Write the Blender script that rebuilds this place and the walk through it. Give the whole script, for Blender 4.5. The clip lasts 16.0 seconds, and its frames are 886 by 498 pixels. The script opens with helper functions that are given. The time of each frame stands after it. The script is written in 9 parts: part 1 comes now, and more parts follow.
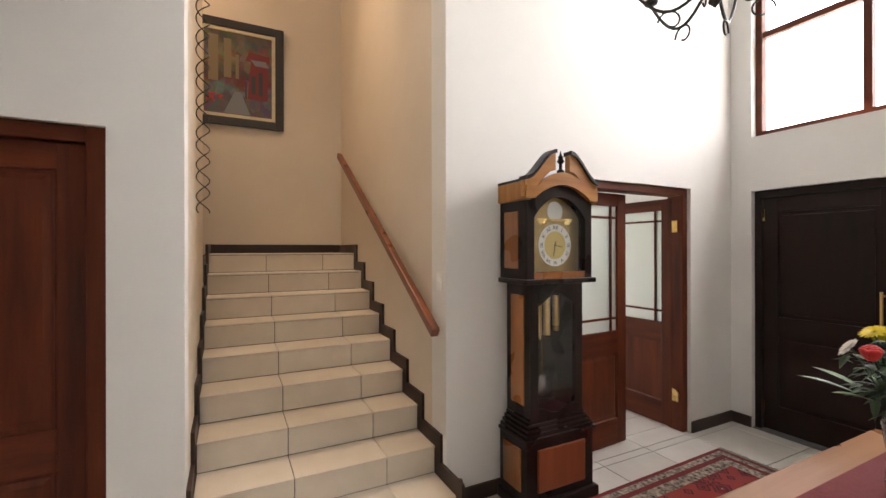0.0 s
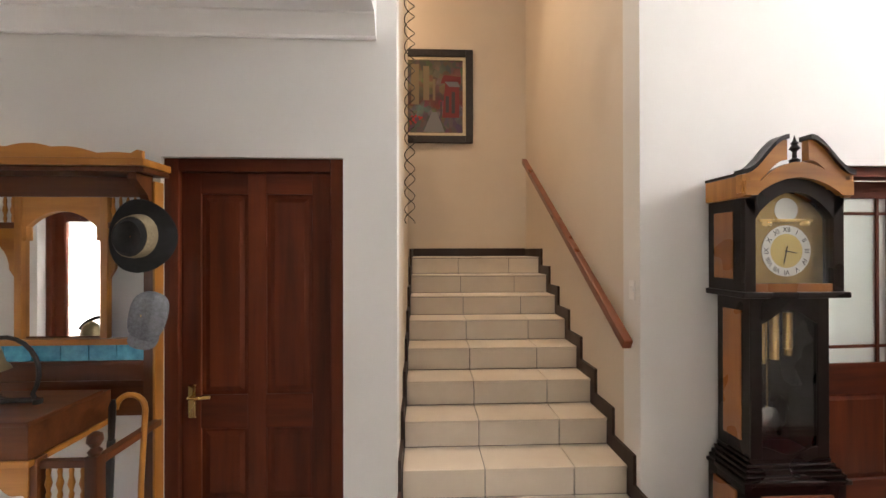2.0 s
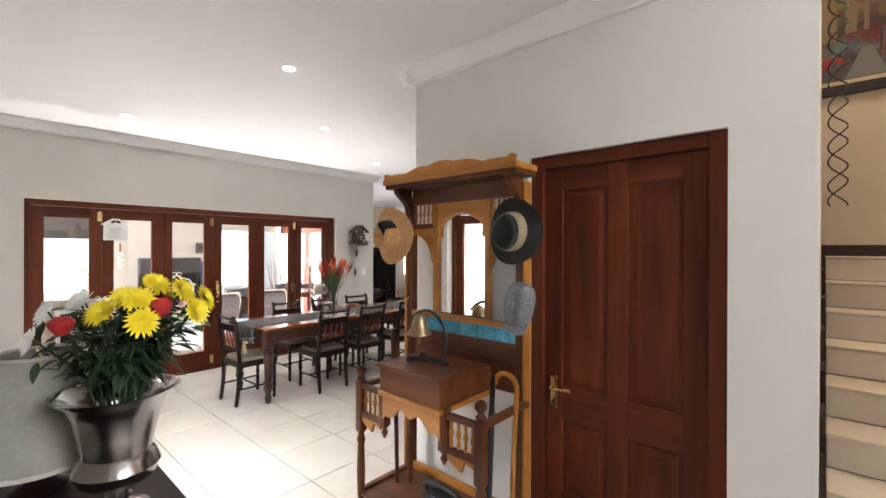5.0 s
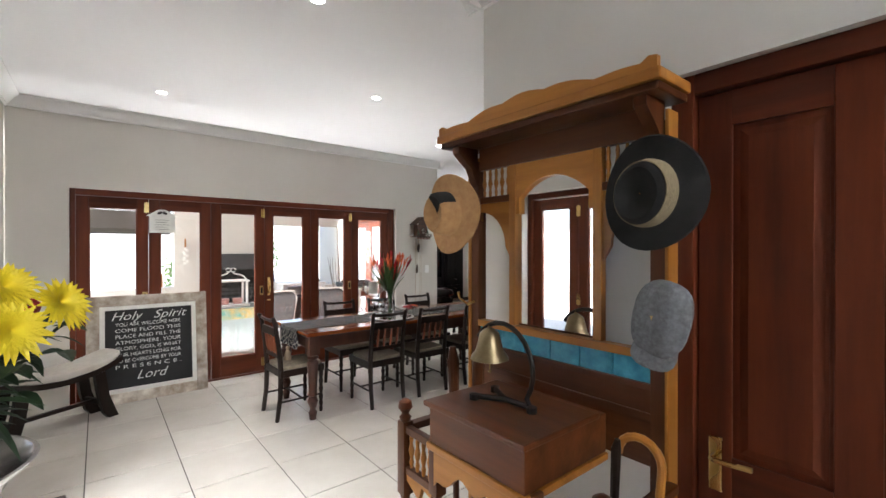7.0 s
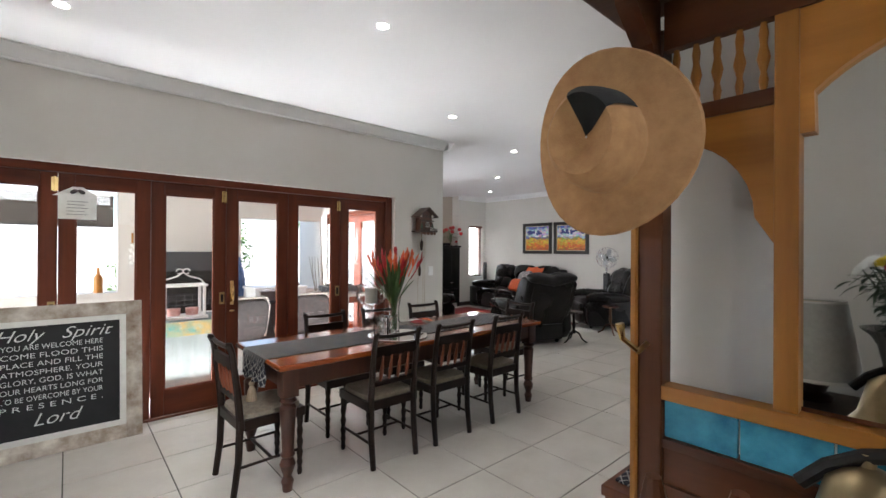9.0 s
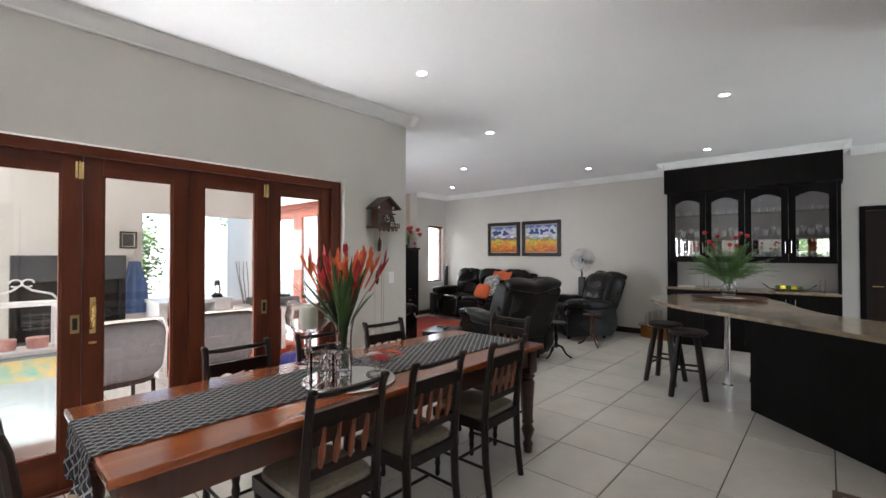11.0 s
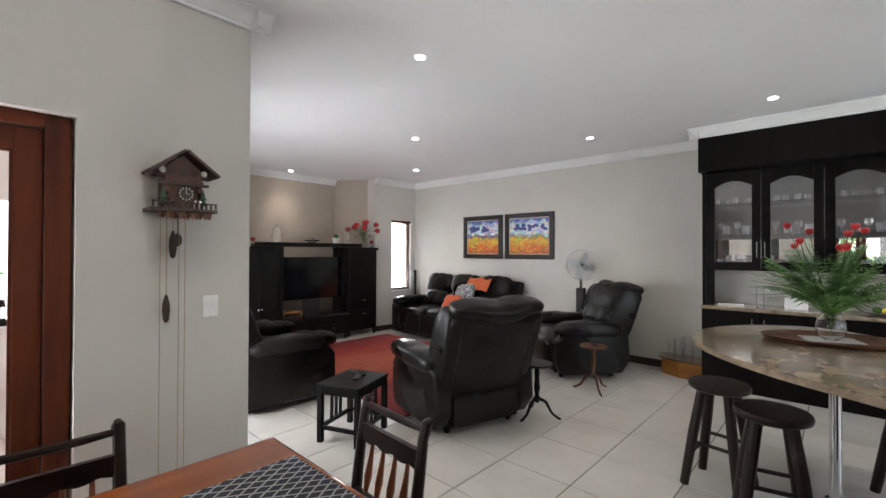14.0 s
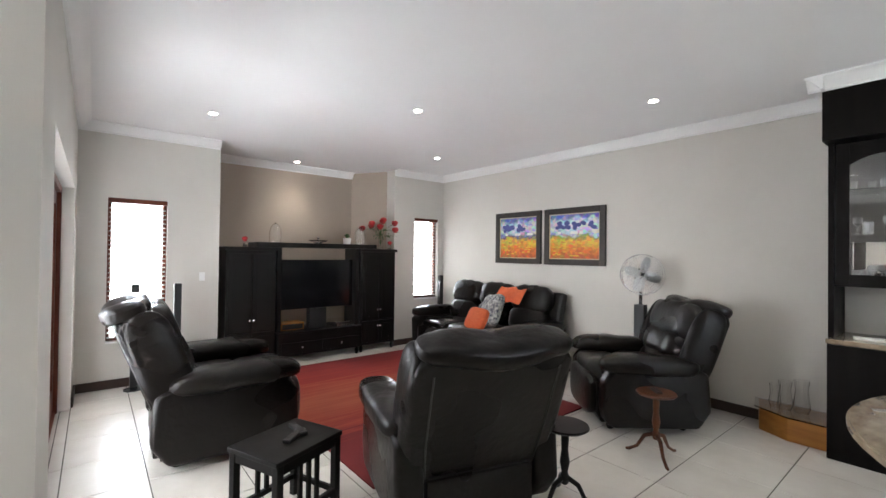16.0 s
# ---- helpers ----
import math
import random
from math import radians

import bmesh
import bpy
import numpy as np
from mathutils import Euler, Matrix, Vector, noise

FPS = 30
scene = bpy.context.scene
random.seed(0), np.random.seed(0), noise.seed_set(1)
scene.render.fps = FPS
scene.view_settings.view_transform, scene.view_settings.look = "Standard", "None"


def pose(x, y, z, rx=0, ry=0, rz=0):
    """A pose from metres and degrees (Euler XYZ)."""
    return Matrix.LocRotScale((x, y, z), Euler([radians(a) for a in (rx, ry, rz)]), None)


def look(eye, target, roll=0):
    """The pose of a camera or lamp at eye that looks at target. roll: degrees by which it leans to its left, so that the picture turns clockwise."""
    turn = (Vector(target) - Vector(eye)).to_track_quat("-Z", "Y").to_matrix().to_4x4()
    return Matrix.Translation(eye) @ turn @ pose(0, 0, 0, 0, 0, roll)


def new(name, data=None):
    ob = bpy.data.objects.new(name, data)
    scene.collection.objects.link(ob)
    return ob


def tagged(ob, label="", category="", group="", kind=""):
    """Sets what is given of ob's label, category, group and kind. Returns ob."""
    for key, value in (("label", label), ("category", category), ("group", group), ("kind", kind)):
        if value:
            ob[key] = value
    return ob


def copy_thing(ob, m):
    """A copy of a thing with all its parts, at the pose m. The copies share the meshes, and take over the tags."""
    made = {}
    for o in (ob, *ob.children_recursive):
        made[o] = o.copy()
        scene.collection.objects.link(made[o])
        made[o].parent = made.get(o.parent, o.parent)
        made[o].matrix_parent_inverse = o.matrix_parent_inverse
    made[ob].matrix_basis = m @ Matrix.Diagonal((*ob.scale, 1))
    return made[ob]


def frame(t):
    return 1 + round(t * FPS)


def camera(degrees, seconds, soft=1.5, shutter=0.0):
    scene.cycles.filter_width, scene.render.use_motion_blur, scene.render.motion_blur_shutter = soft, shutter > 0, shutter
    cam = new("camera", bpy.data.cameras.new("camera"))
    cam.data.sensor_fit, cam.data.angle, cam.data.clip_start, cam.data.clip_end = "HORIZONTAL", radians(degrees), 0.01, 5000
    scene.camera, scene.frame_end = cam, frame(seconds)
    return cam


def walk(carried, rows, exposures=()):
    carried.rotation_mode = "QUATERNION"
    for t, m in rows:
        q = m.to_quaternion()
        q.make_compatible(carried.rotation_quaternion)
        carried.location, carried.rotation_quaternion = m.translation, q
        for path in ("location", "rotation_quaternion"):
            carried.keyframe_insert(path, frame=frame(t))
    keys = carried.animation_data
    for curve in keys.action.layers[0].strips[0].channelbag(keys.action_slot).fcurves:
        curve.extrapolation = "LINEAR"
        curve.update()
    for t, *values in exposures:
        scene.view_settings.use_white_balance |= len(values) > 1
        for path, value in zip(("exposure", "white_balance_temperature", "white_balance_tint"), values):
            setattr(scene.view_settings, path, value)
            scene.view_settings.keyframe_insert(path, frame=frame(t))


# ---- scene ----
cam = camera(92.2, 16.0)
PATH = [
    (0, (0.07, 0.456, 1.561), (0.969, 2.242, 1.561), -0.1),
    (0.5, (0.08, 0.43, 1.572), (0.803, 2.295, 1.572), -0.1),
    (1, (0.09, 0.41, 1.582), (0.604, 2.343, 1.582), -0.1),
    (1.5, (0.043, 0.404, 1.593), (0.35, 2.381, 1.594), -0.1),
    (2, (0.038, 0.414, 1.59), (0.126, 2.413, 1.596), -0.1),
    (2.5, (0.042, 0.446, 1.593), (-0.141, 2.438, 1.598), 0.1),
    (3, (-0.005, 0.473, 1.606), (-0.444, 2.424, 1.604), 0.2),
    (3.5, (-0.023, 0.49, 1.603), (-0.696, 2.373, 1.602), 0.3),
    (4, (-0.031, 0.518, 1.603), (-0.949, 2.294, 1.602), 0.3),
    (4.5, (-0.056, 0.555, 1.59), (-1.203, 2.193, 1.59), 0.3),
    (5, (-0.096, 0.59, 1.567), (-1.429, 2.082, 1.567), 0.2),
    (7.5, (-0.943, 1.33, 1.483), (-2.499, 2.586, 1.477), 0.0),
    (8, (-1.228, 1.441, 1.472), (-2.782, 2.701, 1.466), 0.1),
    (10.5, (-2.493, 2.071, 1.4), (-3.858, 3.533, 1.424), 0.1),
    (11, (-2.695, 2.287, 1.404), (-4.035, 3.772, 1.428), 0.0),
    (11.5, (-2.853, 2.555, 1.395), (-4.185, 4.047, 1.419), -0.1),
    (12, (-2.978, 2.887, 1.412), (-4.308, 4.38, 1.435), -0.1),
    (12.5, (-3.12, 3.22, 1.416), (-4.45, 4.713, 1.441), -0.0),
    (13, (-3.237, 3.584, 1.428), (-4.567, 5.077, 1.452), -0.0),
    (13.5, (-3.357, 3.943, 1.45), (-4.693, 5.432, 1.471), 0.0),
    (14, (-3.483, 4.289, 1.46), (-4.843, 5.755, 1.477), 0.2),
    (14.5, (-3.602, 4.647, 1.448), (-4.996, 6.081, 1.469), 0.2),
    (15, (-3.714, 4.955, 1.446), (-5.147, 6.35, 1.474), 0.2),
    (15.5, (-3.846, 5.228, 1.477), (-5.326, 6.573, 1.502), 0.5),
    (16, (-3.954, 5.466, 1.488), (-5.5, 6.734, 1.51), 0.7),
]
walk(cam, [(t, look(eye, target, roll)) for t, eye, target, roll in PATH],
     [(0, 2.2, 6750, 16), (2, 2.25, 6750, 16), (4, 2.55, 6650, 15), (5, 2.5, 6450, 13), (7.5, 2.1, 6200, 11), (8, 2.05, 6150, 11), (10.5, 2.1, 6100, 10), (12.5, 2.25, 6100, 10), (14, 2.35, 6150, 10), (16, 2.6, 6150, 10)])

# ---- light ----
world = bpy.data.worlds.new("world")
scene.world = world
world.use_nodes = True
wn = world.node_tree
sky = wn.nodes.new("ShaderNodeTexSky")
sky.sky_type, sky.sun_disc = "NISHITA", False
sky.sun_elevation, sky.sun_rotation = radians(57), radians(22.6)
sky.air_density, sky.dust_density = 1.0, 2.0
wn.links.new(sky.outputs[0], wn.nodes["Background"].inputs[0])
wn.nodes["Background"].inputs[1].default_value = 0.15

sun = new("sun", bpy.data.lights.new("sun", "SUN"))
sun.data.energy, sun.data.angle, sun.data.color = 5.0, radians(0.5), (1, 0.95, 0.87)
sun.matrix_world = look((6.5, 15.6, 26), (0, 0, 0))


def area_lamp(name, eye, target, w, h, power, colour=(1, 1, 1)):
    ob = new(name, bpy.data.lights.new(name, "AREA"))
    ob.data.shape, ob.data.size, ob.data.size_y, ob.data.energy, ob.data.color = "RECTANGLE", w, h, power, colour
    ob.matrix_world = look(eye, target)
    return ob


# Strip lamp hidden behind the bottom rails, added to brighten the dining ceiling
area_lamp("ceiling_fill_bifold", (-6.3, 2.8, 0.06), (-5.2, 2.8, 1.4), 3.4, 0.12, 33, (1, 0.98, 0.95))
# Lamp added in the unseen south opening to brighten the patio
area_lamp("patio_fill_south", (-7.7, -1.5, 1.5), (-7.7, 2, 1.2), 1.8, 1.2, 46, (1, 0.98, 0.95))
# Added lamp, hidden outside above the lintel, standing in for sky light
area_lamp("sky_fill_french_door", (-3.05, -0.5, 2.6), (-3.05, 2, 0.7), 1.4, 0.7, 70, (1, 0.98, 0.96))
area_lamp("sky_light_hall_window", (4.42, 1.46, 3.47), (0, 1.46, 3.3), 2.3, 2.0, 42, (1, 0.985, 0.96))
area_lamp("sky_light_lounge_window", (-10.1, 5.85, 1.25), (-8, 6.2, 1.2), 0.5, 1.5, 6.5)
area_lamp("sky_light_lounge_window_far", (-10.1, 9.85, 1.4), (-8, 9.0, 1.3), 0.5, 1.3, 5.5)
area_lamp("sky_light_folding_door", (-7.85, 5.05, 1.1), (-7.85, 7, 1.2), 2.4, 1.8, 26)
# Cool fill lamp added outside an unseen window, brightens the lounge ceiling
area_lamp("kitchen_fill", (0.95, 8.1, 1.5), (-2, 8.1, 1.45), 1.7, 1.1, 11, (0.93, 0.97, 1))
# Fill lamp added so the side room is not dark behind the panes
area_lamp("study_fill", (2.9, 6.3, 1.5), (2.9, 3, 1.2), 1.4, 1.2, 8)
stair_lamp = new("stair_lamp", bpy.data.lights.new("stair_lamp", "SPOT"))
stair_lamp.data.energy, stair_lamp.data.spot_size, stair_lamp.data.spot_blend = 52, radians(80), 1.0
stair_lamp.data.shadow_soft_size, stair_lamp.data.color = 0.12, (1, 0.74, 0.48)
stair_lamp.matrix_world = look((0.5, 4.1, 5.5), (0.5, 3.6, 0))
landing_lamp = new("landing_lamp", bpy.data.lights.new("landing_lamp", "POINT"))
landing_lamp.data.energy, landing_lamp.data.shadow_soft_size, landing_lamp.data.color = 6.5, 0.12, (1, 0.76, 0.52)
landing_lamp.location = (-0.9, 4.75, 4.4)

# ---- materials ----


def material(name, c1, c2, scale=4.0, rough=0.5, rough2=None, bump=0.0, bump_scale=60.0, metal=0.0, stretch=(1, 1, 1), coat=0.0, per_object=0.0, spec=0.5, detail=6.0, world_space=False):
    m = bpy.data.materials.new(name)
    m.use_nodes = True
    n, l = m.node_tree.nodes, m.node_tree.links
    b = n["Principled BSDF"]
    tc = n.new("ShaderNodeTexCoord")
    mp = n.new("ShaderNodeMapping")
    mp.inputs["Scale"].default_value = stretch
    where = n.new("ShaderNodeNewGeometry").outputs["Position"] if world_space else tc.outputs["Object"]
    l.new(where, mp.inputs[0])
    no = n.new("ShaderNodeTexNoise")
    no.inputs["Scale"].default_value, no.inputs["Detail"].default_value, no.inputs["Roughness"].default_value = scale, detail, 0.6
    l.new(mp.outputs[0], no.inputs["Vector"])
    cr = n.new("ShaderNodeValToRGB")
    cr.color_ramp.elements[0].position, cr.color_ramp.elements[1].position = 0.3, 0.7
    cr.color_ramp.elements[0].color, cr.color_ramp.elements[1].color = (*c1, 1), (*c2, 1)
    l.new(no.outputs[0], cr.inputs[0])
    colour = cr.outputs[0]
    if per_object:
        oi = n.new("ShaderNodeObjectInfo")
        mr = n.new("ShaderNodeMapRange")
        mr.inputs["To Min"].default_value, mr.inputs["To Max"].default_value = 1 - per_object, 1 + per_object
        l.new(oi.outputs["Random"], mr.inputs[0])
        hs = n.new("ShaderNodeHueSaturation")
        l.new(mr.outputs[0], hs.inputs["Value"])
        l.new(colour, hs.inputs["Color"])
        colour = hs.outputs[0]
    l.new(colour, b.inputs["Base Color"])
    b.inputs["Metallic"].default_value = metal
    b.inputs["Specular IOR Level"].default_value = spec
    b.inputs["Coat Weight"].default_value = coat
    b.inputs["Coat Roughness"].default_value = 0.12
    big = n.new("ShaderNodeTexNoise")
    big.inputs["Scale"].default_value = scale * 0.37
    l.new(where, big.inputs["Vector"])
    rr = n.new("ShaderNodeMapRange")
    rr.inputs["From Min"].default_value, rr.inputs["From Max"].default_value = 0.3, 0.7
    rr.inputs["To Min"].default_value, rr.inputs["To Max"].default_value = rough, rough2 if rough2 is not None else min(1, rough * 1.25)
    l.new(big.outputs[0], rr.inputs[0])
    l.new(rr.outputs[0], b.inputs["Roughness"])
    if bump:
        fine = n.new("ShaderNodeTexNoise")
        fine.inputs["Scale"].default_value, fine.inputs["Detail"].default_value = bump_scale, 4
        l.new(mp.outputs[0], fine.inputs["Vector"])
        bp = n.new("ShaderNodeBump")
        bp.inputs["Strength"].default_value, bp.inputs["Distance"].default_value = bump, 0.01
        l.new(fine.outputs[0], bp.inputs["Height"])
        l.new(bp.outputs[0], b.inputs["Normal"])
    return m


def wood(name, dark, light, rough=0.35, along=2, scale=9.0, coat=0.15, bump=0.05, spec=0.5):
    st = [1.0, 1.0, 1.0]
    st[along] = 0.09
    return material(name, dark, light, scale, rough, rough * 1.4, bump, 45, stretch=tuple(st), coat=coat, per_object=0.1, detail=8, spec=spec)


def glass(name, tint=(1, 1, 1), rough=0.0, ior=1.45):
    m = bpy.data.materials.new(name)
    m.use_nodes = True
    b = m.node_tree.nodes["Principled BSDF"]
    b.inputs["Base Color"].default_value = (*tint, 1)
    b.inputs["Transmission Weight"].default_value = 1
    b.inputs["Roughness"].default_value, b.inputs["IOR"].default_value = rough, ior
    return m


def plain(name, c, rough=0.5, metal=0.0, emit=0.0):
    m = bpy.data.materials.new(name)
    m.use_nodes = True
    b = m.node_tree.nodes["Principled BSDF"]
    b.inputs["Base Color"].default_value = (*c, 1)
    b.inputs["Roughness"].default_value, b.inputs["Metallic"].default_value = rough, metal
    if emit:
        b.inputs["Emission Color"].default_value, b.inputs["Emission Strength"].default_value = (*c, 1), emit
    return m


M_WALL = material("wall_paint", (0.56, 0.535, 0.49), (0.6, 0.575, 0.53), 1.2, 0.75, 0.85, 0.12, 220)
# Warmer than the other walls: the stair lamplight is put into this colour
M_STAIRWALL = material("stair_wall_lamplit", (0.6, 0.52, 0.42), (0.64, 0.56, 0.455), 1.2, 0.7, 0.8, 0.12, 220)
M_HALL = material("hall_wall_paint", (0.68, 0.67, 0.64), (0.72, 0.71, 0.68), 1.2, 0.7, 0.8, 0.12, 220)
M_NICHE = material("niche_wall_paint", (0.40, 0.33, 0.27), (0.44, 0.37, 0.3), 1.2, 0.75, 0.85, 0.12, 220)
M_CEIL = material("ceiling_paint", (0.8, 0.8, 0.8), (0.83, 0.83, 0.83), 0.9, 0.85, 0.92, 0.05, 150)
M_TRIMWHITE = material("cornice_plaster", (0.8, 0.8, 0.79), (0.84, 0.84, 0.83), 2, 0.6, 0.7)
M_TILE = material("floor_tile", (0.56, 0.53, 0.48), (0.66, 0.63, 0.58), 2.6, 0.22, 0.27, 0.03, 90, per_object=0.03, world_space=True)
M_STAIRTILE = material("stair_tile", (0.62, 0.54, 0.44), (0.7, 0.62, 0.51), 3, 0.3, 0.45, 0.03, 90, per_object=0.04, world_space=True)
M_GROUT = material("grout", (0.06, 0.054, 0.048), (0.1, 0.09, 0.08), 8, 0.85)
M_MAHOG = wood("mahogany", (0.05, 0.009, 0.0028), (0.145, 0.029, 0.0075), 0.44, coat=0.0, spec=0.25)
M_MAHOG_H = wood("mahogany_rail", (0.05, 0.009, 0.0028), (0.145, 0.029, 0.0075), 0.44, along=1, coat=0.0, spec=0.25)
M_MAHOG_X = wood("mahogany_cross", (0.05, 0.009, 0.0028), (0.145, 0.029, 0.0075), 0.44, along=0, coat=0.0, spec=0.25)
M_DARKDOOR = wood("dark_entrance_wood", (0.008, 0.003, 0.002), (0.018, 0.006, 0.004), 0.38, coat=0.0, spec=0.3)
M_SKIRT = wood("skirting_wood", (0.018, 0.007, 0.004), (0.036, 0.014, 0.008), 0.4, along=0)
M_TABLE = wood("table_wood", (0.16, 0.036, 0.008), (0.29, 0.08, 0.02), 0.16, along=1, scale=7, coat=0.35)
M_TABLELEG = wood("table_leg_wood", (0.03, 0.008, 0.004), (0.07, 0.02, 0.009), 0.3, coat=0.2)
M_CHAIR = wood("chair_wood", (0.007, 0.0035, 0.0025), (0.02, 0.009, 0.0055), 0.32, coat=0.0, spec=0.3)
M_SPLAT = wood("chair_splat_wood", (0.16, 0.035, 0.012), (0.26, 0.07, 0.025), 0.3, coat=0.3)
M_OAK = wood("honey_wood", (0.23, 0.085, 0.012), (0.47, 0.2, 0.036), 0.3, along=2, coat=0.1, spec=0.35)
M_OAK_X = wood("honey_wood_cross", (0.23, 0.085, 0.012), (0.47, 0.2, 0.036), 0.3, along=0, coat=0.1, spec=0.35)
M_WALNUT = wood("imbuia_wood", (0.042, 0.012, 0.004), (0.14, 0.044, 0.013), 0.3, along=0, coat=0.06, spec=0.32)
M_WALNUT_Z = wood("imbuia_wood_upright", (0.042, 0.012, 0.004), (0.14, 0.044, 0.013), 0.3, along=2, coat=0.06, spec=0.32)
M_WENGE = wood("wenge", (0.003, 0.0024, 0.0022), (0.008, 0.0062, 0.0055), 0.4, along=2, coat=0.0, spec=0.1)
M_BLACK = wood("black_wood", (0.0025, 0.002, 0.002), (0.006, 0.005, 0.0045), 0.34, along=2, coat=0.0, spec=0.2)
M_LEATHER = material("black_leather", (0.0042, 0.0032, 0.0027), (0.0085, 0.0066, 0.0056), 5, 0.24, 0.34, 0.34, 24, detail=8, spec=0.24)
M_FABRIC = material("grey_fabric", (0.05, 0.046, 0.045), (0.078, 0.072, 0.07), 30, 0.9, 0.95, 0.3, 300)
M_SEAT = material("seat_fabric", (0.2, 0.175, 0.13), (0.3, 0.265, 0.205), 30, 0.85, 0.95, 0.3, 260)
M_CUSHION = material("pale_cushion", (0.52, 0.49, 0.44), (0.6, 0.57, 0.52), 20, 0.8, 0.9, 0.25, 200)
M_BRASS = material("brass", (0.62, 0.43, 0.16), (0.75, 0.55, 0.24), 12, 0.22, 0.35, metal=1.0)
M_OLDBRASS = material("old_brass", (0.3, 0.21, 0.09), (0.45, 0.33, 0.15), 14, 0.3, 0.5, metal=1.0)
M_CHROME = plain("chrome", (0.75, 0.75, 0.76), 0.12, 1.0)
M_PEWTER = material("pewter", (0.35, 0.345, 0.34), (0.45, 0.44, 0.43), 5, 0.16, 0.26, metal=1.0)
M_IRON = material("black_iron", (0.012, 0.011, 0.01), (0.03, 0.027, 0.025), 20, 0.45, 0.6, 0.1, 80, metal=0.6)
M_STEEL = material("dark_steel", (0.07, 0.075, 0.08), (0.1, 0.105, 0.11), 6, 0.35, 0.5, metal=0.6)
M_GLASS = glass("clear_glass")
M_FROST = glass("frosted_glass", (0.85, 0.93, 0.9), 0.45)
M_MIRROR = plain("mirror_silver", (0.86, 0.88, 0.88), 0.02, 1.0)
M_WHITE = material("white_plastic", (0.76, 0.76, 0.74), (0.8, 0.8, 0.78), 3, 0.35, 0.45)
M_WAX = material("candle_wax", (0.78, 0.74, 0.66), (0.84, 0.8, 0.72), 5, 0.5, 0.6)
M_GRANITE = material("granite", (0.16, 0.115, 0.075), (0.37, 0.3, 0.215), 14, 0.1, 0.2, detail=10, coat=0.3, stretch=(1, 0.45, 1))
M_LEAF = material("leaf", (0.03, 0.075, 0.018), (0.075, 0.16, 0.04), 12, 0.45, 0.6)
M_LEAFDARK = material("dark_leaf", (0.01, 0.028, 0.012), (0.025, 0.06, 0.02), 12, 0.45, 0.6)
M_LEAFBRIGHT = material("sunny_leaf", (0.05, 0.12, 0.02), (0.13, 0.26, 0.05), 2, 0.5, 0.6)
M_RED = material("red_petal", (0.3, 0.008, 0.012), (0.5, 0.02, 0.02), 20, 0.5, 0.6)
M_ORANGE = material("orange_petal", (0.6, 0.07, 0.02), (0.75, 0.16, 0.03), 15, 0.5, 0.6)
M_YELLOW = material("yellow_petal", (0.75, 0.58, 0.01), (0.85, 0.7, 0.03), 20, 0.5, 0.6)
M_PETALWHITE = material("white_petal", (0.72, 0.72, 0.68), (0.82, 0.82, 0.78), 20, 0.5, 0.6)
M_LAMPON = plain("lamp_glow", (1.0, 0.95, 0.86), 0.3, 0, 14)
M_SHADE = material("lamp_shade_linen", (0.3, 0.3, 0.27), (0.36, 0.355, 0.32), 40, 0.85, 0.9, 0.2, 250)
M_BLACKBOARD = material("blackboard", (0.008, 0.008, 0.009), (0.016, 0.016, 0.017), 6, 0.6, 0.75)
M_CHALK = plain("chalk_white", (0.75, 0.75, 0.73), 0.9)
M_DISTRESSED = wood("distressed_white_wood", (0.24, 0.16, 0.1), (0.78, 0.74, 0.66), 0.7, along=1, scale=7, coat=0)
M_GRASS = material("lawn", (0.06, 0.11, 0.025), (0.11, 0.18, 0.05), 5, 0.9, 0.95, 0.4, 60)
M_PAVING = material("paving", (0.5, 0.47, 0.42), (0.6, 0.57, 0.5), 3, 0.8, 0.9, 0.1, 60)
M_BARK = material("bark", (0.05, 0.035, 0.025), (0.1, 0.075, 0.055), 15, 0.9, 0.95, 0.5, 60)
M_BLIND = material("blind_slat", (0.6, 0.58, 0.54), (0.66, 0.64, 0.6), 6, 0.5, 0.6)
M_SCREEN = plain("black_screen", (0.004, 0.004, 0.005), 0.12)
M_PLASTICBLACK = material("black_plastic", (0.004, 0.004, 0.004), (0.01, 0.01, 0.01), 10, 0.4, 0.5)

# ---- mesh helpers ----


def box(bm, x0, x1, y0, y1, z0, z1, bevel=0.0):
    vs = [bm.verts.new((x, y, z)) for x in (x0, x1) for y in (y0, y1) for z in (z0, z1)]
    fs = [bm.faces.new([vs[i] for i in q]) for q in ((0, 1, 3, 2), (4, 6, 7, 5), (0, 4, 5, 1), (2, 3, 7, 6), (0, 2, 6, 4), (1, 5, 7, 3))]
    if bevel:
        es = list({e for f in fs for e in f.edges})
        bmesh.ops.bevel(bm, geom=es, offset=bevel, segments=2, affect="EDGES", profile=0.6)
    return bm


def cbox(bm, c, s, bevel=0.0, m=None):
    t = bmesh.new()
    box(t, -s[0] / 2, s[0] / 2, -s[1] / 2, s[1] / 2, -s[2] / 2, s[2] / 2, bevel)
    t.transform(Matrix.Translation(c) @ (m or Matrix.Identity(4)))
    return merge(bm, t)


def merge(bm, t):
    me = bpy.data.meshes.new("tmp")
    t.to_mesh(me)
    t.free()
    bm.from_mesh(me)
    bpy.data.meshes.remove(me)
    return bm


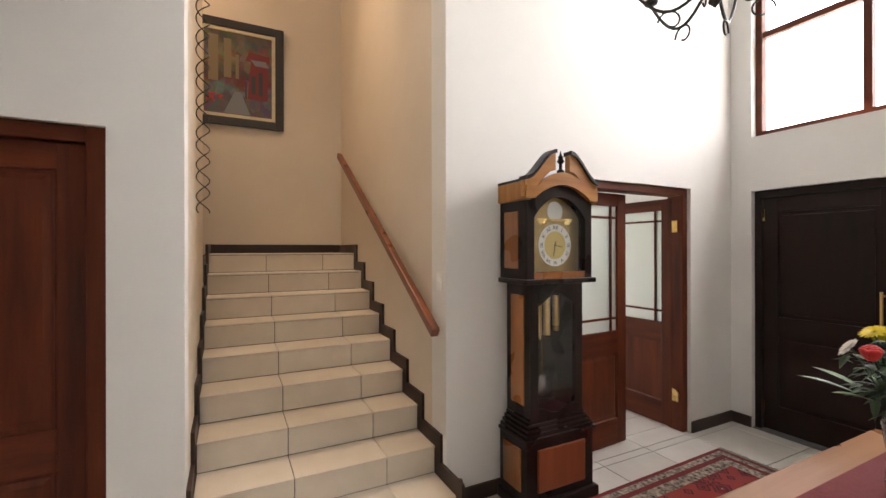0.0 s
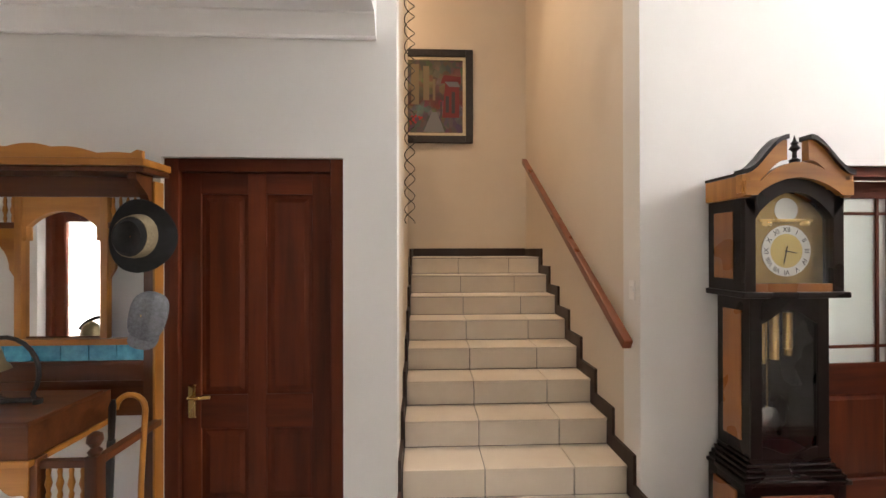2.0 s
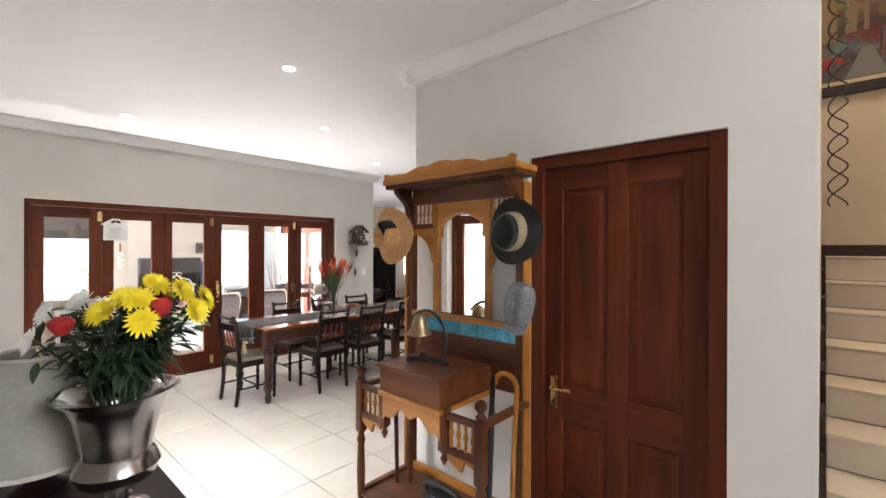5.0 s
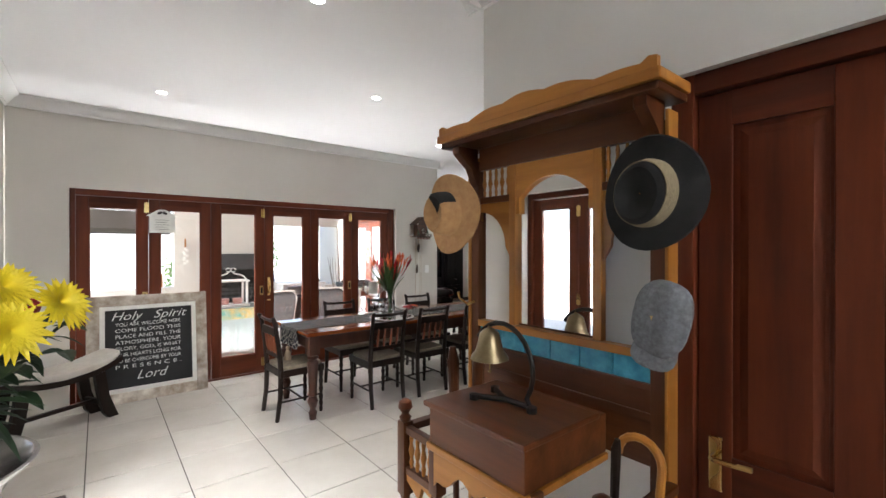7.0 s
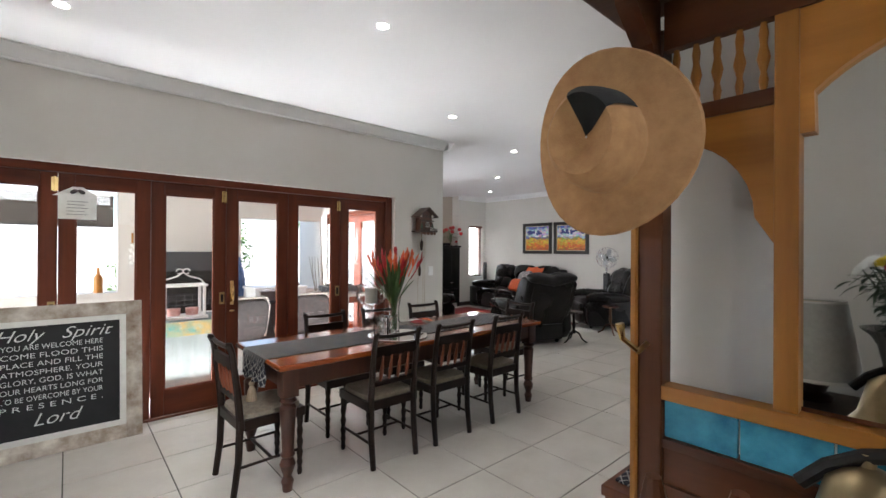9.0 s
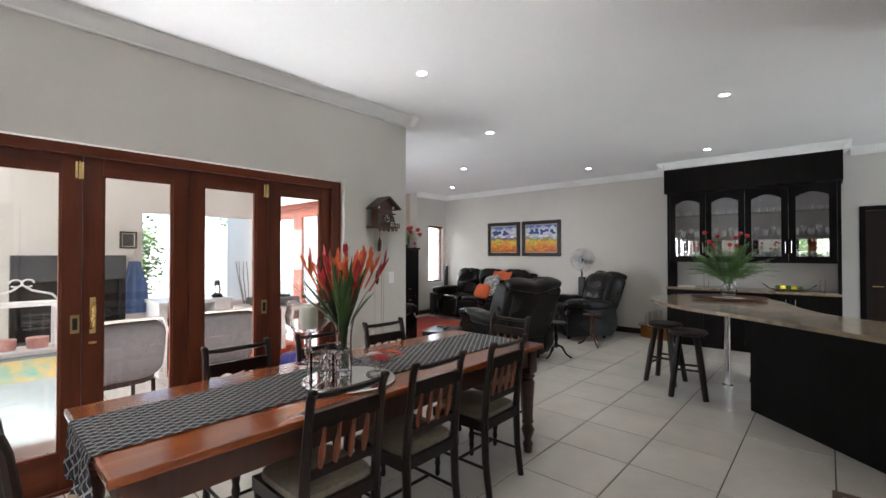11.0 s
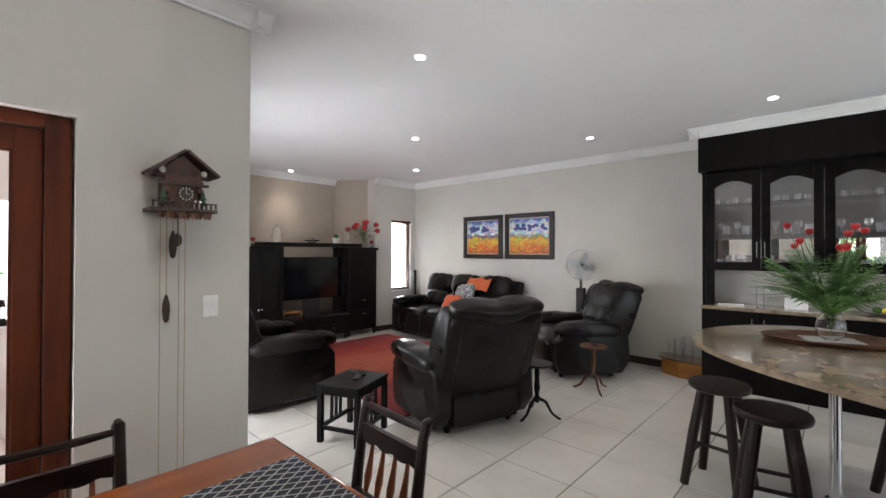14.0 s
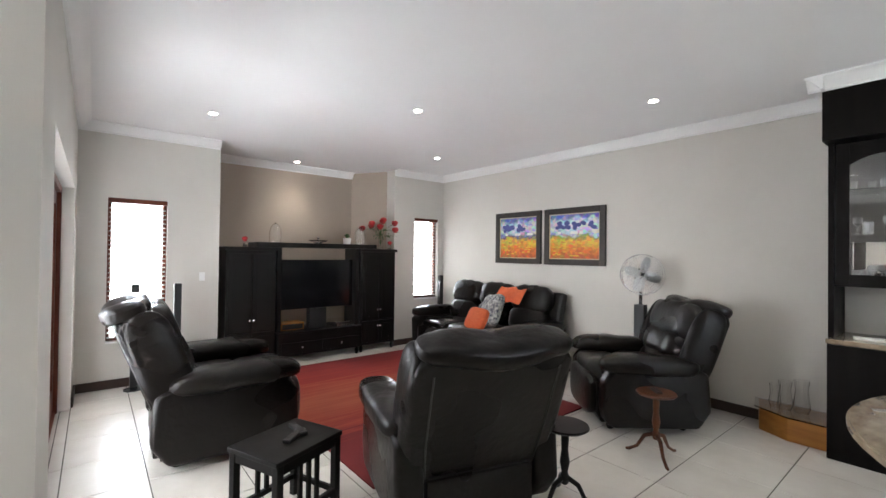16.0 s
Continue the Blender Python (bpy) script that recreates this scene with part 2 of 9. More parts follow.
def tube(bm, pts, r, seg=8, cap=True):
    """A round rod along pts; r: one radius or one for each point."""
    pts = [Vector(p) for p in pts]
    rs = r if isinstance(r, (list, tuple)) else [r] * len(pts)
    rings = []
    side = None
    for i, p in enumerate(pts):
        d = (pts[min(i + 1, len(pts) - 1)] - pts[max(i - 1, 0)]).normalized()
        ref = side if side is not None else (Vector((0, 0, 1)) if abs(d.z) < 0.9 else Vector((1, 0, 0)))
        u = (ref - d * ref.dot(d)).normalized() if (ref - d * ref.dot(d)).length > 1e-5 else d.orthogonal().normalized()
        side = u
        v = d.cross(u)
        rings.append([bm.verts.new(p + (u * math.cos(a) + v * math.sin(a)) * rs[i]) for a in [2 * math.pi * k / seg for k in range(seg)]])
    for a, b in zip(rings, rings[1:]):
        for k in range(seg):
            bm.faces.new((a[k], a[(k + 1) % seg], b[(k + 1) % seg], b[k]))
    if cap:
        bm.faces.new(rings[0][::-1])
        bm.faces.new(rings[-1])
    return bm


def lathe(bm, prof, c=(0, 0, 0), seg=20, close=True):
    """Turns a profile of (radius, height) round the upright axis at c."""
    rings = []
    for r, z in prof:
        rings.append([bm.verts.new((c[0] + max(r, 1e-4) * math.cos(2 * math.pi * k / seg), c[1] + max(r, 1e-4) * math.sin(2 * math.pi * k / seg), c[2] + z)) for k in range(seg)])
    for a, b in zip(rings, rings[1:]):
        for k in range(seg):
            bm.faces.new((a[k], a[(k + 1) % seg], b[(k + 1) % seg], b[k]))
    if close:
        bm.faces.new(rings[0][::-1])
        bm.faces.new(rings[-1])
    return bm


def prism(bm, poly, t0, t1, axis="y"):
    """A flat outline (a, b) given a thickness along axis: x takes (y, z), y takes (x, z), z takes (x, y)."""
    at = {"x": lambda a, b, t: (t, a, b), "y": lambda a, b, t: (a, t, b), "z": lambda a, b, t: (a, b, t)}[axis]
    lo = [bm.verts.new(at(a, b, t0)) for a, b in poly]
    hi = [bm.verts.new(at(a, b, t1)) for a, b in poly]
    f0, f1 = bm.faces.new(lo), bm.faces.new(hi)
    k = len(poly)
    fs = [f0, f1] + [bm.faces.new((lo[i], lo[(i + 1) % k], hi[(i + 1) % k], hi[i])) for i in range(k)]
    bmesh.ops.recalc_face_normals(bm, faces=fs)
    return bm


def blob(bm, c, s, m=None, e=0.5, nu=20, nv=12, crease=None):
    """A padded, rounded cushion shape: a superellipsoid of half sizes s."""
    def p(v):
        return math.copysign(abs(v) ** e, v)
    rows = []
    mm = Matrix.Translation(c) @ (m or Matrix.Identity(4))
    for j in range(nv + 1):
        f = -math.pi / 2 + math.pi * j / nv
        row = []
        for i in range(nu):
            a = 2 * math.pi * i / nu
            q = Vector((s[0] * p(math.cos(f)) * p(math.cos(a)), s[1] * p(math.cos(f)) * p(math.sin(a)), s[2] * p(math.sin(f))))
            if crease:
                q = crease(q)
            row.append(bm.verts.new(mm @ q))
        rows.append(row)
    for a, b in zip(rows, rows[1:]):
        for i in range(nu):
            bm.faces.new((a[i], a[(i + 1) % nu], b[(i + 1) % nu], b[i]))
    return bm


def mesh_object(name, bm, mat, smooth=False, angle=0.6):
    bmesh.ops.remove_doubles(bm, verts=bm.verts, dist=1e-5)
    bmesh.ops.recalc_face_normals(bm, faces=bm.faces)
    me = bpy.data.meshes.new(name)
    if smooth:
        for f in bm.faces:
            f.smooth = True
        for e in bm.edges:
            if len(e.link_faces) == 2 and e.calc_face_angle(0) > angle:
                e.smooth = False
    bm.to_mesh(me)
    bm.free()
    me.materials.append(mat)
    return new(name, me)


def part(name, bm, mat, parent, label="", smooth=False, m=None):
    ob = mesh_object(name, bm, mat, smooth)
    ob.parent = parent
    if m is not None:
        ob.matrix_basis = m
    return tagged(ob, label) if label else ob


def thing(name, label, category, m=None, group="", kind=""):
    ob = new(name)
    ob.empty_display_size = 0.1
    ob.matrix_basis = m if m is not None else Matrix.Identity(4)
    return tagged(ob, label, category, group, kind)


def single(name, bm, mat, label, category, group="", kind="", smooth=False, m=None):
    ob = mesh_object(name, bm, mat, smooth)
    if m is not None:
        ob.matrix_basis = m
    return tagged(ob, label, category, group, kind)


def bx(*a, bevel=0.0):
    return box(bmesh.new(), *a, bevel=bevel)


# ---- structure ----
XW, XE_BLOCK, YH, YS = -5.96, -2.28, 2.74, 0.55  # dining west wall, block's west face, hall's north wall, dining south wall
YL, YN, XL = 5.325, 10.22, -9.75                   # lounge south wall's north face, lounge north wall, lounge west wall
CEIL, LINTEL = 2.83, 2.06
HALLTOP = 5.6


def wall(name, axis, pos, thick, a0, a1, z0, z1, holes, mat, label):
    """A wall along axis (its run a0..a1) from pos to pos + thick, with openings (b0, b1, low, high) through it."""
    bm = bmesh.new()
    cuts = sorted({a0, a1, *[h[0] for h in holes], *[h[1] for h in holes]})
    for c0, c1 in zip(cuts, cuts[1:]):
        mid = (c0 + c1) / 2
        spans, low = [], z0
        for h in sorted([h for h in holes if h[0] < mid < h[1]], key=lambda h: h[2]):
            if h[2] > low:
                spans.append((low, h[2]))
            low = h[3]
        if low < z1:
            spans.append((low, z1))
        for s0, s1 in spans:
            lo, hi = min(pos, pos + thick), max(pos, pos + thick)
            if axis == "x":
                box(bm, c0, c1, lo, hi, s0, s1)
            else:
                box(bm, lo, hi, c0, c1, s0, s1)
    return tagged(mesh_object(name, bm, mat), label, "wall", kind="structure")


wall("wall_dining_west", "y", XW, -0.23, YS, YL, 0, CEIL, [(0.97, 4.565, 0, LINTEL)], M_WALL, "warm grey painted plaster wall round the folding doors")
wall("wall_dining_south", "x", YS, -0.23, -5.93, -1.2, 0, CEIL, [(-3.65, -2.45, 0, LINTEL)], M_WALL, "warm grey painted plaster wall with a glazed door")
wall("wall_lounge_south", "x", YL, -0.23, -9.98, -6.16, 0, CEIL, [(-9.2, -6.55, 0, LINTEL)], M_WALL, "warm grey painted wall with folding doors to the patio")
wall("wall_lounge_west", "y", XL, -0.23, YL, YN, 0, CEIL, [(5.58, 6.12, 0.5, 2.05), (6.66, 9.2, 0, CEIL), (9.6, 10.1, 0.74, 2.08)], M_WALL, "warm grey painted wall with two narrow windows")
bm = bmesh.new()
prism(bm, [(-10.55, 6.66), (-10.55, 8.85), (XL - 0.23, 9.2), (XL - 0.23, 9.3), (-10.7, 9.0), (-10.7, 6.5), (XL - 0.23, 6.5), (XL - 0.23, 6.66)], 0, CEIL, "z")
tagged(mesh_object("wall_niche", bm, M_NICHE), "taupe painted niche wall behind the television unit", "wall", kind="structure")
wall("wall_lounge_north", "x", YN, 0.23, -9.98, 0.6, 0, CEIL, [(-2.38, -1.5, 0, 2.04)], M_WALL, "warm grey painted wall with paintings and a bar")
wall("wall_block_west", "y", XE_BLOCK, 0.2, 2.94, 6.1, 0, CEIL, [], M_WALL, "pale painted wall beside the bar counter")
wall("wall_block_north", "x", 6.1, -0.2, XE_BLOCK + 0.2, 0.6, 0, CEIL, [], M_WALL, "pale painted wall of the bar corner")
# The window opening here is unseen, added for the eastern fill lamp
wall("wall_bar_east", "y", 0.6, 0.2, 6.1, YN, 0, CEIL, [(7.2, 9.0, 0.95, 2.1)], M_WALL, "pale painted wall closing the bar area")
wall("wall_hall_north_left", "x", YH, 0.2, XE_BLOCK, -0.11, 0, HALLTOP, [(-1.36, -0.4, 0, 2.09)], M_HALL, "pale painted wall with a panelled door")
wall("wall_hall_north_right", "x", YH, 0.2, 1.24, 4.35, 0, HALLTOP, [(2.1, 3.57, 0, 2.07)], M_HALL, "bright white painted wall behind the longcase clock")
wall("wall_stair_right", "y", 1.24, 0.2, YH + 0.2, 5.6, 0, HALLTOP, [], M_STAIRWALL, "staircase wall coloured warm as if lamplit, carrying a handrail")
wall("wall_stair_left", "y", -0.11, -0.2, YH + 0.2, 4.3, 0, HALLTOP, [], M_STAIRWALL, "wall beside the stairs, coloured warm as if lamplit")
wall("wall_stair_back", "x", 5.4, 0.2, -2.0, 1.24, 0, HALLTOP, [], M_STAIRWALL, "wall above the landing, coloured warm as if lamplit, with a picture")
wall("wall_hall_east", "y", 4.15, 0.25, -2.2, YH, 0, HALLTOP, [(0.75, 2.57, 0, 2.06), (0.35, 2.57, 2.53, 4.4)], M_HALL, "white painted entrance wall with a tall window over the door")
wall("wall_hall_south", "x", -2.2, -0.2, -1.4, 4.4, 0, HALLTOP, [], M_HALL, "white painted wall at the back of the hall")
wall("wall_hall_west", "y", -1.2, -0.2, -2.2, YS - 0.23, 0, HALLTOP, [], M_HALL, "white painted hall wall")
wall("wall_hall_upper_west", "y", -0.22, -0.16, -2.2, YH, CEIL + 0.12, HALLTOP, [], M_HALL, "white painted upper wall over the edge of the low ceiling")
# The opening is unseen, added to let the fill lamp into the room
wall("wall_study_back", "x", 6.2, 0.2, 1.44, 4.6, 0, 2.8, [(2.2, 3.6, 0.9, 2.1)], M_HALL, "pale wall of the room behind the glazed doors")
wall("wall_study_east", "y", 4.4, 0.2, YH + 0.2, 6.2, 0, 2.8, [], M_HALL, "pale side wall of the room behind the glazed doors")
wall("wall_stair_landing_side", "y", -2.0, -0.2, 4.3, 5.4, 0, HALLTOP, [], M_STAIRWALL, "cream wall at the turn of the stairs")
wall("wall_stair_landing_front", "x", 4.1, 0.2, -2.2, -0.31, 0, HALLTOP, [], M_STAIRWALL, "cream wall behind the hall wall")

bm = bmesh.new()
box(bm, -10.75, XE_BLOCK + 0.02, YL - 0.23, YN + 0.2, CEIL, CEIL + 0.12)
box(bm, -6.16, -0.22, -2.2, YL - 0.23, CEIL, CEIL + 0.12)
box(bm, XE_BLOCK + 0.02, 0.8, 5.95, YN + 0.2, CEIL, CEIL + 0.12)
tagged(mesh_object("ceiling", bm, M_CEIL), "flat white painted ceiling with recessed spotlights", "ceiling", kind="structure")
tagged(mesh_object("ceiling_hall", bx(-2.3, 4.5, -2.4, 5.7, HALLTOP, HALLTOP + 0.1), M_CEIL), "white double-height hall ceiling", "ceiling", kind="structure")
tagged(mesh_object("ceiling_study", bx(1.44, 4.6, YH + 0.2, 6.4, 2.8, 2.9), M_CEIL), "white ceiling of the side room", "ceiling", kind="structure")
floor = tagged(mesh_object("floor", bx(-10.75, 4.6, -2.4, YN + 0.3, -0.12, -0.004), M_GROUT), "cream ceramic tile floor with dark grout", "floor", kind="structure")

# cornices: a stepped cove run along the wall top


def cornice(name, axis, pos, into, a0, a1, z=CEIL, mat=M_TRIMWHITE):
    d = 1 if into > 0 else -1
    prof = [(0, 0), (0.105, 0), (0.105, -0.012), (0.085, -0.02), (0.06, -0.045), (0.035, -0.075), (0.02, -0.085), (0.02, -0.1), (0, -0.1)]
    bm = bmesh.new()
    poly = [(pos + d * a, z + b) for a, b in prof]
    prism(bm, poly, a0, a1, "y" if axis == "y" else "x")
    return tagged(mesh_object(name, bm, mat, smooth=True, angle=0.5), "white plaster cornice moulding", "cornice", kind="structure")


cornice("trim_dining_west", "y", XW, 1, YS, YL + 0.1)
cornice("trim_dining_south", "x", YS, 1, -5.93, -1.2)
cornice("trim_lounge_south", "x", YL, 1, XL, XW + 0.1)
cornice("trim_lounge_west_a", "y", XL, 1, YL, 6.66)
cornice("trim_lounge_west_b", "y", XL, 1, 9.2, YN)
cornice("trim_niche", "y", -10.55, 1, 6.66, 8.85)
cornice("trim_lounge_north", "x", YN, -1, XL, -4.66)
cornice("trim_bar_front", "x", 9.66, -1, -4.7, -2.46)
cornice("trim_bar_side_a", "y", -4.6, -1, 9.56, YN)
cornice("trim_bar_side_b", "y", -2.56, 1, 9.56, YN)
cornice("trim_bar_north", "x", YN, -1, -2.46, 0.6)
cornice("trim_block_west", "y", XE_BLOCK, -1, 2.64, 6.2)
cornice("trim_block_north", "x", 6.1, 1, XE_BLOCK - 0.1, 0.6)
cornice("trim_hall_north", "x", YH, -1, XE_BLOCK - 0.1, -0.22)


def baseboard(name, axis, pos, into, a0, a1, h=0.095, z=0):
    d = 0.018 if into > 0 else -0.018
    lo, hi = min(pos, pos + d), max(pos, pos + d)
    bm = bmesh.new()
    if axis == "x":
        box(bm, a0, a1, lo, hi, z, z + h, 0.004)
    else:
        box(bm, lo, hi, a0, a1, z, z + h, 0.004)
    return tagged(mesh_object(name, bm, M_SKIRT), "dark stained timber skirting board", "skirting", kind="structure")


baseboard("baseboard_lounge_west_a", "y", XL, 1, YL, 6.66)
baseboard("baseboard_lounge_west_b", "y", XL, 1, 9.2, YN)
baseboard("baseboard_lounge_north", "x", YN, -1, XL, -4.6)
baseboard("baseboard_lounge_south_a", "x", YL, 1, XL, -9.26)
baseboard("baseboard_hall_right_a", "x", YH, -1, 1.24, 2.1)
baseboard("baseboard_hall_right_b", "x", YH, -1, 3.57, 4.15)
baseboard("baseboard_hall_east_a", "y", 4.15, -1, 2.57, YH)
baseboard("baseboard_block_west", "y", XE_BLOCK, -1, 2.74, 6.1)

# stairs
RISE, GOING, Y0, SX0, SX1 = 0.169, 0.273, 2.58, -0.11, 1.24
stairs = thing("stairs", "cream tiled staircase with dark stepped skirting", "stairs", kind="structure")
bm = bmesh.new()
for k in range(9):
    box(bm, SX0 + 0.004, SX1 - 0.004, Y0 + k * GOING + 0.012, 5.396, k * RISE, (k + 1) * RISE - 0.012)
box(bm, -2.0, SX0 + 0.004, 4.3, 5.396, 1.3, 9 * RISE - 0.012)
part("stair_core", bm, M_GROUT, stairs)
tile_mesh = {}


def stair_tile(a0, a1, y0, y1, z0, z1):
    key = tuple(round(v, 4) for v in (a1 - a0, y1 - y0, z1 - z0))
    if key not in tile_mesh:
        ob = mesh_object("stair_tile", bx(-key[0] / 2, key[0] / 2, -key[1] / 2, key[1] / 2, -key[2] / 2, key[2] / 2, bevel=0.003), M_STAIRTILE)
        tile_mesh[key] = ob.data
    else:
        ob = new("stair_tile", tile_mesh[key])
    ob.parent = stairs
    ob.location = ((a0 + a1) / 2, (y0 + y1) / 2, (z0 + z1) / 2)


joints = [SX0 + 0.022, 0.385, 0.905, SX1 - 0.022]
for k in range(9):
    yk, zk = Y0 + k * GOING, (k + 1) * RISE
    for a, b in zip(joints, joints[1:]):
        stair_tile(a + 0.0025, b - 0.0025, yk, yk + 0.012, k * RISE + 0.004, zk - 0.016)
        stair_tile(a + 0.0025, b - 0.0025, yk - 0.01, yk + (GOING + 0.006 if k < 8 else 0.6), zk - 0.012, zk)
for sx, sgn, nm in ((SX1, -1, "skirting_right"), (SX0, 1, "skirting_left")):
    bm = bmesh.new()
    for k in range(9):
        yk, zk = Y0 + k * GOING, (k + 1) * RISE
        lo, hi = sorted((sx, sx + sgn * 0.02))
        ya = max(yk - 0.065, 2.74) if nm == "skirting_left" else yk - 0.065
        box(bm, lo, hi, ya, yk + 0.02, k * RISE, zk + 0.085)
        box(bm, lo, hi, max(yk + 0.02, ya), yk + GOING - 0.065 if k < 8 else 5.39, zk - 0.05, zk + 0.085)
    part(nm, bm, M_SKIRT, stairs, "dark stepped timber skirting")
part("skirting_back", bx(SX0, SX1 - 0.02, 5.38, 5.399, 9 * RISE, 9 * RISE + 0.09), M_SKIRT, stairs)
bm = bx(SX1 + 0.0, SX1 + 0.1, YH - 0.025, YH - 0.001, 0, 0.16, bevel=0.004)
part("skirting_block", bm, M_SKIRT, stairs)

rail = thing("handrail", "reddish varnished timber handrail fixed to the stair wall", "handrail")
bm = bmesh.new()
ra, rb = Vector((1.17, 2.74, 1.06)), Vector((1.17, 5.2, 2.6))
d = (rb - ra)
t = bmesh.new()
box(t, -0.026, 0.026, 0, d.length, -0.03, 0.03, 0.012)
t.transform(Matrix.Translation(ra) @ Matrix.Rotation(math.atan2(d.z, d.y), 4, "X"))
merge(bm, t)
part("rail", bm, wood("handrail_wood", (0.13, 0.03, 0.012), (0.22, 0.06, 0.022), 0.25, along=1, coat=0.4), rail)
for f in (0.12, 0.5, 0.88):
    p = ra.lerp(rb, f)
    bm = bmesh.new()
    tube(bm, [p + Vector((0, 0, -0.03)), p + Vector((0.02, 0, -0.06)), p + Vector((0.068, 0, -0.06))], 0.008)
    part("bracket", bm, M_BRASS, rail)

# ---- doors and windows ----


def glazed_leaf(parent, w, h, t=0.042, stile=0.095, top=0.1, bottom=0.21, mat=None, hinge_side=None, m=None, pane=None):
    """One framed glass leaf standing on its own origin: x across, y through, z up."""
    leaf = part("leaf", box(box(bmesh.new(), 0, stile, 0, t, 0, h, 0.004), w - stile, w, 0, t, 0, h, 0.004), M_MAHOG, parent, m=m)
    part("top_rail", bx(stile, w - stile, 0.001, t - 0.001, h - top, h), M_MAHOG_X, leaf)
    part("bottom_rail", bx(stile, w - stile, 0.001, t - 0.001, 0, bottom), M_MAHOG_X, leaf)
    bm = bmesh.new()
    for a in ((stile, stile + 0.012, bottom, h - top), (w - stile - 0.012, w - stile, bottom, h - top)):
        box(bm, a[0], a[1], 0.006, t - 0.006, a[2], a[3])
    box(bm, stile + 0.012, w - stile - 0.012, 0.006, t - 0.006, bottom, bottom + 0.012)
    box(bm, stile + 0.012, w - stile - 0.012, 0.006, t - 0.006, h - top - 0.012, h - top)
    part("glazing_bead", bm, M_MAHOG, leaf)
    g = part("pane", bx(stile + 0.004, w - stile - 0.004, t / 2 - 0.002, t / 2 + 0.002, bottom + 0.004, h - top - 0.004), pane or M_GLASS, leaf)
    g.visible_shadow = False
    return leaf


def hinge(parent, x, y, z, m=None):
    bm = bx(x - 0.02, x + 0.02, y - 0.004, y, z - 0.05, z + 0.05)
    tube(bm, [(x, y - 0.008, z - 0.055), (x, y - 0.008, z + 0.055)], 0.007, 6)
    return part("hinge", bm, M_BRASS, parent, "brass hinge", m=m)


def folding_doors(name, m, width, height, leaves, label, lp=0.06, rp=0.06, odd=0):
    """A frame of width along x holding flat closed leaves; origin at the floor's left end; y = 0 is the room side."""
    d = thing(name, label, "folding door", m, kind="structure")
    part("frame_post", bx(0, lp, -0.01, 0.1, 0, height, bevel=0.004), M_MAHOG, d)
    part("frame_post", bx(width - rp, width, -0.01, 0.1, 0, height, bevel=0.004), M_MAHOG, d)
    part("frame_head", bx(lp, width - rp, -0.01, 0.1, height - 0.06, height, bevel=0.004), M_MAHOG_X, d)
    part("threshold", bx(lp, width - rp, 0, 0.1, 0, 0.018), M_MAHOG_X, d)
    w = (width - lp - rp) / leaves
    for i in range(leaves):
        glazed_leaf(d, w - 0.004, height - 0.06 - 0.024, m=pose(lp + i * w + 0.002, 0.02, 0.02))
    for i in range(1, leaves):
        if i % 2 == odd:
            for z in (0.13, height - 0.15):
                hinge(d, lp + i * w - 0.018, 0.019, z)
            latch = part("flush_latch", bx(lp + i * w - 0.055, lp + i * w - 0.012, 0.015, 0.0195, 0.93, 1.04, bevel=0.002), M_OLDBRASS, d, "brass flush latch")
            part("latch_slot", bx(lp + i * w - 0.045, lp + i * w - 0.022, 0.013, 0.0148, 0.95, 1.02), M_IRON, latch)
    return d


# leaf x axis runs along world +y, room side faces +x
bifold = folding_doors("door_folding_dining", pose(XW - 0.06, 0.972, 0, 0, 0, 90), 3.586, LINTEL, 6, "mahogany folding doors with six clear glass leaves, closed", 0.042, 0.09, 1)
bm = bmesh.new()
wl = (3.586 - 0.132) / 6
hx = 0.042 + 3 * wl + 0.05
tube(bm, [(hx, 0.02, 0.95), (hx, -0.03, 0.97), (hx, -0.035, 1.03), (hx, -0.03, 1.09), (hx, 0.02, 1.11)], 0.009)
box(bm, hx - 0.015, hx + 0.015, 0.012, 0.02, 0.92, 1.14, 0.003)
lathe(bm, [(0.001, 0), (0.02, 0), (0.02, 0.01), (0.001, 0.012)], (hx, 0.01, 0.86))
part("door_handle", bm, M_BRASS, bifold, "brass pull handle with lock")

fold2 = folding_doors("door_folding_lounge", pose(-6.55, YL - 0.1, 0, 0, 0, 180), 2.65, LINTEL, 4, "mahogany folding doors between lounge and patio")

french = thing("door_french", "dark mahogany glazed french door to the garden", "door", pose(-2.45, YS - 0.1, 0, 0, 0, 180), kind="structure")
part("frame_post", bx(0, 0.06, -0.01, 0.1, 0, LINTEL, bevel=0.004), M_MAHOG, french)
part("frame_post", bx(1.14, 1.2, -0.01, 0.1, 0, LINTEL, bevel=0.004), M_MAHOG, french)
part("frame_head", bx(0.06, 1.14, -0.01, 0.1, LINTEL - 0.06, LINTEL, bevel=0.004), M_MAHOG_X, french)
for i in range(2):
    glazed_leaf(french, 0.536, LINTEL - 0.08, m=pose(0.062 + i * 0.54, 0.02, 0.01))
for z in (0.15, 1.0, 1.85):
    hinge(french, 0.6, 0.019, z)


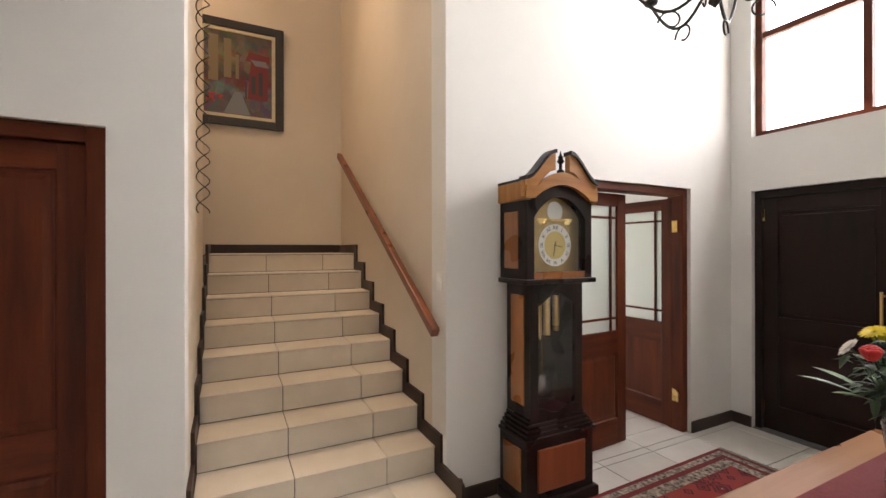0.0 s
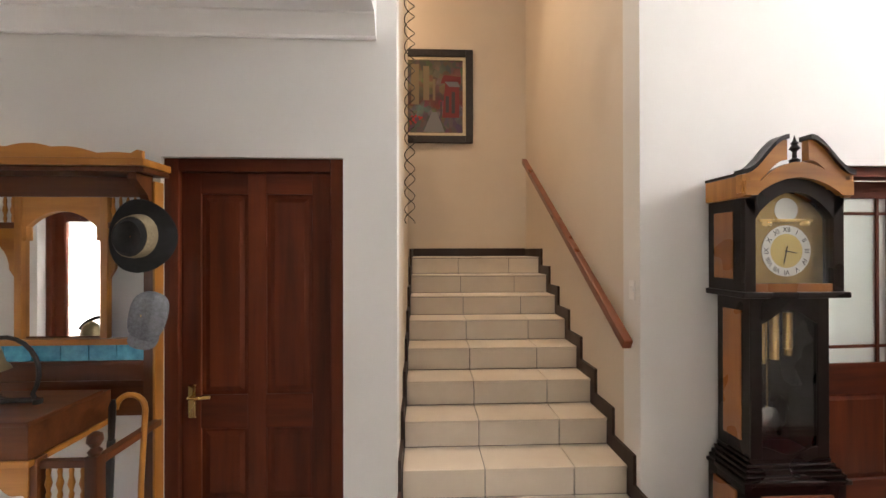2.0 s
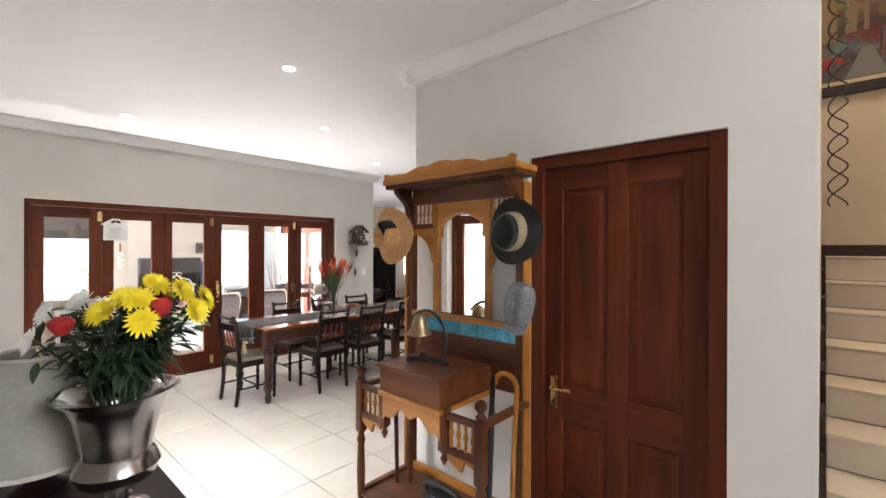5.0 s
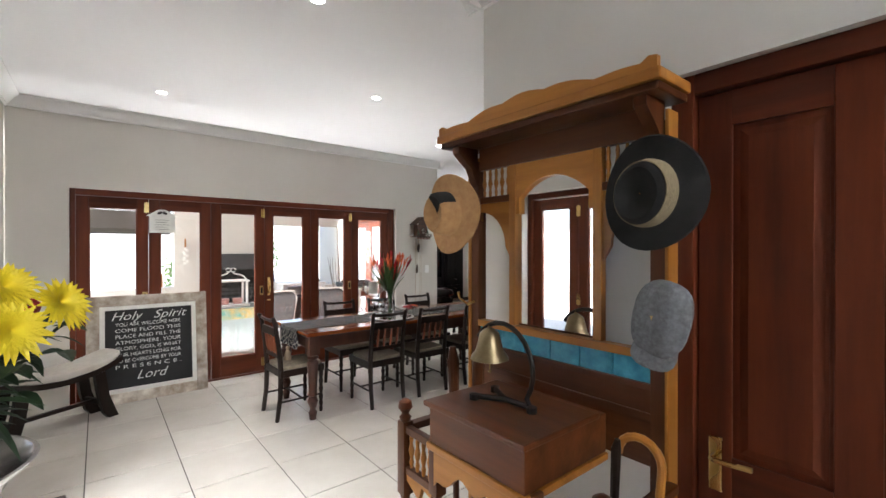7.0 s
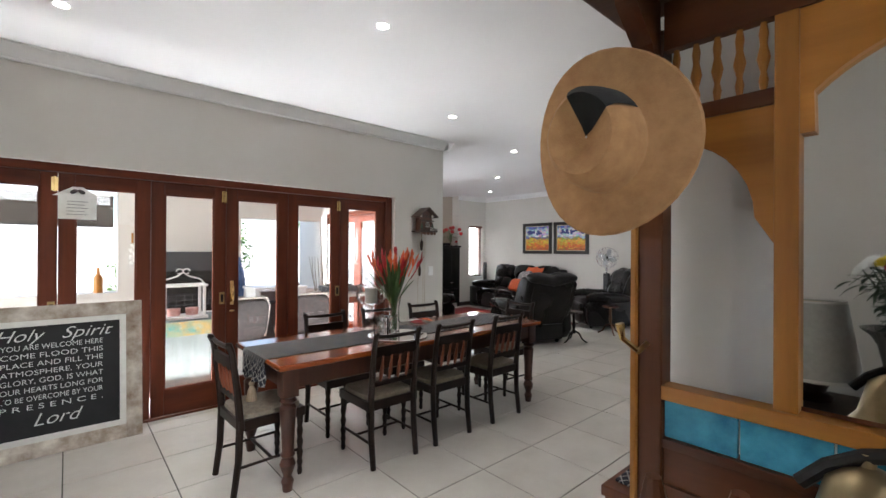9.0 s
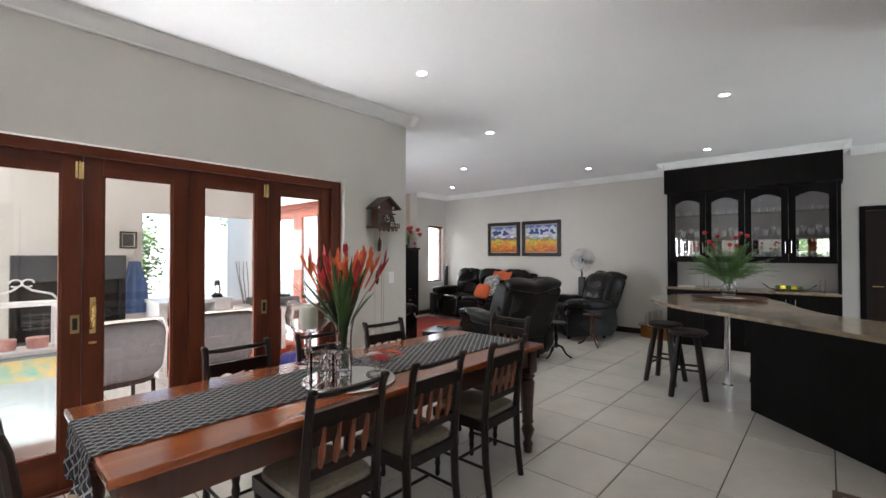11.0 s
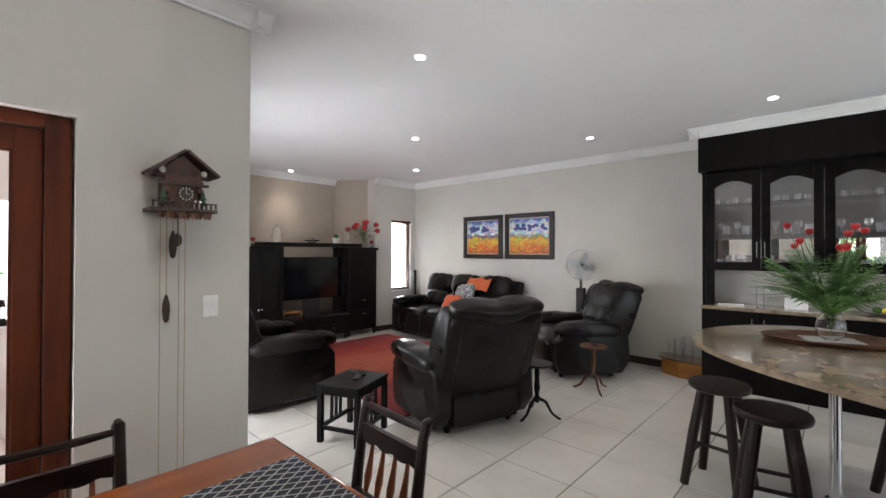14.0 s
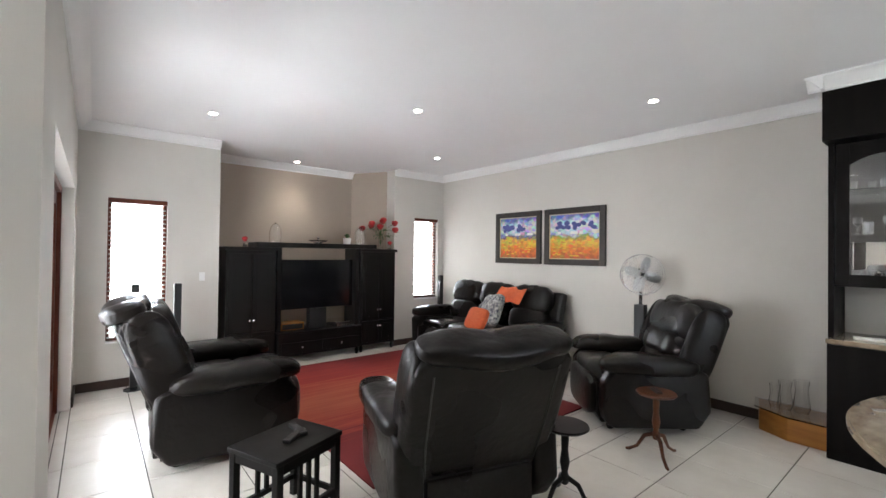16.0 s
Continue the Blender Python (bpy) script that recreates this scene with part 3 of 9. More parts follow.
def raised_panel(bm, x0, x1, z0, z1, y, t=0.012):
    prism(bm, [(x0, z0), (x1, z0), (x1, z1), (x0, z1)], y - 0.002, y, "y")
    b = 0.035
    lo = [bm.verts.new(p) for p in ((x0 + 0.01, y - 0.002, z0 + 0.01), (x1 - 0.01, y - 0.002, z0 + 0.01), (x1 - 0.01, y - 0.002, z1 - 0.01), (x0 + 0.01, y - 0.002, z1 - 0.01))]
    hi = [bm.verts.new(p) for p in ((x0 + b, y - t, z0 + b), (x1 - b, y - t, z0 + b), (x1 - b, y - t, z1 - b), (x0 + b, y - t, z1 - b))]
    bm.faces.new(hi)
    for i in range(4):
        bm.faces.new((lo[i], lo[(i + 1) % 4], hi[(i + 1) % 4], hi[i]))


# panelled door beside the stairs
pd = thing("door_panelled", "closed reddish mahogany four-panel door with brass lever", "door", pose(-1.36, YH + 0.03, 0), kind="structure")
W = 0.96
part("frame_post", bx(0, 0.075, 0, 0.12, 0, 2.09, bevel=0.006), M_MAHOG, pd)
part("frame_post", bx(W - 0.075, W, 0, 0.12, 0, 2.09, bevel=0.006), M_MAHOG, pd)
part("frame_head", bx(0.075, W - 0.075, 0, 0.12, 2.02, 2.09, bevel=0.006), M_MAHOG_X, pd)
lf = part("leaf", bx(0.079, W - 0.079, 0.045, 0.085, 0.006, 2.015), M_MAHOG, pd)
c = W / 2
for a, b in ((0.079, 0.18), (c - 0.05, c + 0.05), (W - 0.18, W - 0.079)):
    part("stile", bx(a, b, 0.03, 0.045, 0.006, 2.015, bevel=0.004), M_MAHOG, lf)
for z0, z1 in ((0.006, 0.22), (0.62, 0.8), (1.9, 2.015)):
    for a, b in ((0.18, c - 0.05), (c + 0.05, W - 0.18)):
        part("rail", bx(a, b, 0.031, 0.045, z0, z1), M_MAHOG_X, lf)
for a, b in ((0.19, c - 0.06), (c + 0.06, W - 0.19)):
    for z0, z1 in ((0.23, 0.61), (0.81, 1.89)):
        bm = bmesh.new()
        raised_panel(bm, a, b, z0, z1, 0.045)
        part("panel", bm, M_MAHOG, lf)
bm = bx(0.115, 0.155, 0.02, 0.029, 0.68, 0.86, bevel=0.004)
tube(bm, [(0.135, 0.03, 0.8), (0.135, -0.015, 0.8), (0.15, -0.025, 0.8), (0.25, -0.02, 0.805)], 0.009)
part("door_handle", bm, M_BRASS, pd, "brass lever handle")

# glazed pair into the side room, both leaves ajar
gp = thing("door_glazed_pair", "mahogany double doors with frosted panes, standing open", "door", pose(2.1, YH + 0.03, 0), kind="structure")
OW = 1.47
part("frame_post", bx(0, 0.06, 0, 0.14, 0, 2.07, bevel=0.005), M_MAHOG, gp)
part("frame_post", bx(OW - 0.06, OW, 0, 0.14, 0, 2.07, bevel=0.005), M_MAHOG, gp)
part("frame_head", bx(0.06, OW - 0.06, 0, 0.14, 2.01, 2.07, bevel=0.005), M_MAHOG_X, gp)


def study_leaf(m):
    w, h = 0.79, 1.99
    leaf = part("leaf", box(box(bmesh.new(), 0, 0.1, 0, 0.042, 0, h, 0.004), w - 0.1, w, 0, 0.042, 0, h, 0.004), M_MAHOG, gp, m=m)
    for z0, z1 in ((0, 0.2), (0.72, 0.9), (h - 0.1, h)):
        part("rail", bx(0.1, w - 0.1, 0.001, 0.041, z0, z1), M_MAHOG_X, leaf)
    bm = bmesh.new()
    raised_panel(bm, 0.105, w - 0.105, 0.205, 0.715, 0.018)
    part("panel", bm, M_MAHOG, leaf)
    bm = bmesh.new()
    for x in (0.16, w - 0.175):
        box(bm, x, x + 0.018, 0.01, 0.032, 0.9, h - 0.1)
    for z in (0.99, h - 0.2):
        box(bm, 0.1, w - 0.1, 0.011, 0.031, z, z + 0.018)
    part("glazing_bar", bm, M_MAHOG, leaf)
    part("pane", bx(0.101, w - 0.101, 0.019, 0.023, 0.9, h - 0.1), M_FROST, leaf)
    return leaf


study_leaf(pose(0.06, 0.06, 0.008, 0, 0, 3.5))
study_leaf(pose(OW - 0.02, 0.1, 0.008, 0, 0, 91))
for z in (0.3, 1.75):
    part("hinge", bx(OW - 0.075, OW - 0.055, 0.04, 0.09, z - 0.05, z + 0.05), M_BRASS, gp, "brass hinge")

# dark entrance doors
ed = thing("door_entrance", "very dark timber double entrance doors, closed", "door", pose(4.15 + 0.05, 0.75, 0, 0, 0, 0), kind="structure")
part("frame_post", bx(0, 0.12, 1.77, 1.82, 0, 2.06), M_DARKDOOR, ed)
part("frame_post", bx(0, 0.12, 0, 0.05, 0, 2.06), M_DARKDOOR, ed)
part("frame_head", bx(0, 0.12, 0.05, 1.77, 2.0, 2.06), M_DARKDOOR, ed)
for y0 in (0.053, 0.912):
    leaf = part("leaf", bx(0.05, 0.09, y0, y0 + 0.855, 0.01, 1.998), M_DARKDOOR, ed)
    for a, b in ((y0, y0 + 0.11), (y0 + 0.745, y0 + 0.855)):
        part("stile", bx(0.03, 0.05, a, b, 0.01, 1.998, bevel=0.004), M_DARKDOOR, leaf)
    for a, b in ((0.01, 0.22), (0.82, 0.98), (1.87, 1.998)):
        part("rail", bx(0.031, 0.05, y0 + 0.11, y0 + 0.745, a, b), M_DARKDOOR, leaf)
    for a, b in ((0.25, 0.79), (1.01, 1.84)):
        part("panel", bx(0.036, 0.05, y0 + 0.14, y0 + 0.715, a, b, bevel=0.006), M_DARKDOOR, leaf)
bm = bmesh.new()
tube(bm, [(0.03, 1.0, 1.0), (-0.02, 1.0, 1.0)], 0.008)
tube(bm, [(0.03, 1.0, 1.22), (-0.02, 1.0, 1.22)], 0.008)
tube(bm, [(-0.02, 1.0, 0.97), (-0.02, 1.0, 1.25)], 0.01)
part("door_handle", bm, M_BRASS, ed, "brass pull handle")
for z in (0.2, 1.85):
    part("hinge", bx(0.025, 0.045, 1.755, 1.775, z - 0.05, z + 0.05), M_BRASS, ed)

# tall window over the entrance
hw = thing("window_hall", "tall hall window with reddish timber frame", "window", pose(4.22, 0.35, 2.53), kind="structure")
HW, HH = 2.22, 1.87
bm = bmesh.new()
for a, b, c0, c1 in ((0, 0.05, 0, HH), (HW - 0.05, HW, 0, HH), (0.05, HW - 0.05, 0, 0.05), (0.05, HW - 0.05, HH - 0.05, HH)):
    box(bm, 0, 0.07, a, b, c0, c1)
part("window_frame", bm, M_MAHOG_H, hw)
bm = bmesh.new()
for y in (0.72, 1.46):
    box(bm, 0.005, 0.065, y, y + 0.05, 0.05, HH - 0.05)
part("mullion", bm, M_MAHOG, hw)
bm = bmesh.new()
for y0, y1 in ((0.05, 0.72), (0.77, 1.46), (1.51, HW - 0.05)):
    box(bm, 0.006, 0.064, y0, y1, 0.86, 0.91)
part("transom", bm, M_MAHOG_H, hw)
for y0, y1 in ((0.05, 0.72), (0.77, 1.46), (1.51, HW - 0.05)):
    for z0, z1 in ((0.05, 0.86), (0.91, HH - 0.05)):
        g = part("pane", bx(0.03, 0.034, y0, y1, z0, z1), M_GLASS, hw)
        g.visible_shadow = False


def blind_window(name, y0, y1, z0, z1):
    w = thing(name, "narrow window with dark timber frame and slatted blind", "window", pose(XL - 0.06, y0, z0), kind="structure")
    a, h = y1 - y0, z1 - z0
    bm = bmesh.new()
    for p, q, r, s in ((0, 0.035, 0, h), (a - 0.035, a, 0, h), (0.035, a - 0.035, 0, 0.035), (0.035, a - 0.035, h - 0.035, h)):
        box(bm, -0.06, 0.0, p, q, r, s)
    part("window_frame", bm, M_MAHOG, w)
    g = part("pane", bx(-0.045, -0.04, 0.035, a - 0.035, 0.035, h - 0.035), M_GLASS, w)
    g.visible_shadow = False
    part("window_sill", bx(-0.0, 0.07, -0.0, a, -0.02, 0.0), M_TRIMWHITE, w)
    part("blind_headrail", bx(0.0, 0.05, 0.0, a, h - 0.05, h, bevel=0.004), M_MAHOG_H, w)
    n = int(h / 0.05) - 1
    slat = None
    for i in range(n):
        if slat is None:
            slat = mesh_object("slat", bx(-0.022, 0.022, 0.012, a - 0.012, -0.0012, 0.0012), M_BLIND)
            ob = slat
        else:
            ob = new("slat", slat.data)
        ob.parent = w
        ob.matrix_basis = pose(0.025, 0, 0.04 + i * 0.05, 0, 12, 0)
    for f in (0.15, 0.85):
        part("tape", tube(bmesh.new(), [(0.048, a * f, 0.02), (0.048, a * f, h - 0.05)], 0.0025, 5), M_MAHOG, w)
    return w


# Unseen window, added so that fill light can enter from the east
kw = thing("window_kitchen", "unseen window added to let in light, with reddish timber frame", "window", pose(0.66, 7.2, 0.95), kind="structure")
for a, b, c0, c1 in ((0, 0.05, 0, 1.15), (0.875, 0.925, 0.05, 1.1), (1.75, 1.8, 0, 1.15)):
    part("window_post", bx(0, 0.07, a, b, c0, c1), M_MAHOG, kw)
for c0, c1 in ((0, 0.05), (1.1, 1.15)):
    part("window_rail", bx(0.001, 0.069, 0.05, 1.75, c0, c1), M_MAHOG_H, kw)
for a, b in ((0.05, 0.875), (0.925, 1.75)):
    g = part("pane", bx(0.03, 0.034, a, b, 0.05, 1.1), M_GLASS, kw)
    g.visible_shadow = False

blind_window("window_lounge_near", 5.58, 6.12, 0.5, 2.05)
blind_window("window_lounge_far", 9.6, 10.1, 0.74, 2.08)

kd = thing("door_bar", "dark brown flush door beyond the bar", "door", pose(-2.38, YN - 0.0, 0), kind="structure")
part("frame_post", bx(0, 0.06, -0.01, 0.1, 0, 2.04), M_WENGE, kd)
part("frame_post", bx(0.82, 0.88, -0.01, 0.1, 0, 2.04), M_WENGE, kd)
part("frame_head", bx(0.06, 0.82, -0.01, 0.1, 1.98, 2.04), M_WENGE, kd)
part("leaf", bx(0.062, 0.818, 0.03, 0.07, 0.005, 1.978), M_DARKDOOR, kd)
part("door_handle", tube(bmesh.new(), [(0.12, 0.03, 0.98), (0.12, -0.02, 0.98), (0.22, -0.02, 0.98)], 0.008), M_BRASS, kd)

# ---- patio beyond the folding doors ----
XP = -8.85
wall("wall_patio_west", "y", XP, -0.25, -1.4, 5.12, 0, 2.7, [(0.4, 2.15, 0.85, 2.2), (3.68, 5.0, 0.75, 1.92)], M_WALL, "cream plastered patio wall with wide openings to the garden")
wall("wall_patio_south", "x", -1.4, -0.2, -9.1, -6.16, 0, 2.7, [(-8.6, -6.8, 0.9, 2.1)], M_WALL, "cream plastered patio wall")
wall("wall_patio_east", "y", XW, -0.23, -1.4, YS - 0.23, 0, 2.7, [], M_WALL, "cream plastered wall beside the patio")
tagged(mesh_object("ceiling_patio", bx(-9.1, -6.16, -1.6, 5.12, 2.7, 2.8), M_CEIL), "white patio ceiling", "ceiling", kind="structure")

ground = tagged(mesh_object("ground", bx(-400, 400, -400, 400, -0.4, -0.14), M_GRASS), "green lawn round the house", "ground", kind="structure")
tagged(mesh_object("pavement_garden", bx(-16.2, -1.2, -8.9, 0.45, -0.14, -0.12), M_PAVING), "pale garden paving outside the house", "pavement", kind="structure")
tagged(mesh_object("pavement_side", bx(-16.2, -10.76, 0.46, 14, -0.14, -0.12), M_PAVING), "pale garden paving beside the house", "pavement", kind="structure")
tagged(mesh_object("wall_garden", bx(-16.5, -16.3, -12, 16, -0.14, 2.1), M_HALL), "white plastered garden boundary wall", "wall", kind="structure")
tagged(mesh_object("wall_garden_south", bx(-16.3, 6, -9.2, -9.0, -0.14, 2.1), M_HALL), "white plastered boundary wall behind the lawn", "wall", kind="structure")

# ---- plants, shared ----


def blade(bm, p, d, length, width, bend=0.3, n=5, up=Vector((0, 0, 1))):
    """A long leaf from p along d, drooping by bend, folded along its middle."""
    p, d = Vector(p), Vector(d).normalized()
    s = d.cross(up)
    s = s.normalized() if s.length > 1e-3 else Vector((1, 0, 0))
    prev = None
    for i in range(n + 1):
        f = i / n
        q = p + d * (length * f) + Vector((0, 0, -bend * length * f * f))
        w = width * math.sin(math.pi * (0.08 + 0.9 * f)) / 2
        k = up * (w * 0.35)
        row = [bm.verts.new(q - s * w + k), bm.verts.new(q), bm.verts.new(q + s * w + k)]
        if prev:
            bm.faces.new((prev[0], prev[1], row[1], row[0]))
            bm.faces.new((prev[1], prev[2], row[2], row[1]))
        prev = row


def bloom(bm, c, r, petals, up=Vector((0, 0, 1)), layers=2, width=0.35):
    """A daisy-like head of flat petals facing up."""
    up = Vector(up).normalized()
    u = up.orthogonal().normalized()
    v = up.cross(u)
    for k in range(layers):
        for i in range(petals):
            a = 2 * math.pi * (i + 0.5 * k) / petals + random.uniform(-0.1, 0.1)
            d = (u * math.cos(a) + v * math.sin(a)) + up * (0.25 + 0.35 * k)
            blade(bm, c, d, r * (1 - 0.22 * k), r * width, 0.15, 3, up)


def rose(bm, c, r):
    for k, (e, s) in enumerate(((1.0, 0.75), (0.72, 1.0), (0.45, 1.15))):
        for i in range(5):
            a = 2 * math.pi * (i / 5 + 0.13 * k)
            m = Matrix.Rotation(a, 4, "Z") @ Matrix.Rotation(radians(24 - 8 * k), 4, "Y")
            blob(bm, Vector(c) + Vector((math.cos(a), math.sin(a), 0)) * r * e * 0.45, (r * 0.18, r * 0.5, r * 0.55 * s), m, 0.8, 8, 6)


def direction(tilt, turn):
    return Vector((math.sin(tilt) * math.cos(turn), math.sin(tilt) * math.sin(turn), math.cos(tilt)))


# ---- dining ----


def turned_leg(h, r):
    return [(r * 0.55, 0), (r * 0.62, 0.03), (r * 0.75, 0.06), (r * 0.5, 0.085), (r * 0.55, 0.1), (r * 0.95, 0.16), (r * 0.62, 0.2), (r * 0.85, 0.215), (r * 0.7, 0.24), (r * 0.8, h * 0.5), (r * 1.0, h * 0.68),
            (r * 0.7, h * 0.71), (r * 1.05, h * 0.735), (r * 0.8, h * 0.76), (r * 1.0, h * 0.77)]


TABLE_Z, TX0, TX1, TY0, TY1 = 0.765, -5.05, -4.205, 2.55, 5.04
tb = thing("dining_table", "long reddish-brown polished dining table on turned legs", "table", pose(0, 0, 0))
part("tabletop", bx(TX0, TX1, TY0, TY1, TABLE_Z - 0.032, TABLE_Z, bevel=0.011), M_TABLE, tb)
part("apron", bx(TX1 - 0.075, TX1 - 0.05, TY0 + 0.12, TY1 - 0.12, TABLE_Z - 0.15, TABLE_Z - 0.033), M_TABLELEG, tb)
part("apron", bx(TX0 + 0.05, TX0 + 0.075, TY0 + 0.12, TY1 - 0.12, TABLE_Z - 0.15, TABLE_Z - 0.033), M_TABLELEG, tb)
part("apron", bx(TX0 + 0.12, TX1 - 0.12, TY0 + 0.05, TY0 + 0.075, TABLE_Z - 0.15, TABLE_Z - 0.033), M_TABLELEG, tb)
part("apron", bx(TX0 + 0.12, TX1 - 0.12, TY1 - 0.075, TY1 - 0.05, TABLE_Z - 0.15, TABLE_Z - 0.033), M_TABLELEG, tb)
for x in (TX0 + 0.085, TX1 - 0.085):
    for y in (TY0 + 0.085, TY1 - 0.085):
        bm = lathe(bmesh.new(), turned_leg(TABLE_Z - 0.033, 0.05), (x, y, 0), 16)
        box(bm, x - 0.048, x + 0.048, y - 0.048, y + 0.048, (TABLE_Z - 0.033) * 0.77, TABLE_Z - 0.033, 0.004)
        part("leg", bm, M_TABLELEG, tb, smooth=True)


def dining_chair():
    c = thing("dining_chair", "dark-stained wooden dining chair with pale padded seat", "chair", group="chairs round the dining table")
    w, d, sz = 0.2, 0.2, 0.43
    part("seat", blob(bmesh.new(), (0, 0.005, sz + 0.012), (w - 0.012, d - 0.008, 0.026), None, 0.35, 24, 8), M_SEAT, c, "pale padded seat", True)
    bm = bx(-w, w, d - 0.03, d, sz - 0.055, sz + 0.005, bevel=0.004)
    box(bm, -w, w, -d, -d + 0.03, sz - 0.055, sz + 0.005, 0.004)
    box(bm, -w, -w + 0.03, -d + 0.03, d - 0.03, sz - 0.054, sz + 0.004)
    box(bm, w - 0.03, w, -d + 0.03, d - 0.03, sz - 0.054, sz + 0.004)
    part("seat_frame", bm, M_CHAIR, c)
    for x in (-w + 0.022, w - 0.022):
        part("leg", lathe(bmesh.new(), [(0.012, 0), (0.017, 0.02), (0.013, 0.05), (0.019, 0.08), (0.014, 0.1), (0.021, 0.14), (0.014, 0.17), (0.021, 0.21), (0.014, 0.24), (0.021, 0.28), (0.015, 0.31), (0.02, 0.33), (0.022, sz - 0.05)], (x, d - 0.024, 0), 12), M_CHAIR, c, smooth=True)
        px = x * 0.98
        path = [(px, -d - 0.02, 0.0), (px, -d + 0.006, 0.2), (px, -d + 0.014, 0.43), (px, -d - 0.004, 0.62), (px, -d - 0.035, 0.84), (px, -d - 0.052, 0.885), (px, -d - 0.07, 0.89)]
        t = bmesh.new()
        tube(t, path, [0.019, 0.021, 0.023, 0.021, 0.018, 0.02, 0.012], 8)
        part("leg", t, M_CHAIR, c, smooth=True)
    part("top_rail", tube(bmesh.new(), [(-w + 0.02, -d - 0.04, 0.868), (-0.08, -d - 0.045, 0.862), (0.08, -d - 0.045, 0.862), (w - 0.02, -d - 0.04, 0.868)], [0.011, 0.014, 0.014, 0.011]), M_CHAIR, c, smooth=True)
    poly = [(-w + 0.03, 0.8)] + [(w - 0.03, 0.8)]
    n = 24
    for i in range(n + 1):
        x = (w - 0.03) - (2 * w - 0.06) * i / n
        poly.append((x, 0.742 - 0.012 * abs(math.sin(3.5 * math.pi * i / n))))
    t = bmesh.new()
    prism(t, poly, -d - 0.036, -d - 0.016, "y")
    part("crest_rail", t, M_CHAIR, c)
    part("lower_rail", bx(-w + 0.03, w - 0.03, -d + 0.0, -d + 0.02, 0.53, 0.565, bevel=0.004), M_CHAIR, c)
    for i in range(4):
        x = -0.105 + 0.07 * i
        t = tube(bmesh.new(), [(x, -d + 0.008, 0.56), (x, -d - 0.004, 0.62), (x, -d - 0.018, 0.69), (x, -d - 0.026, 0.74)], [0.008, 0.015, 0.009, 0.007], 8)
        part("spindle", t, M_SPLAT, c, smooth=True)
    for x in (-w + 0.022, w - 0.022):
        part("stretcher", tube(bmesh.new(), [(x, -d + 0.01, 0.16), (x, d - 0.03, 0.16)], 0.009, 8), M_CHAIR, c)
    part("stretcher", tube(bmesh.new(), [(-w + 0.03, 0, 0.16), (w - 0.03, 0, 0.16)], 0.009, 8), M_CHAIR, c)
    return c


ch = dining_chair()
ch.matrix_basis = pose(-4.375, 3.32, 0, 0, 0, 90)
for x, y, r in ((-4.375, 3.855, 90), (-4.375, 4.47, 91), (-4.97, 3.32, -90), (-4.97, 3.87, -89), (-4.99, 4.42, -91), (-4.6, 2.585, 2), (-4.69, 5.07, 176.5)):
    copy_thing(ch, pose(x, y, 0, 0, 0, r))

# runner with a woven net pattern
M_RUNNER = bpy.data.materials.new("navy_net_runner")
M_RUNNER.use_nodes = True
n, l = M_RUNNER.node_tree.nodes, M_RUNNER.node_tree.links
geo = n.new("ShaderNodeNewGeometry")
sep = n.new("ShaderNodeSeparateXYZ")
l.new(geo.outputs["Position"], sep.inputs[0])


def calc(op, a, b):
    m = n.new("ShaderNodeMath")
    m.operation = op
    for i, v in enumerate((a, b)):
        if isinstance(v, (int, float)):
            m.inputs[i].default_value = v
        elif v is not None:
            l.new(v, m.inputs[i])
    return m.outputs[0]


lines = []
for sgn in (1, -1):
    drop_len = calc("SUBTRACT", sep.outputs[1], calc("MULTIPLY", sep.outputs[2], -1.0))
    a = calc("ADD", calc("MULTIPLY", sep.outputs[0], 26.0 * sgn), calc("MULTIPLY", drop_len, 17.0))
    a = calc("ABSOLUTE", calc("SUBTRACT", calc("FRACT", a, 0), 0.5), 0)
    lines.append(calc("LESS_THAN", a, 0.085))
net = calc("MAXIMUM", lines[0], lines[1])
mix = n.new("ShaderNodeMix")
mix.data_type = "RGBA"
l.new(net, mix.inputs[0])
mix.inputs[6].default_value, mix.inputs[7].default_value = (0.016, 0.019, 0.03, 1), (0.34, 0.33, 0.31, 1)
l.new(mix.outputs[2], n["Principled BSDF"].inputs["Base Color"])
n["Principled BSDF"].inputs["Roughness"].default_value = 0.9
bp = n.new("ShaderNodeBump")
bp.inputs["Strength"].default_value, bp.inputs["Distance"].default_value = 0.6, 0.004
l.new(net, bp.inputs["Height"])
l.new(bp.outputs[0], n["Principled BSDF"].inputs["Normal"])


def cloth_strip(path, x0, x1, thick=0.004, wave=0.0):
    bm = bmesh.new()
    nx = 10
    grid = [[bm.verts.new((x0 + (x1 - x0) * i / nx, y, z + 0)) for i in range(nx + 1)] for y, z in path]
    if wave:
        for j, row in enumerate(grid):
            for i, v in enumerate(row):
                v.co.y += wave * math.sin(i * 1.9 + j) * max(0, (TABLE_Z - v.co.z)) * 5
    faces = [bm.faces.new((a[i], a[i + 1], b[i + 1], b[i])) for a, b in zip(grid, grid[1:]) for i in range(nx)]
    bmesh.ops.solidify(bm, geom=faces, thickness=thick)
    return bm


rn = thing("table_runner", "navy table runner covered by pale knotted netting", "table runner")
z = TABLE_Z + 0.005
path = [(TY0 - 0.012, 0.6), (TY0 - 0.014, 0.65), (TY0 - 0.013, 0.7), (TY0 - 0.012, 0.745), (TY0 - 0.004, z - 0.002), (TY0 + 0.02, z)] + [(TY0 + 0.02 + i * 0.2445, z) for i in range(1, 11)]
part("cloth", cloth_strip(path, -4.84, -4.415, 0.004, 0.03), M_RUNNER, rn)
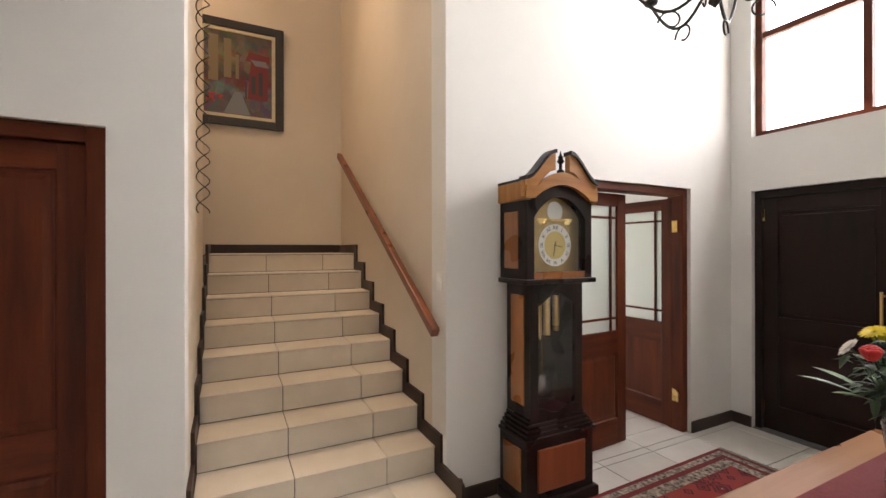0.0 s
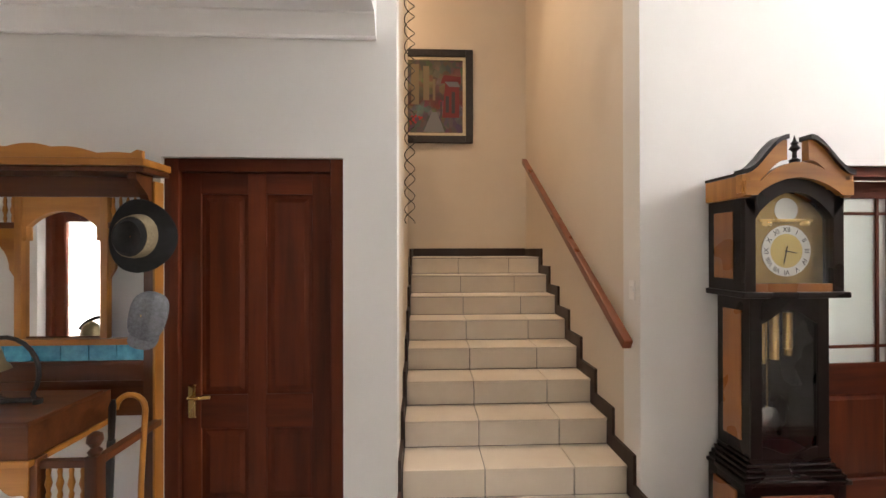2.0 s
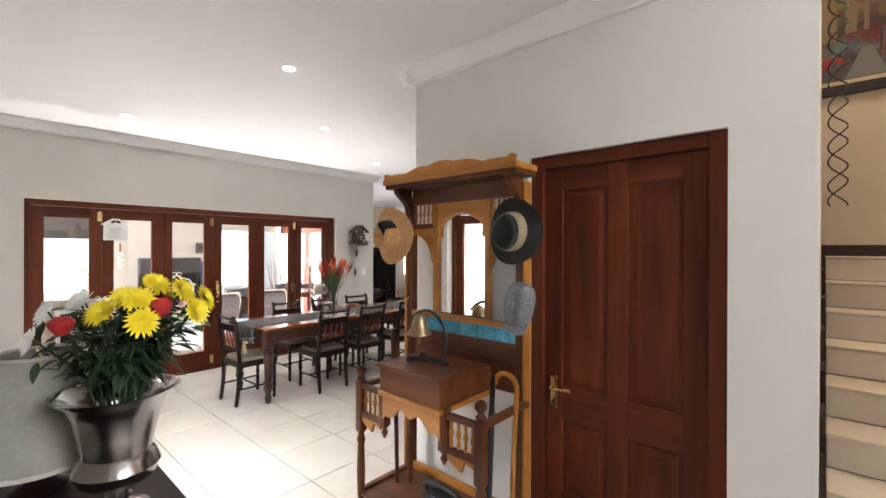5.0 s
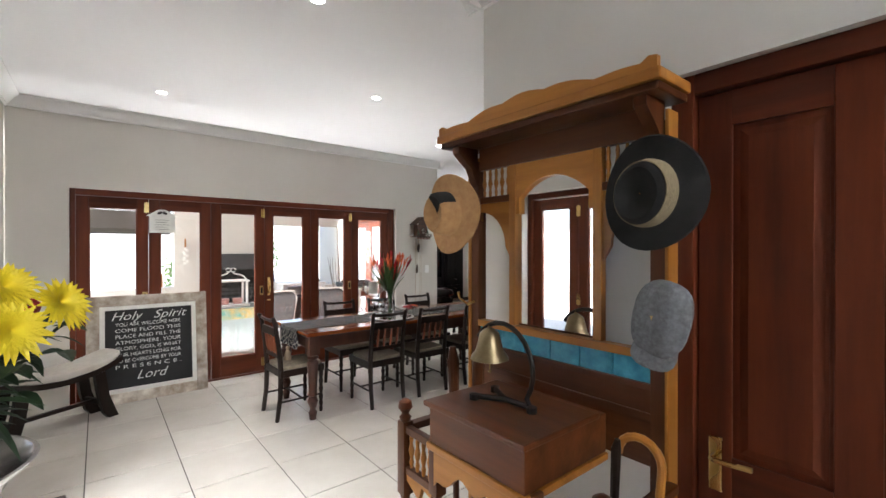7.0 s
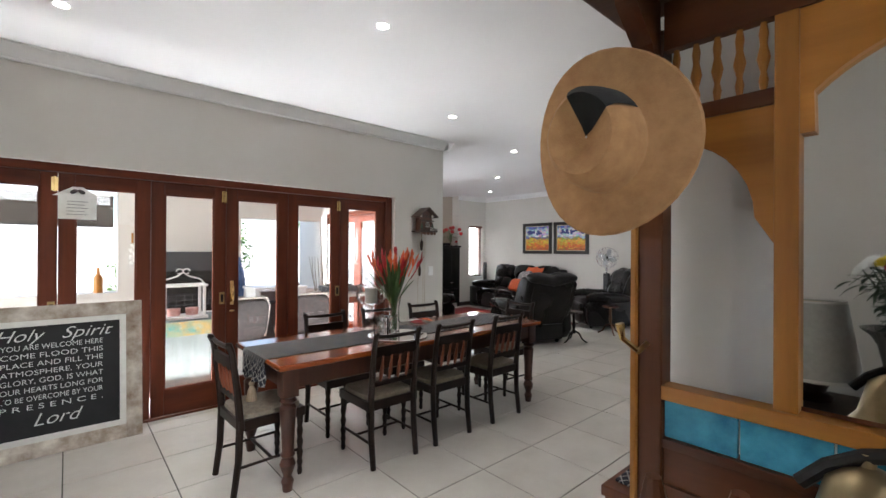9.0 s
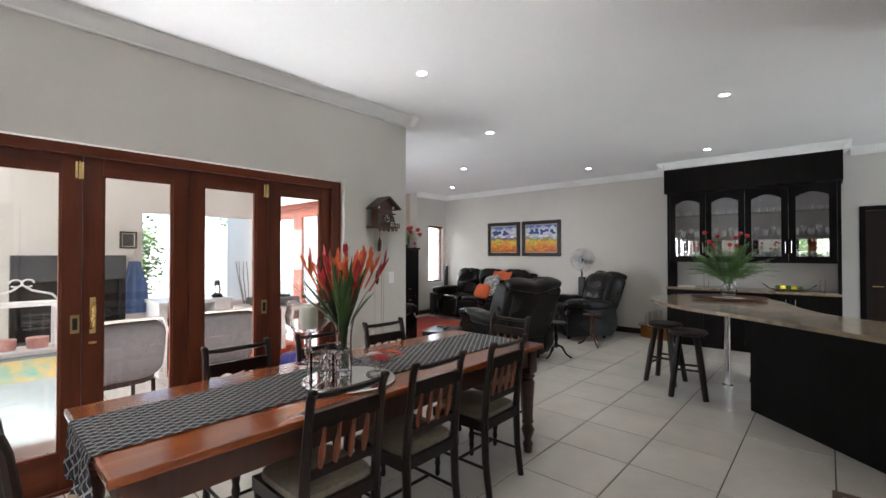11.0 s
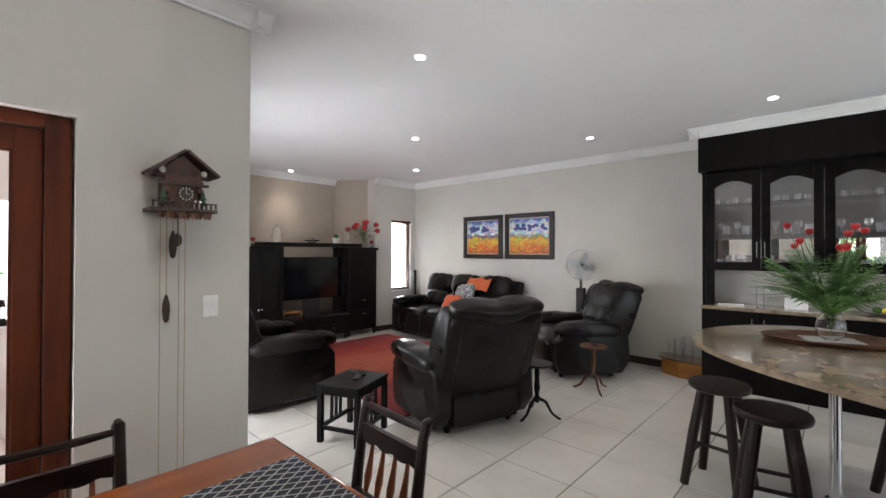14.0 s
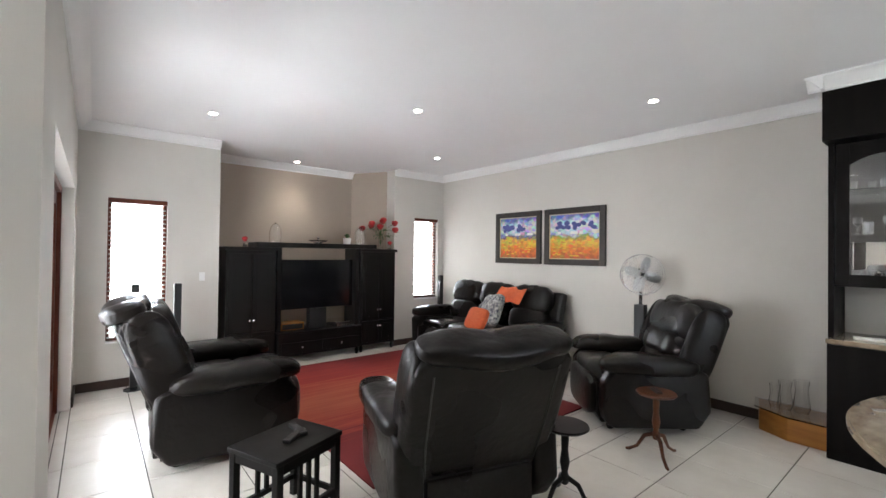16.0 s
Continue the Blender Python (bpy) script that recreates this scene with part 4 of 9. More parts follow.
M_TASSEL = material("tassel_cord", (0.3, 0.22, 0.14), (0.5, 0.4, 0.28), 60, 0.9, 0.95, 0.4, 200, stretch=(1, 1, 0.1))
part("tassel", lathe(bmesh.new(), [(0.004, 0.13), (0.016, 0.12), (0.018, 0.105), (0.012, 0.095), (0.024, 0.07), (0.034, 0.0), (0.03, -0.008), (0.004, -0.008)], (-4.63, TY0 - 0.016, 0.465), 14), M_TASSEL, rn, "beige cord tassel", True)
part("cord", tube(bmesh.new(), [(-4.63, TY0 - 0.016, 0.59), (-4.63, TY0 - 0.014, 0.615)], 0.004), M_TASSEL, rn)


def glass_vessel(prof, wallt=0.003):
    """A hollow glass shape from its outer profile."""
    inner = [(max(r - wallt, 0.001), z + (wallt if i == 0 else 0)) for i, (r, z) in enumerate(prof)]
    return lathe(bmesh.new(), prof + inner[::-1], seg=28, close=False)


TRAYZ = z + 0.004
single("mirror_tray", lathe(bmesh.new(), [(0.001, 0), (0.23, 0), (0.232, 0.003), (0.228, 0.006), (0.001, 0.006)], seg=48), M_MIRROR, "round mirrored glass tray on the table runner", "tray", m=pose(-4.5, 3.58, TRAYZ - 0.004), smooth=True)
TZ = TRAYZ + 0.0025

vs = thing("flower_vase", "tall clear glass vase of orange heliconia flowers", "vase with flowers", pose(-4.63, 3.635, z + 0.008))
part("vase", glass_vessel([(0.04, 0), (0.045, 0.01), (0.04, 0.1), (0.042, 0.2), (0.055, 0.27), (0.062, 0.3)]), M_GLASS, vs, "clear glass vase", True)
bm = bmesh.new()
for i in range(34):
    a, t = random.uniform(0, 6.28), random.uniform(0.05, 0.5)
    tube(bm, [(0.025 * math.cos(a + 2), 0.025 * math.sin(a + 2), 0.02), (0.03 * math.cos(a), 0.03 * math.sin(a), 0.28), tuple(direction(t, a) * 0.3 + Vector((0, 0, 0.25)))], 0.0032, 5)
tagged(part("stem", bm, M_LEAF, vs), kind="stuff")
bm = bmesh.new()
for i in range(46):
    a, t = random.uniform(0, 6.28), random.uniform(0.1, 0.75)
    blade(bm, (0.02 * math.cos(a), 0.02 * math.sin(a), 0.22), direction(t, a), random.uniform(0.3, 0.46), random.uniform(0.02, 0.036), random.uniform(0.05, 0.35))
tagged(part("leaves", bm, M_LEAF, vs), kind="stuff")
for i in range(17):
    a, t = 2.4 * i, 0.06 + 0.5 * math.sqrt(i / 17)
    dd = direction(t, a)
    base = dd * random.uniform(0.24, 0.34) + Vector((0, 0, 0.2))
    bm = tube(bmesh.new(), [tuple(base - dd * 0.06), tuple(base + dd * 0.09), tuple(base + dd * 0.15)], [0.004, 0.006, 0.002], 5)
    for q in range(5):
        blade(bm, base + dd * 0.024 * q, dd + direction(0.7, a + q * 2.4) * 0.5, random.uniform(0.055, 0.09), 0.026, -0.1, 4)
    part("flower", bm, (M_ORANGE, M_RED, M_ORANGE)[i % 3], vs)

cd = thing("candle_holder", "tall hurricane glass with a thick white candle", "candle holder", pose(-4.86, 3.56, z + 0.001) @ Matrix.Diagonal((1.5, 1.5, 1.1, 1)))
part("glass", glass_vessel([(0.05, 0), (0.05, 0.006), (0.012, 0.016), (0.01, 0.06), (0.018, 0.08), (0.01, 0.1), (0.012, 0.17), (0.05, 0.19), (0.08, 0.23), (0.083, 0.27), (0.075, 0.31), (0.085, 0.335)]), M_GLASS, cd, "stemmed clear glass", True)
part("candle", lathe(bmesh.new(), [(0.001, 0), (0.034, 0), (0.034, 0.11), (0.028, 0.115), (0.001, 0.108)], (0, 0, 0.2), 20), M_WAX, cd, "thick white candle", True)
part("wick", tube(bmesh.new(), [(0, 0, 0.305), (0.001, 0, 0.32)], 0.0015, 5), M_IRON, cd)

gb = thing("glass_block_holder", "square clear glass candle block with faceted drops", "candle holder", pose(-4.49, 3.46, TZ, 0, 0, 28) @ Matrix.Diagonal((1.25, 1.25, 1.25, 1)))
for x, y in ((-0.045, 0), (0.045, 0)):
    part("glass_plate", bx(x - 0.004, x + 0.004, -0.06, 0.06, 0, 0.13, bevel=0.002), M_GLASS, gb)
part("glass_plate", bx(-0.06, 0.06, -0.066, -0.06, 0, 0.14, bevel=0.002), M_GLASS, gb)
part("glass_plate", bx(-0.06, 0.06, 0.06, 0.066, 0, 0.145, bevel=0.002), M_GLASS, gb)
for x in (-0.03, 0.0, 0.03):
    for zz in (0.03, 0.075, 0.115):
        part("glass_drop", lathe(bmesh.new(), [(0.001, -0.025), (0.016, 0), (0.012, 0.014), (0.001, 0.018)], (x, 0.0, zz), 8), M_GLASS, gb)

bw = thing("glass_bowl", "footed glass bowl holding red and white flower heads", "bowl", pose(-4.45, 3.72, TZ) @ Matrix.Diagonal((1.25, 1.25, 1.0, 1)))
part("bowl", glass_vessel([(0.05, 0), (0.045, 0.008), (0.012, 0.02), (0.014, 0.05), (0.05, 0.065), (0.095, 0.085), (0.11, 0.1)]), M_GLASS, bw, "clear glass", True)
for p, mt, nm in (((0.03, 0.06, 0.1), M_ORANGE, "flower"), ((-0.02, 0.0, 0.095), M_PETALWHITE, "flower"), ((0.04, -0.02, 0.095), M_RED, "flower"), ((-0.05, 0.05, 0.09), M_RED, "flower")):
    bm = bmesh.new()
    bloom(bm, p, 0.045, 12, (p[0] * 3, p[1] * 3, 1))
    part(nm, bm, mt, bw)

# cuckoo clock
ck = thing("cuckoo_clock", "carved wooden chalet cuckoo clock with hanging weights", "clock", pose(XW + 0.002, 4.955, 1.735, 0, 0, 90) @ Matrix.Diagonal((0.9, 0.9, 0.9, 1)))
M_CARVED = wood("carved_wood", (0.022, 0.011, 0.007), (0.07, 0.034, 0.018), 0.45, along=0, coat=0.1)
M_CARVED2 = wood("carved_wood_red", (0.05, 0.016, 0.008), (0.12, 0.042, 0.018), 0.45, along=0, coat=0.1)
part("case", bx(-0.09, 0.09, -0.13, -0.001, -0.07, 0.11, bevel=0.004), M_CARVED2, ck)
bm = bmesh.new()
for sgn in (-1, 1):
    t = bmesh.new()
    box(t, 0, 0.205, -0.19, 0.0, 0, 0.014)
    t.transform(Matrix.Translation((0, -0.001, 0.235)) @ Matrix.Diagonal((sgn, 1, 1, 1)) @ Matrix.Rotation(radians(38), 4, "Y"))
    merge(bm, t)
part("roof", bm, M_CARVED, ck, "dark pitched roof")
t = bmesh.new()
prism(t, [(-0.13, 0.11), (0.13, 0.11), (0, 0.222)], -0.125, -0.01, "y")
part("gable", t, M_CARVED2, ck)
bm = bmesh.new()
for i in range(7):
    box(bm, -0.11 + 0.032 * i, -0.095 + 0.032 * i, -0.132, -0.126, 0.07, 0.085)
box(bm, -0.12, 0.12, -0.155, -0.126, 0.055, 0.068)
part("balcony", bm, M_CARVED, ck)
bm = bx(-0.16, 0.16, -0.18, -0.001, -0.09, -0.072, bevel=0.005)
for i in range(13):
    x = -0.15 + 0.025 * i
    box(bm, x - 0.004, x + 0.004, -0.178, -0.17, -0.072, -0.045)
box(bm, -0.155, 0.155, -0.178, -0.17, -0.045, -0.038)
part("platform", bm, M_CARVED, ck)
part("dial", lathe(bmesh.new(), [(0.001, 0), (0.04, 0), (0.04, 0.008), (0.001, 0.01)], seg=24), M_CARVED, ck, m=pose(0.01, -0.131, 0.01, 90))
bm = bmesh.new()
for i in range(12):
    a = i * math.pi / 6
    cbox(bm, (0.01 + 0.032 * math.sin(a), -0.1425, 0.01 + 0.032 * math.cos(a)), (0.006, 0.002, 0.009))
cbox(bm, (0.01, -0.1435, 0.022), (0.003, 0.002, 0.026))
cbox(bm, (0.018, -0.1435, 0.01), (0.018, 0.002, 0.003))
part("numerals", bm, M_WAX, ck)
for x in (-0.1, 0.09):
    part("carved_tree", lathe(bmesh.new(), [(0.001, 0.09), (0.012, 0.06), (0.008, 0.06), (0.02, 0.03), (0.01, 0.03), (0.026, 0.0), (0.004, 0), (0.004, -0.02), (0.001, -0.02)], (x, -0.15, -0.05), 10), M_LEAFDARK, ck)
for x, zz in ((-0.03, -0.27), (-0.06, -0.62)):
    part("chain", tube(bmesh.new(), [(x, -0.06, -0.09), (x, -0.06, zz + 0.07)], 0.0022, 5), M_OLDBRASS, ck)
    part("weight", lathe(bmesh.new(), [(0.001, 0.085), (0.008, 0.07), (0.018, 0.03), (0.02, -0.01), (0.014, -0.06), (0.001, -0.075)], (x, -0.06, zz), 12), M_CARVED, ck, "pine cone weight", True)
for x in (0.0, 0.03, -0.09):
    part("chain", tube(bmesh.new(), [(x, -0.06, -0.09), (x, -0.06, -1.55)], 0.0018, 5), M_OLDBRASS, ck)
bm = bmesh.new()
for i in range(26):
    x = -0.125 + 0.01 * i
    blade(bm, (x, -0.15 - 0.01 * (i % 3), -0.088), (0.3 * (-1) ** i, -0.5, -0.9), 0.05 - 0.12 * abs(x) * 0.3, 0.024, 0.1, 3)
tagged(part("carved_leaves", bm, M_CARVED2, ck), kind="stuff")
for x, zz, rr in ((-0.085, 0.02, 0.018), (-0.06, -0.03, 0.016), (0.075, 0.03, 0.016), (0.06, -0.04, 0.014)):
    part("carved_ornament", blob(bmesh.new(), (x, -0.145, zz), (rr, 0.014, rr * 1.2), None, 0.8, 10, 8), M_CARVED2, ck, smooth=True)
for x in (-0.055, 0.0, 0.055):
    part("window_shutter", bx(x - 0.014, x + 0.014, -0.13, -0.1255, 0.105, 0.145, bevel=0.002), M_CARVED, ck)
for x, zz in ((-0.1, 0.13), (0.1, 0.13)):
    part("rosette", blob(bmesh.new(), (x, -0.135, zz), (0.016, 0.008, 0.016), None, 0.9, 10, 8), M_WAX, ck, "small pale rosette", True)
for x in (0.05, 0.075):
    part("carved_figure", lathe(bmesh.new(), [(0.008, 0), (0.01, 0.02), (0.006, 0.03), (0.007, 0.04), (0.001, 0.05)], (x, -0.16, -0.072), 10), M_WAX, ck, "tiny pale carving", True)
bm = tube(bmesh.new(), [(0, -0.035, -0.09), (0, -0.035, -0.22)], 0.003, 5)
blob(bm, (0, -0.035, -0.24), (0.022, 0.006, 0.036), None, 0.9, 12, 8)
part("pendulum", bm, M_CARVED, ck)


def switch_plate(m, label="white plastic light switch on the wall", name="light_switch", h=0.115, w=0.075):
    s = thing(name, label, "switch", m)
    part("plate", bx(-w / 2, w / 2, -0.009, -0.001, -h / 2, h / 2, bevel=0.003), M_WHITE, s)
    part("rocker", bx(-0.022, -0.002, -0.014, -0.008, 0.0, 0.02, bevel=0.002), M_WHITE, s)
    part("rocker", bx(0.002, 0.022, -0.014, -0.008, 0.0, 0.02, bevel=0.002), M_WHITE, s)
    return s


switch_plate(pose(XW, 5.12, 1.17, 0, 0, 90))
switch_plate(pose(XL, 6.48, 1.18, 0, 0, 90), h=0.1, w=0.06)
switch_plate(pose(1.238, 2.82, 1.36, 0, 0, -90), h=0.11, w=0.06)
switch_plate(pose(-6.5, YN, 0.42), "white electrical socket low on the wall", "wall_socket", 0.1, 0.1)

# blackboard leaning on the doors
bb = thing("chalkboard", "chalk-lettered blackboard in a distressed white timber frame", "chalkboard", pose(-5.81, 1.09, 0.0, 0, 0, 90) @ pose(0, 0, 0, -7, 0, 0))
BW, BH = 1.0, 1.03
part("frame_side", bx(0, 0.1, -0.03, 0, 0, BH, bevel=0.005), M_DISTRESSED, bb)
part("frame_side", bx(BW - 0.1, BW, -0.03, 0, 0, BH, bevel=0.005), M_DISTRESSED, bb)
part("frame_rail", bx(0.1, BW - 0.1, -0.029, -0.001, 0, 0.1, bevel=0.005), M_DISTRESSED, bb)
part("frame_rail", bx(0.1, BW - 0.1, -0.029, -0.001, BH - 0.1, BH, bevel=0.005), M_DISTRESSED, bb)
bm = bmesh.new()
for a, b, c0, c1 in ((0.1, 0.14, 0.1, BH - 0.1), (BW - 0.14, BW - 0.1, 0.1, BH - 0.1), (0.14, BW - 0.14, 0.1, 0.14), (0.14, BW - 0.14, BH - 0.14, BH - 0.1)):
    box(bm, a, b, -0.024, -0.004, c0, c1, 0.003)
part("slip", bm, M_PETALWHITE, bb, "white painted inner slip")
part("board", bx(0.14, BW - 0.14, -0.015, -0.006, 0.14, BH - 0.14), M_BLACKBOARD, bb)


def lettering(name, text, size, loc, parent, mat, width=None, shear=0.0, bold=0.0, rot=(90, 0, 0)):
    cu = bpy.data.curves.new(name, "FONT")
    cu.body, cu.size, cu.align_x, cu.align_y, cu.shear, cu.extrude, cu.offset = text, size, "CENTER", "CENTER", shear, 0.0006, bold
    cu.resolution_u = 3
    tmp = new(name, cu)
    me = bpy.data.meshes.new_from_object(tmp.evaluated_get(bpy.context.evaluated_depsgraph_get()))
    bpy.data.objects.remove(tmp)
    me.materials.clear()
    me.materials.append(mat)
    xs = [v.co.x for v in me.vertices]
    k = width / (max(xs) - min(xs)) if width else 1
    ob = new(name, me)
    ob.parent = parent
    ob.matrix_basis = pose(*loc, *rot) @ Matrix.Diagonal((k, 1, 1, 1))
    return ob


for i, (txt, wd) in enumerate((("YOU ARE WELCOME HERE", 0.5), ("COME FLOOD THIS", 0.5), ("PLACE AND FILL THE", 0.5), ("ATMOSPHERE. YOUR", 0.5), ("GLORY, GOD, IS WHAT", 0.5), ("OUR HEARTS LONG FOR", 0.5), ("TO BE OVERCOME BY YOUR", 0.5), ("P R E S E N C E .", 0.5))):
    lettering("lettering", txt, 0.05, (BW / 2 - 0.01, -0.0158, 0.745 - i * 0.058), bb, M_CHALK, wd * 1.08, bold=-0.0003)
lettering("lettering", "Holy", 0.115, (0.3, -0.0158, 0.825), bb, M_CHALK, 0.25, 0.4, -0.0008)
lettering("lettering", "Spirit", 0.115, (0.66, -0.0158, 0.825), bb, M_CHALK, 0.29, 0.4, -0.0008)
lettering("lettering", "Lord", 0.12, (0.5, -0.0158, 0.245), bb, M_CHALK, 0.26, 0.4, -0.0008)

# paper note hung on the folding door, and objects behind it
nt = thing("door_note", "white house-shaped paper note hung on the door", "note", pose(XW - 0.04, 1.7, 1.8, 0, 0, 90))
t = bmesh.new()
prism(t, [(-0.11, -0.15), (0.11, -0.15), (0.11, 0.02), (0.14, 0.02), (0.03, 0.09), (-0.03, 0.09), (-0.14, 0.02), (-0.11, 0.02)], -0.032, -0.028, "y")
part("paper", t, M_PETALWHITE, nt)
bm = bmesh.new()
for i in range(5):
    box(bm, -0.06, 0.06 - 0.02 * (i % 2), -0.0338, -0.0325, -0.02 - i * 0.024, -0.017 - i * 0.024)
part("writing", bm, M_FABRIC, nt)
bm = bmesh.new()
for sgn in (-1, 1):
    blob(bm, (sgn * 0.022, -0.036, 0.055), (0.024, 0.006, 0.014), Matrix.Rotation(sgn * 0.5, 4, "Y"), 0.8, 10, 6)
part("bow", bm, M_FABRIC, nt)

# small bench with curved cushion
bn = thing("bench", "low dark wooden bench with pale curved cushion", "bench", pose(-5.4, 0.9, 0, 0, 0, 121))
bm = bmesh.new()
blob(bm, (0, 0, 0.455), (0.46, 0.17, 0.035), None, 0.45, 28, 8, crease=lambda q: Vector((q.x, q.y, q.z + 0.1 * (q.x / 0.46) ** 2)))
part("cushion", bm, M_CUSHION, bn, "pale curved cushion", True)
bm = bmesh.new()
N = 12
top = [(-0.44 + 0.88 * i / N, 0.39 + 0.1 * (-1 + 2 * i / N) ** 2 + 0.035) for i in range(N + 1)]
bot = [(x, zz - 0.045) for x, zz in top][::-1]
prism(bm, top + bot, -0.15, 0.15, "y")
part("seat_board", bm, M_CHAIR, bn)
for sx in (-1, 1):
    for sy in (-1, 1):
        t = bmesh.new()
        prism(t, [(sx * 0.22, 0.40), (sx * 0.3, 0.42), (sx * 0.335, 0.2), (sx * 0.41, 0.0), (sx * 0.33, 0.0), (sx * 0.29, 0.05), (sx * 0.25, 0.2)], sy * 0.12 - 0.02, sy * 0.12 + 0.02, "y")
        part("leg", t, M_CHAIR, bn)
    part("stretcher", bx(sx * 0.29 - 0.015, sx * 0.29 + 0.015, -0.1, 0.1, 0.13, 0.17), M_CHAIR, bn)
part("stretcher", bx(-0.27, 0.27, -0.015, 0.015, 0.135, 0.165), M_CHAIR, bn)

# ---- recessed spotlights ----
spot = thing("downlight", "small round recessed ceiling spotlight, lit", "ceiling light", group="ceiling spotlights")
part("trim_ring", lathe(bmesh.new(), [(0.034, -0.001), (0.045, -0.004), (0.045, -0.0005), (0.034, -0.0005)], seg=24, close=False), M_WHITE, spot)
part("lens", lathe(bmesh.new(), [(0.001, -0.002), (0.034, -0.002), (0.034, -0.0006), (0.001, -0.0006)], seg=24), M_LAMPON, spot)
SPOTS = [(-5.06, 1.61), (-4.02, 3.11), (-5.06, 4.66), (-3.37, 6.8), (-5.63, 6.36), (-5.65, 9.19), (-7.21, 7.81), (-8.64, 9.18), (-3.9, 9.0), (-8.6, 6.35), (-2.9, 2.1), (-2.0, 7.6)]
spot.matrix_basis = pose(*SPOTS[0], CEIL)
for p in SPOTS[1:]:
    copy_thing(spot, pose(*p, CEIL))
copy_thing(spot, pose(-10.25, 7.8, CEIL))
for i, p in enumerate(SPOTS + [(-10.25, 7.8)]):
    lamp = new("spot_lamp", bpy.data.lights.new("spot_lamp", "SPOT"))
    lamp.data.energy, lamp.data.spot_size, lamp.data.spot_blend, lamp.data.shadow_soft_size, lamp.data.color = 5.2, radians(95), 0.8, 0.03, (1, 0.9, 0.76)
    lamp.matrix_world = look((*p, CEIL - 0.02), (*p, 0))

# ---- hall stand ----
hs = thing("hall_stand", "tall carved hall stand in two-tone wood with mirror", "hall stand")
HX0, HX1, HB, HF = -2.19, -1.29, 2.62, 2.17   # outer width, back plane, front plane
for x in (HX0, HX1 - 0.05):
    part("post", bx(x, x + 0.05, HB - 0.05, HB, 0.0, 1.9, bevel=0.004), M_WALNUT_Z, hs)
for x in (HX0 - 0.012, HX1):
    part("edge_strip", bx(x, x + 0.012, HB - 0.06, HB + 0.01, 0.0, 1.93, bevel=0.003), M_OAK, hs)
part("shelf", bx(-2.25, -1.25, 2.43, 2.63, 1.955, 1.98, bevel=0.006), M_WALNUT, hs)
part("crown", bx(-2.26, -1.24, 2.415, 2.63, 1.98, 2.015, bevel=0.006), M_OAK_X, hs)
poly = [(-2.25, 2.015), (-1.25, 2.015)]
for i in range(41):
    f = i / 40
    x = -1.25 - 1.0 * f
    s = abs(2 * f - 1)
    poly.append((x, 2.028 + 0.04 * (0.5 + 0.5 * math.cos(math.pi * min(1, s * 1.15))) + 0.012 * abs(math.sin(5 * math.pi * f)) + (0.02 if s > 0.94 else 0)))
t = bmesh.new()
prism(t, poly, 2.42, 2.44, "y")
part("crest", t, M_OAK_X, hs, "scalloped honey-coloured crest")
part("frieze", bx(HX0 + 0.05, HX1 - 0.05, HB - 0.045, HB - 0.02, 1.855, 1.955), M_WALNUT, hs)
for x in (HX0 + 0.005, HX1 - 0.045):
    t = bmesh.new()
    prism(t, [(HB - 0.05, 1.955), (2.45, 1.955), (2.45, 1.925), (2.48, 1.9), (2.53, 1.86), (HB - 0.06, 1.8), (HB - 0.05, 1.78)], x, x + 0.04, "x")
    part("bracket", t, M_WALNUT_Z, hs)
MX0, MX1 = -1.92, -1.55
for x in (MX0 - 0.035, MX1):
    part("stile", bx(x, x + 0.035, HB - 0.045, HB - 0.012, 1.16, 1.855, bevel=0.003), M_OAK, hs)
for a, b in ((HX0 + 0.05, MX0 - 0.035), (MX1 + 0.035, HX1 - 0.05)):
    part("gallery_rail", bx(a, b, HB - 0.042, HB - 0.015, 1.7, 1.73, bevel=0.003), M_WALNUT, hs)
    nsp = 5
    for i in range(nsp):
        x = a + (b - a) * (i + 0.5) / nsp
        part("spindle", lathe(bmesh.new(), [(0.005, 0), (0.008, 0.02), (0.005, 0.035), (0.011, 0.06), (0.006, 0.085), (0.008, 0.105), (0.005, 0.125)], (x, HB - 0.028, 1.73), 8), M_OAK, hs, smooth=True)
    t = bmesh.new()
    r = (b - a) * 0.78
    side = 1 if a < -1.6 else -1
    pts = [(a, 1.7), (b, 1.7)]
    if side < 0:
        arc = [(b - 0.0, 1.62)] + [(b - (b - a - 0.03) * math.sin(k * math.pi / 16), 1.5 + 0.16 * math.cos(k * math.pi / 16)) for k in range(9)] + [(a, 1.45)]
    else:
        arc = [(b, 1.45)] + [(a + (b - a - 0.03) * math.sin(k * math.pi / 16), 1.5 + 0.16 * math.cos(k * math.pi / 16)) for k in range(8, -1, -1)] + [(a, 1.62)]
    prism(t, pts + arc, HB - 0.035, HB - 0.018, "y")
    part("arched_bracket", t, M_OAK_X, hs)
part("mirror", bx(MX0, MX1, HB - 0.022, HB - 0.018, 1.17, 1.82), M_MIRROR, hs, "arched mirror glass")
part("mirror_backing", bx(MX0 - 0.03, MX1 + 0.03, HB - 0.0175, HB - 0.011, 1.161, 1.854), M_WALNUT, hs)
t = bmesh.new()
arc = [(MX0 + (MX1 - MX0) * k / 20, 1.68 + 0.105 * math.sin(math.pi * k / 20) ** 0.7) for k in range(21)]
prism(t, [(MX1, 1.854), (MX0, 1.854), (MX0, 1.64)] + [(MX0 + 0.02, 1.64)] + arc[1:-1] + [(MX1 - 0.02, 1.64), (MX1, 1.64)], HB - 0.04, HB - 0.0225, "y")
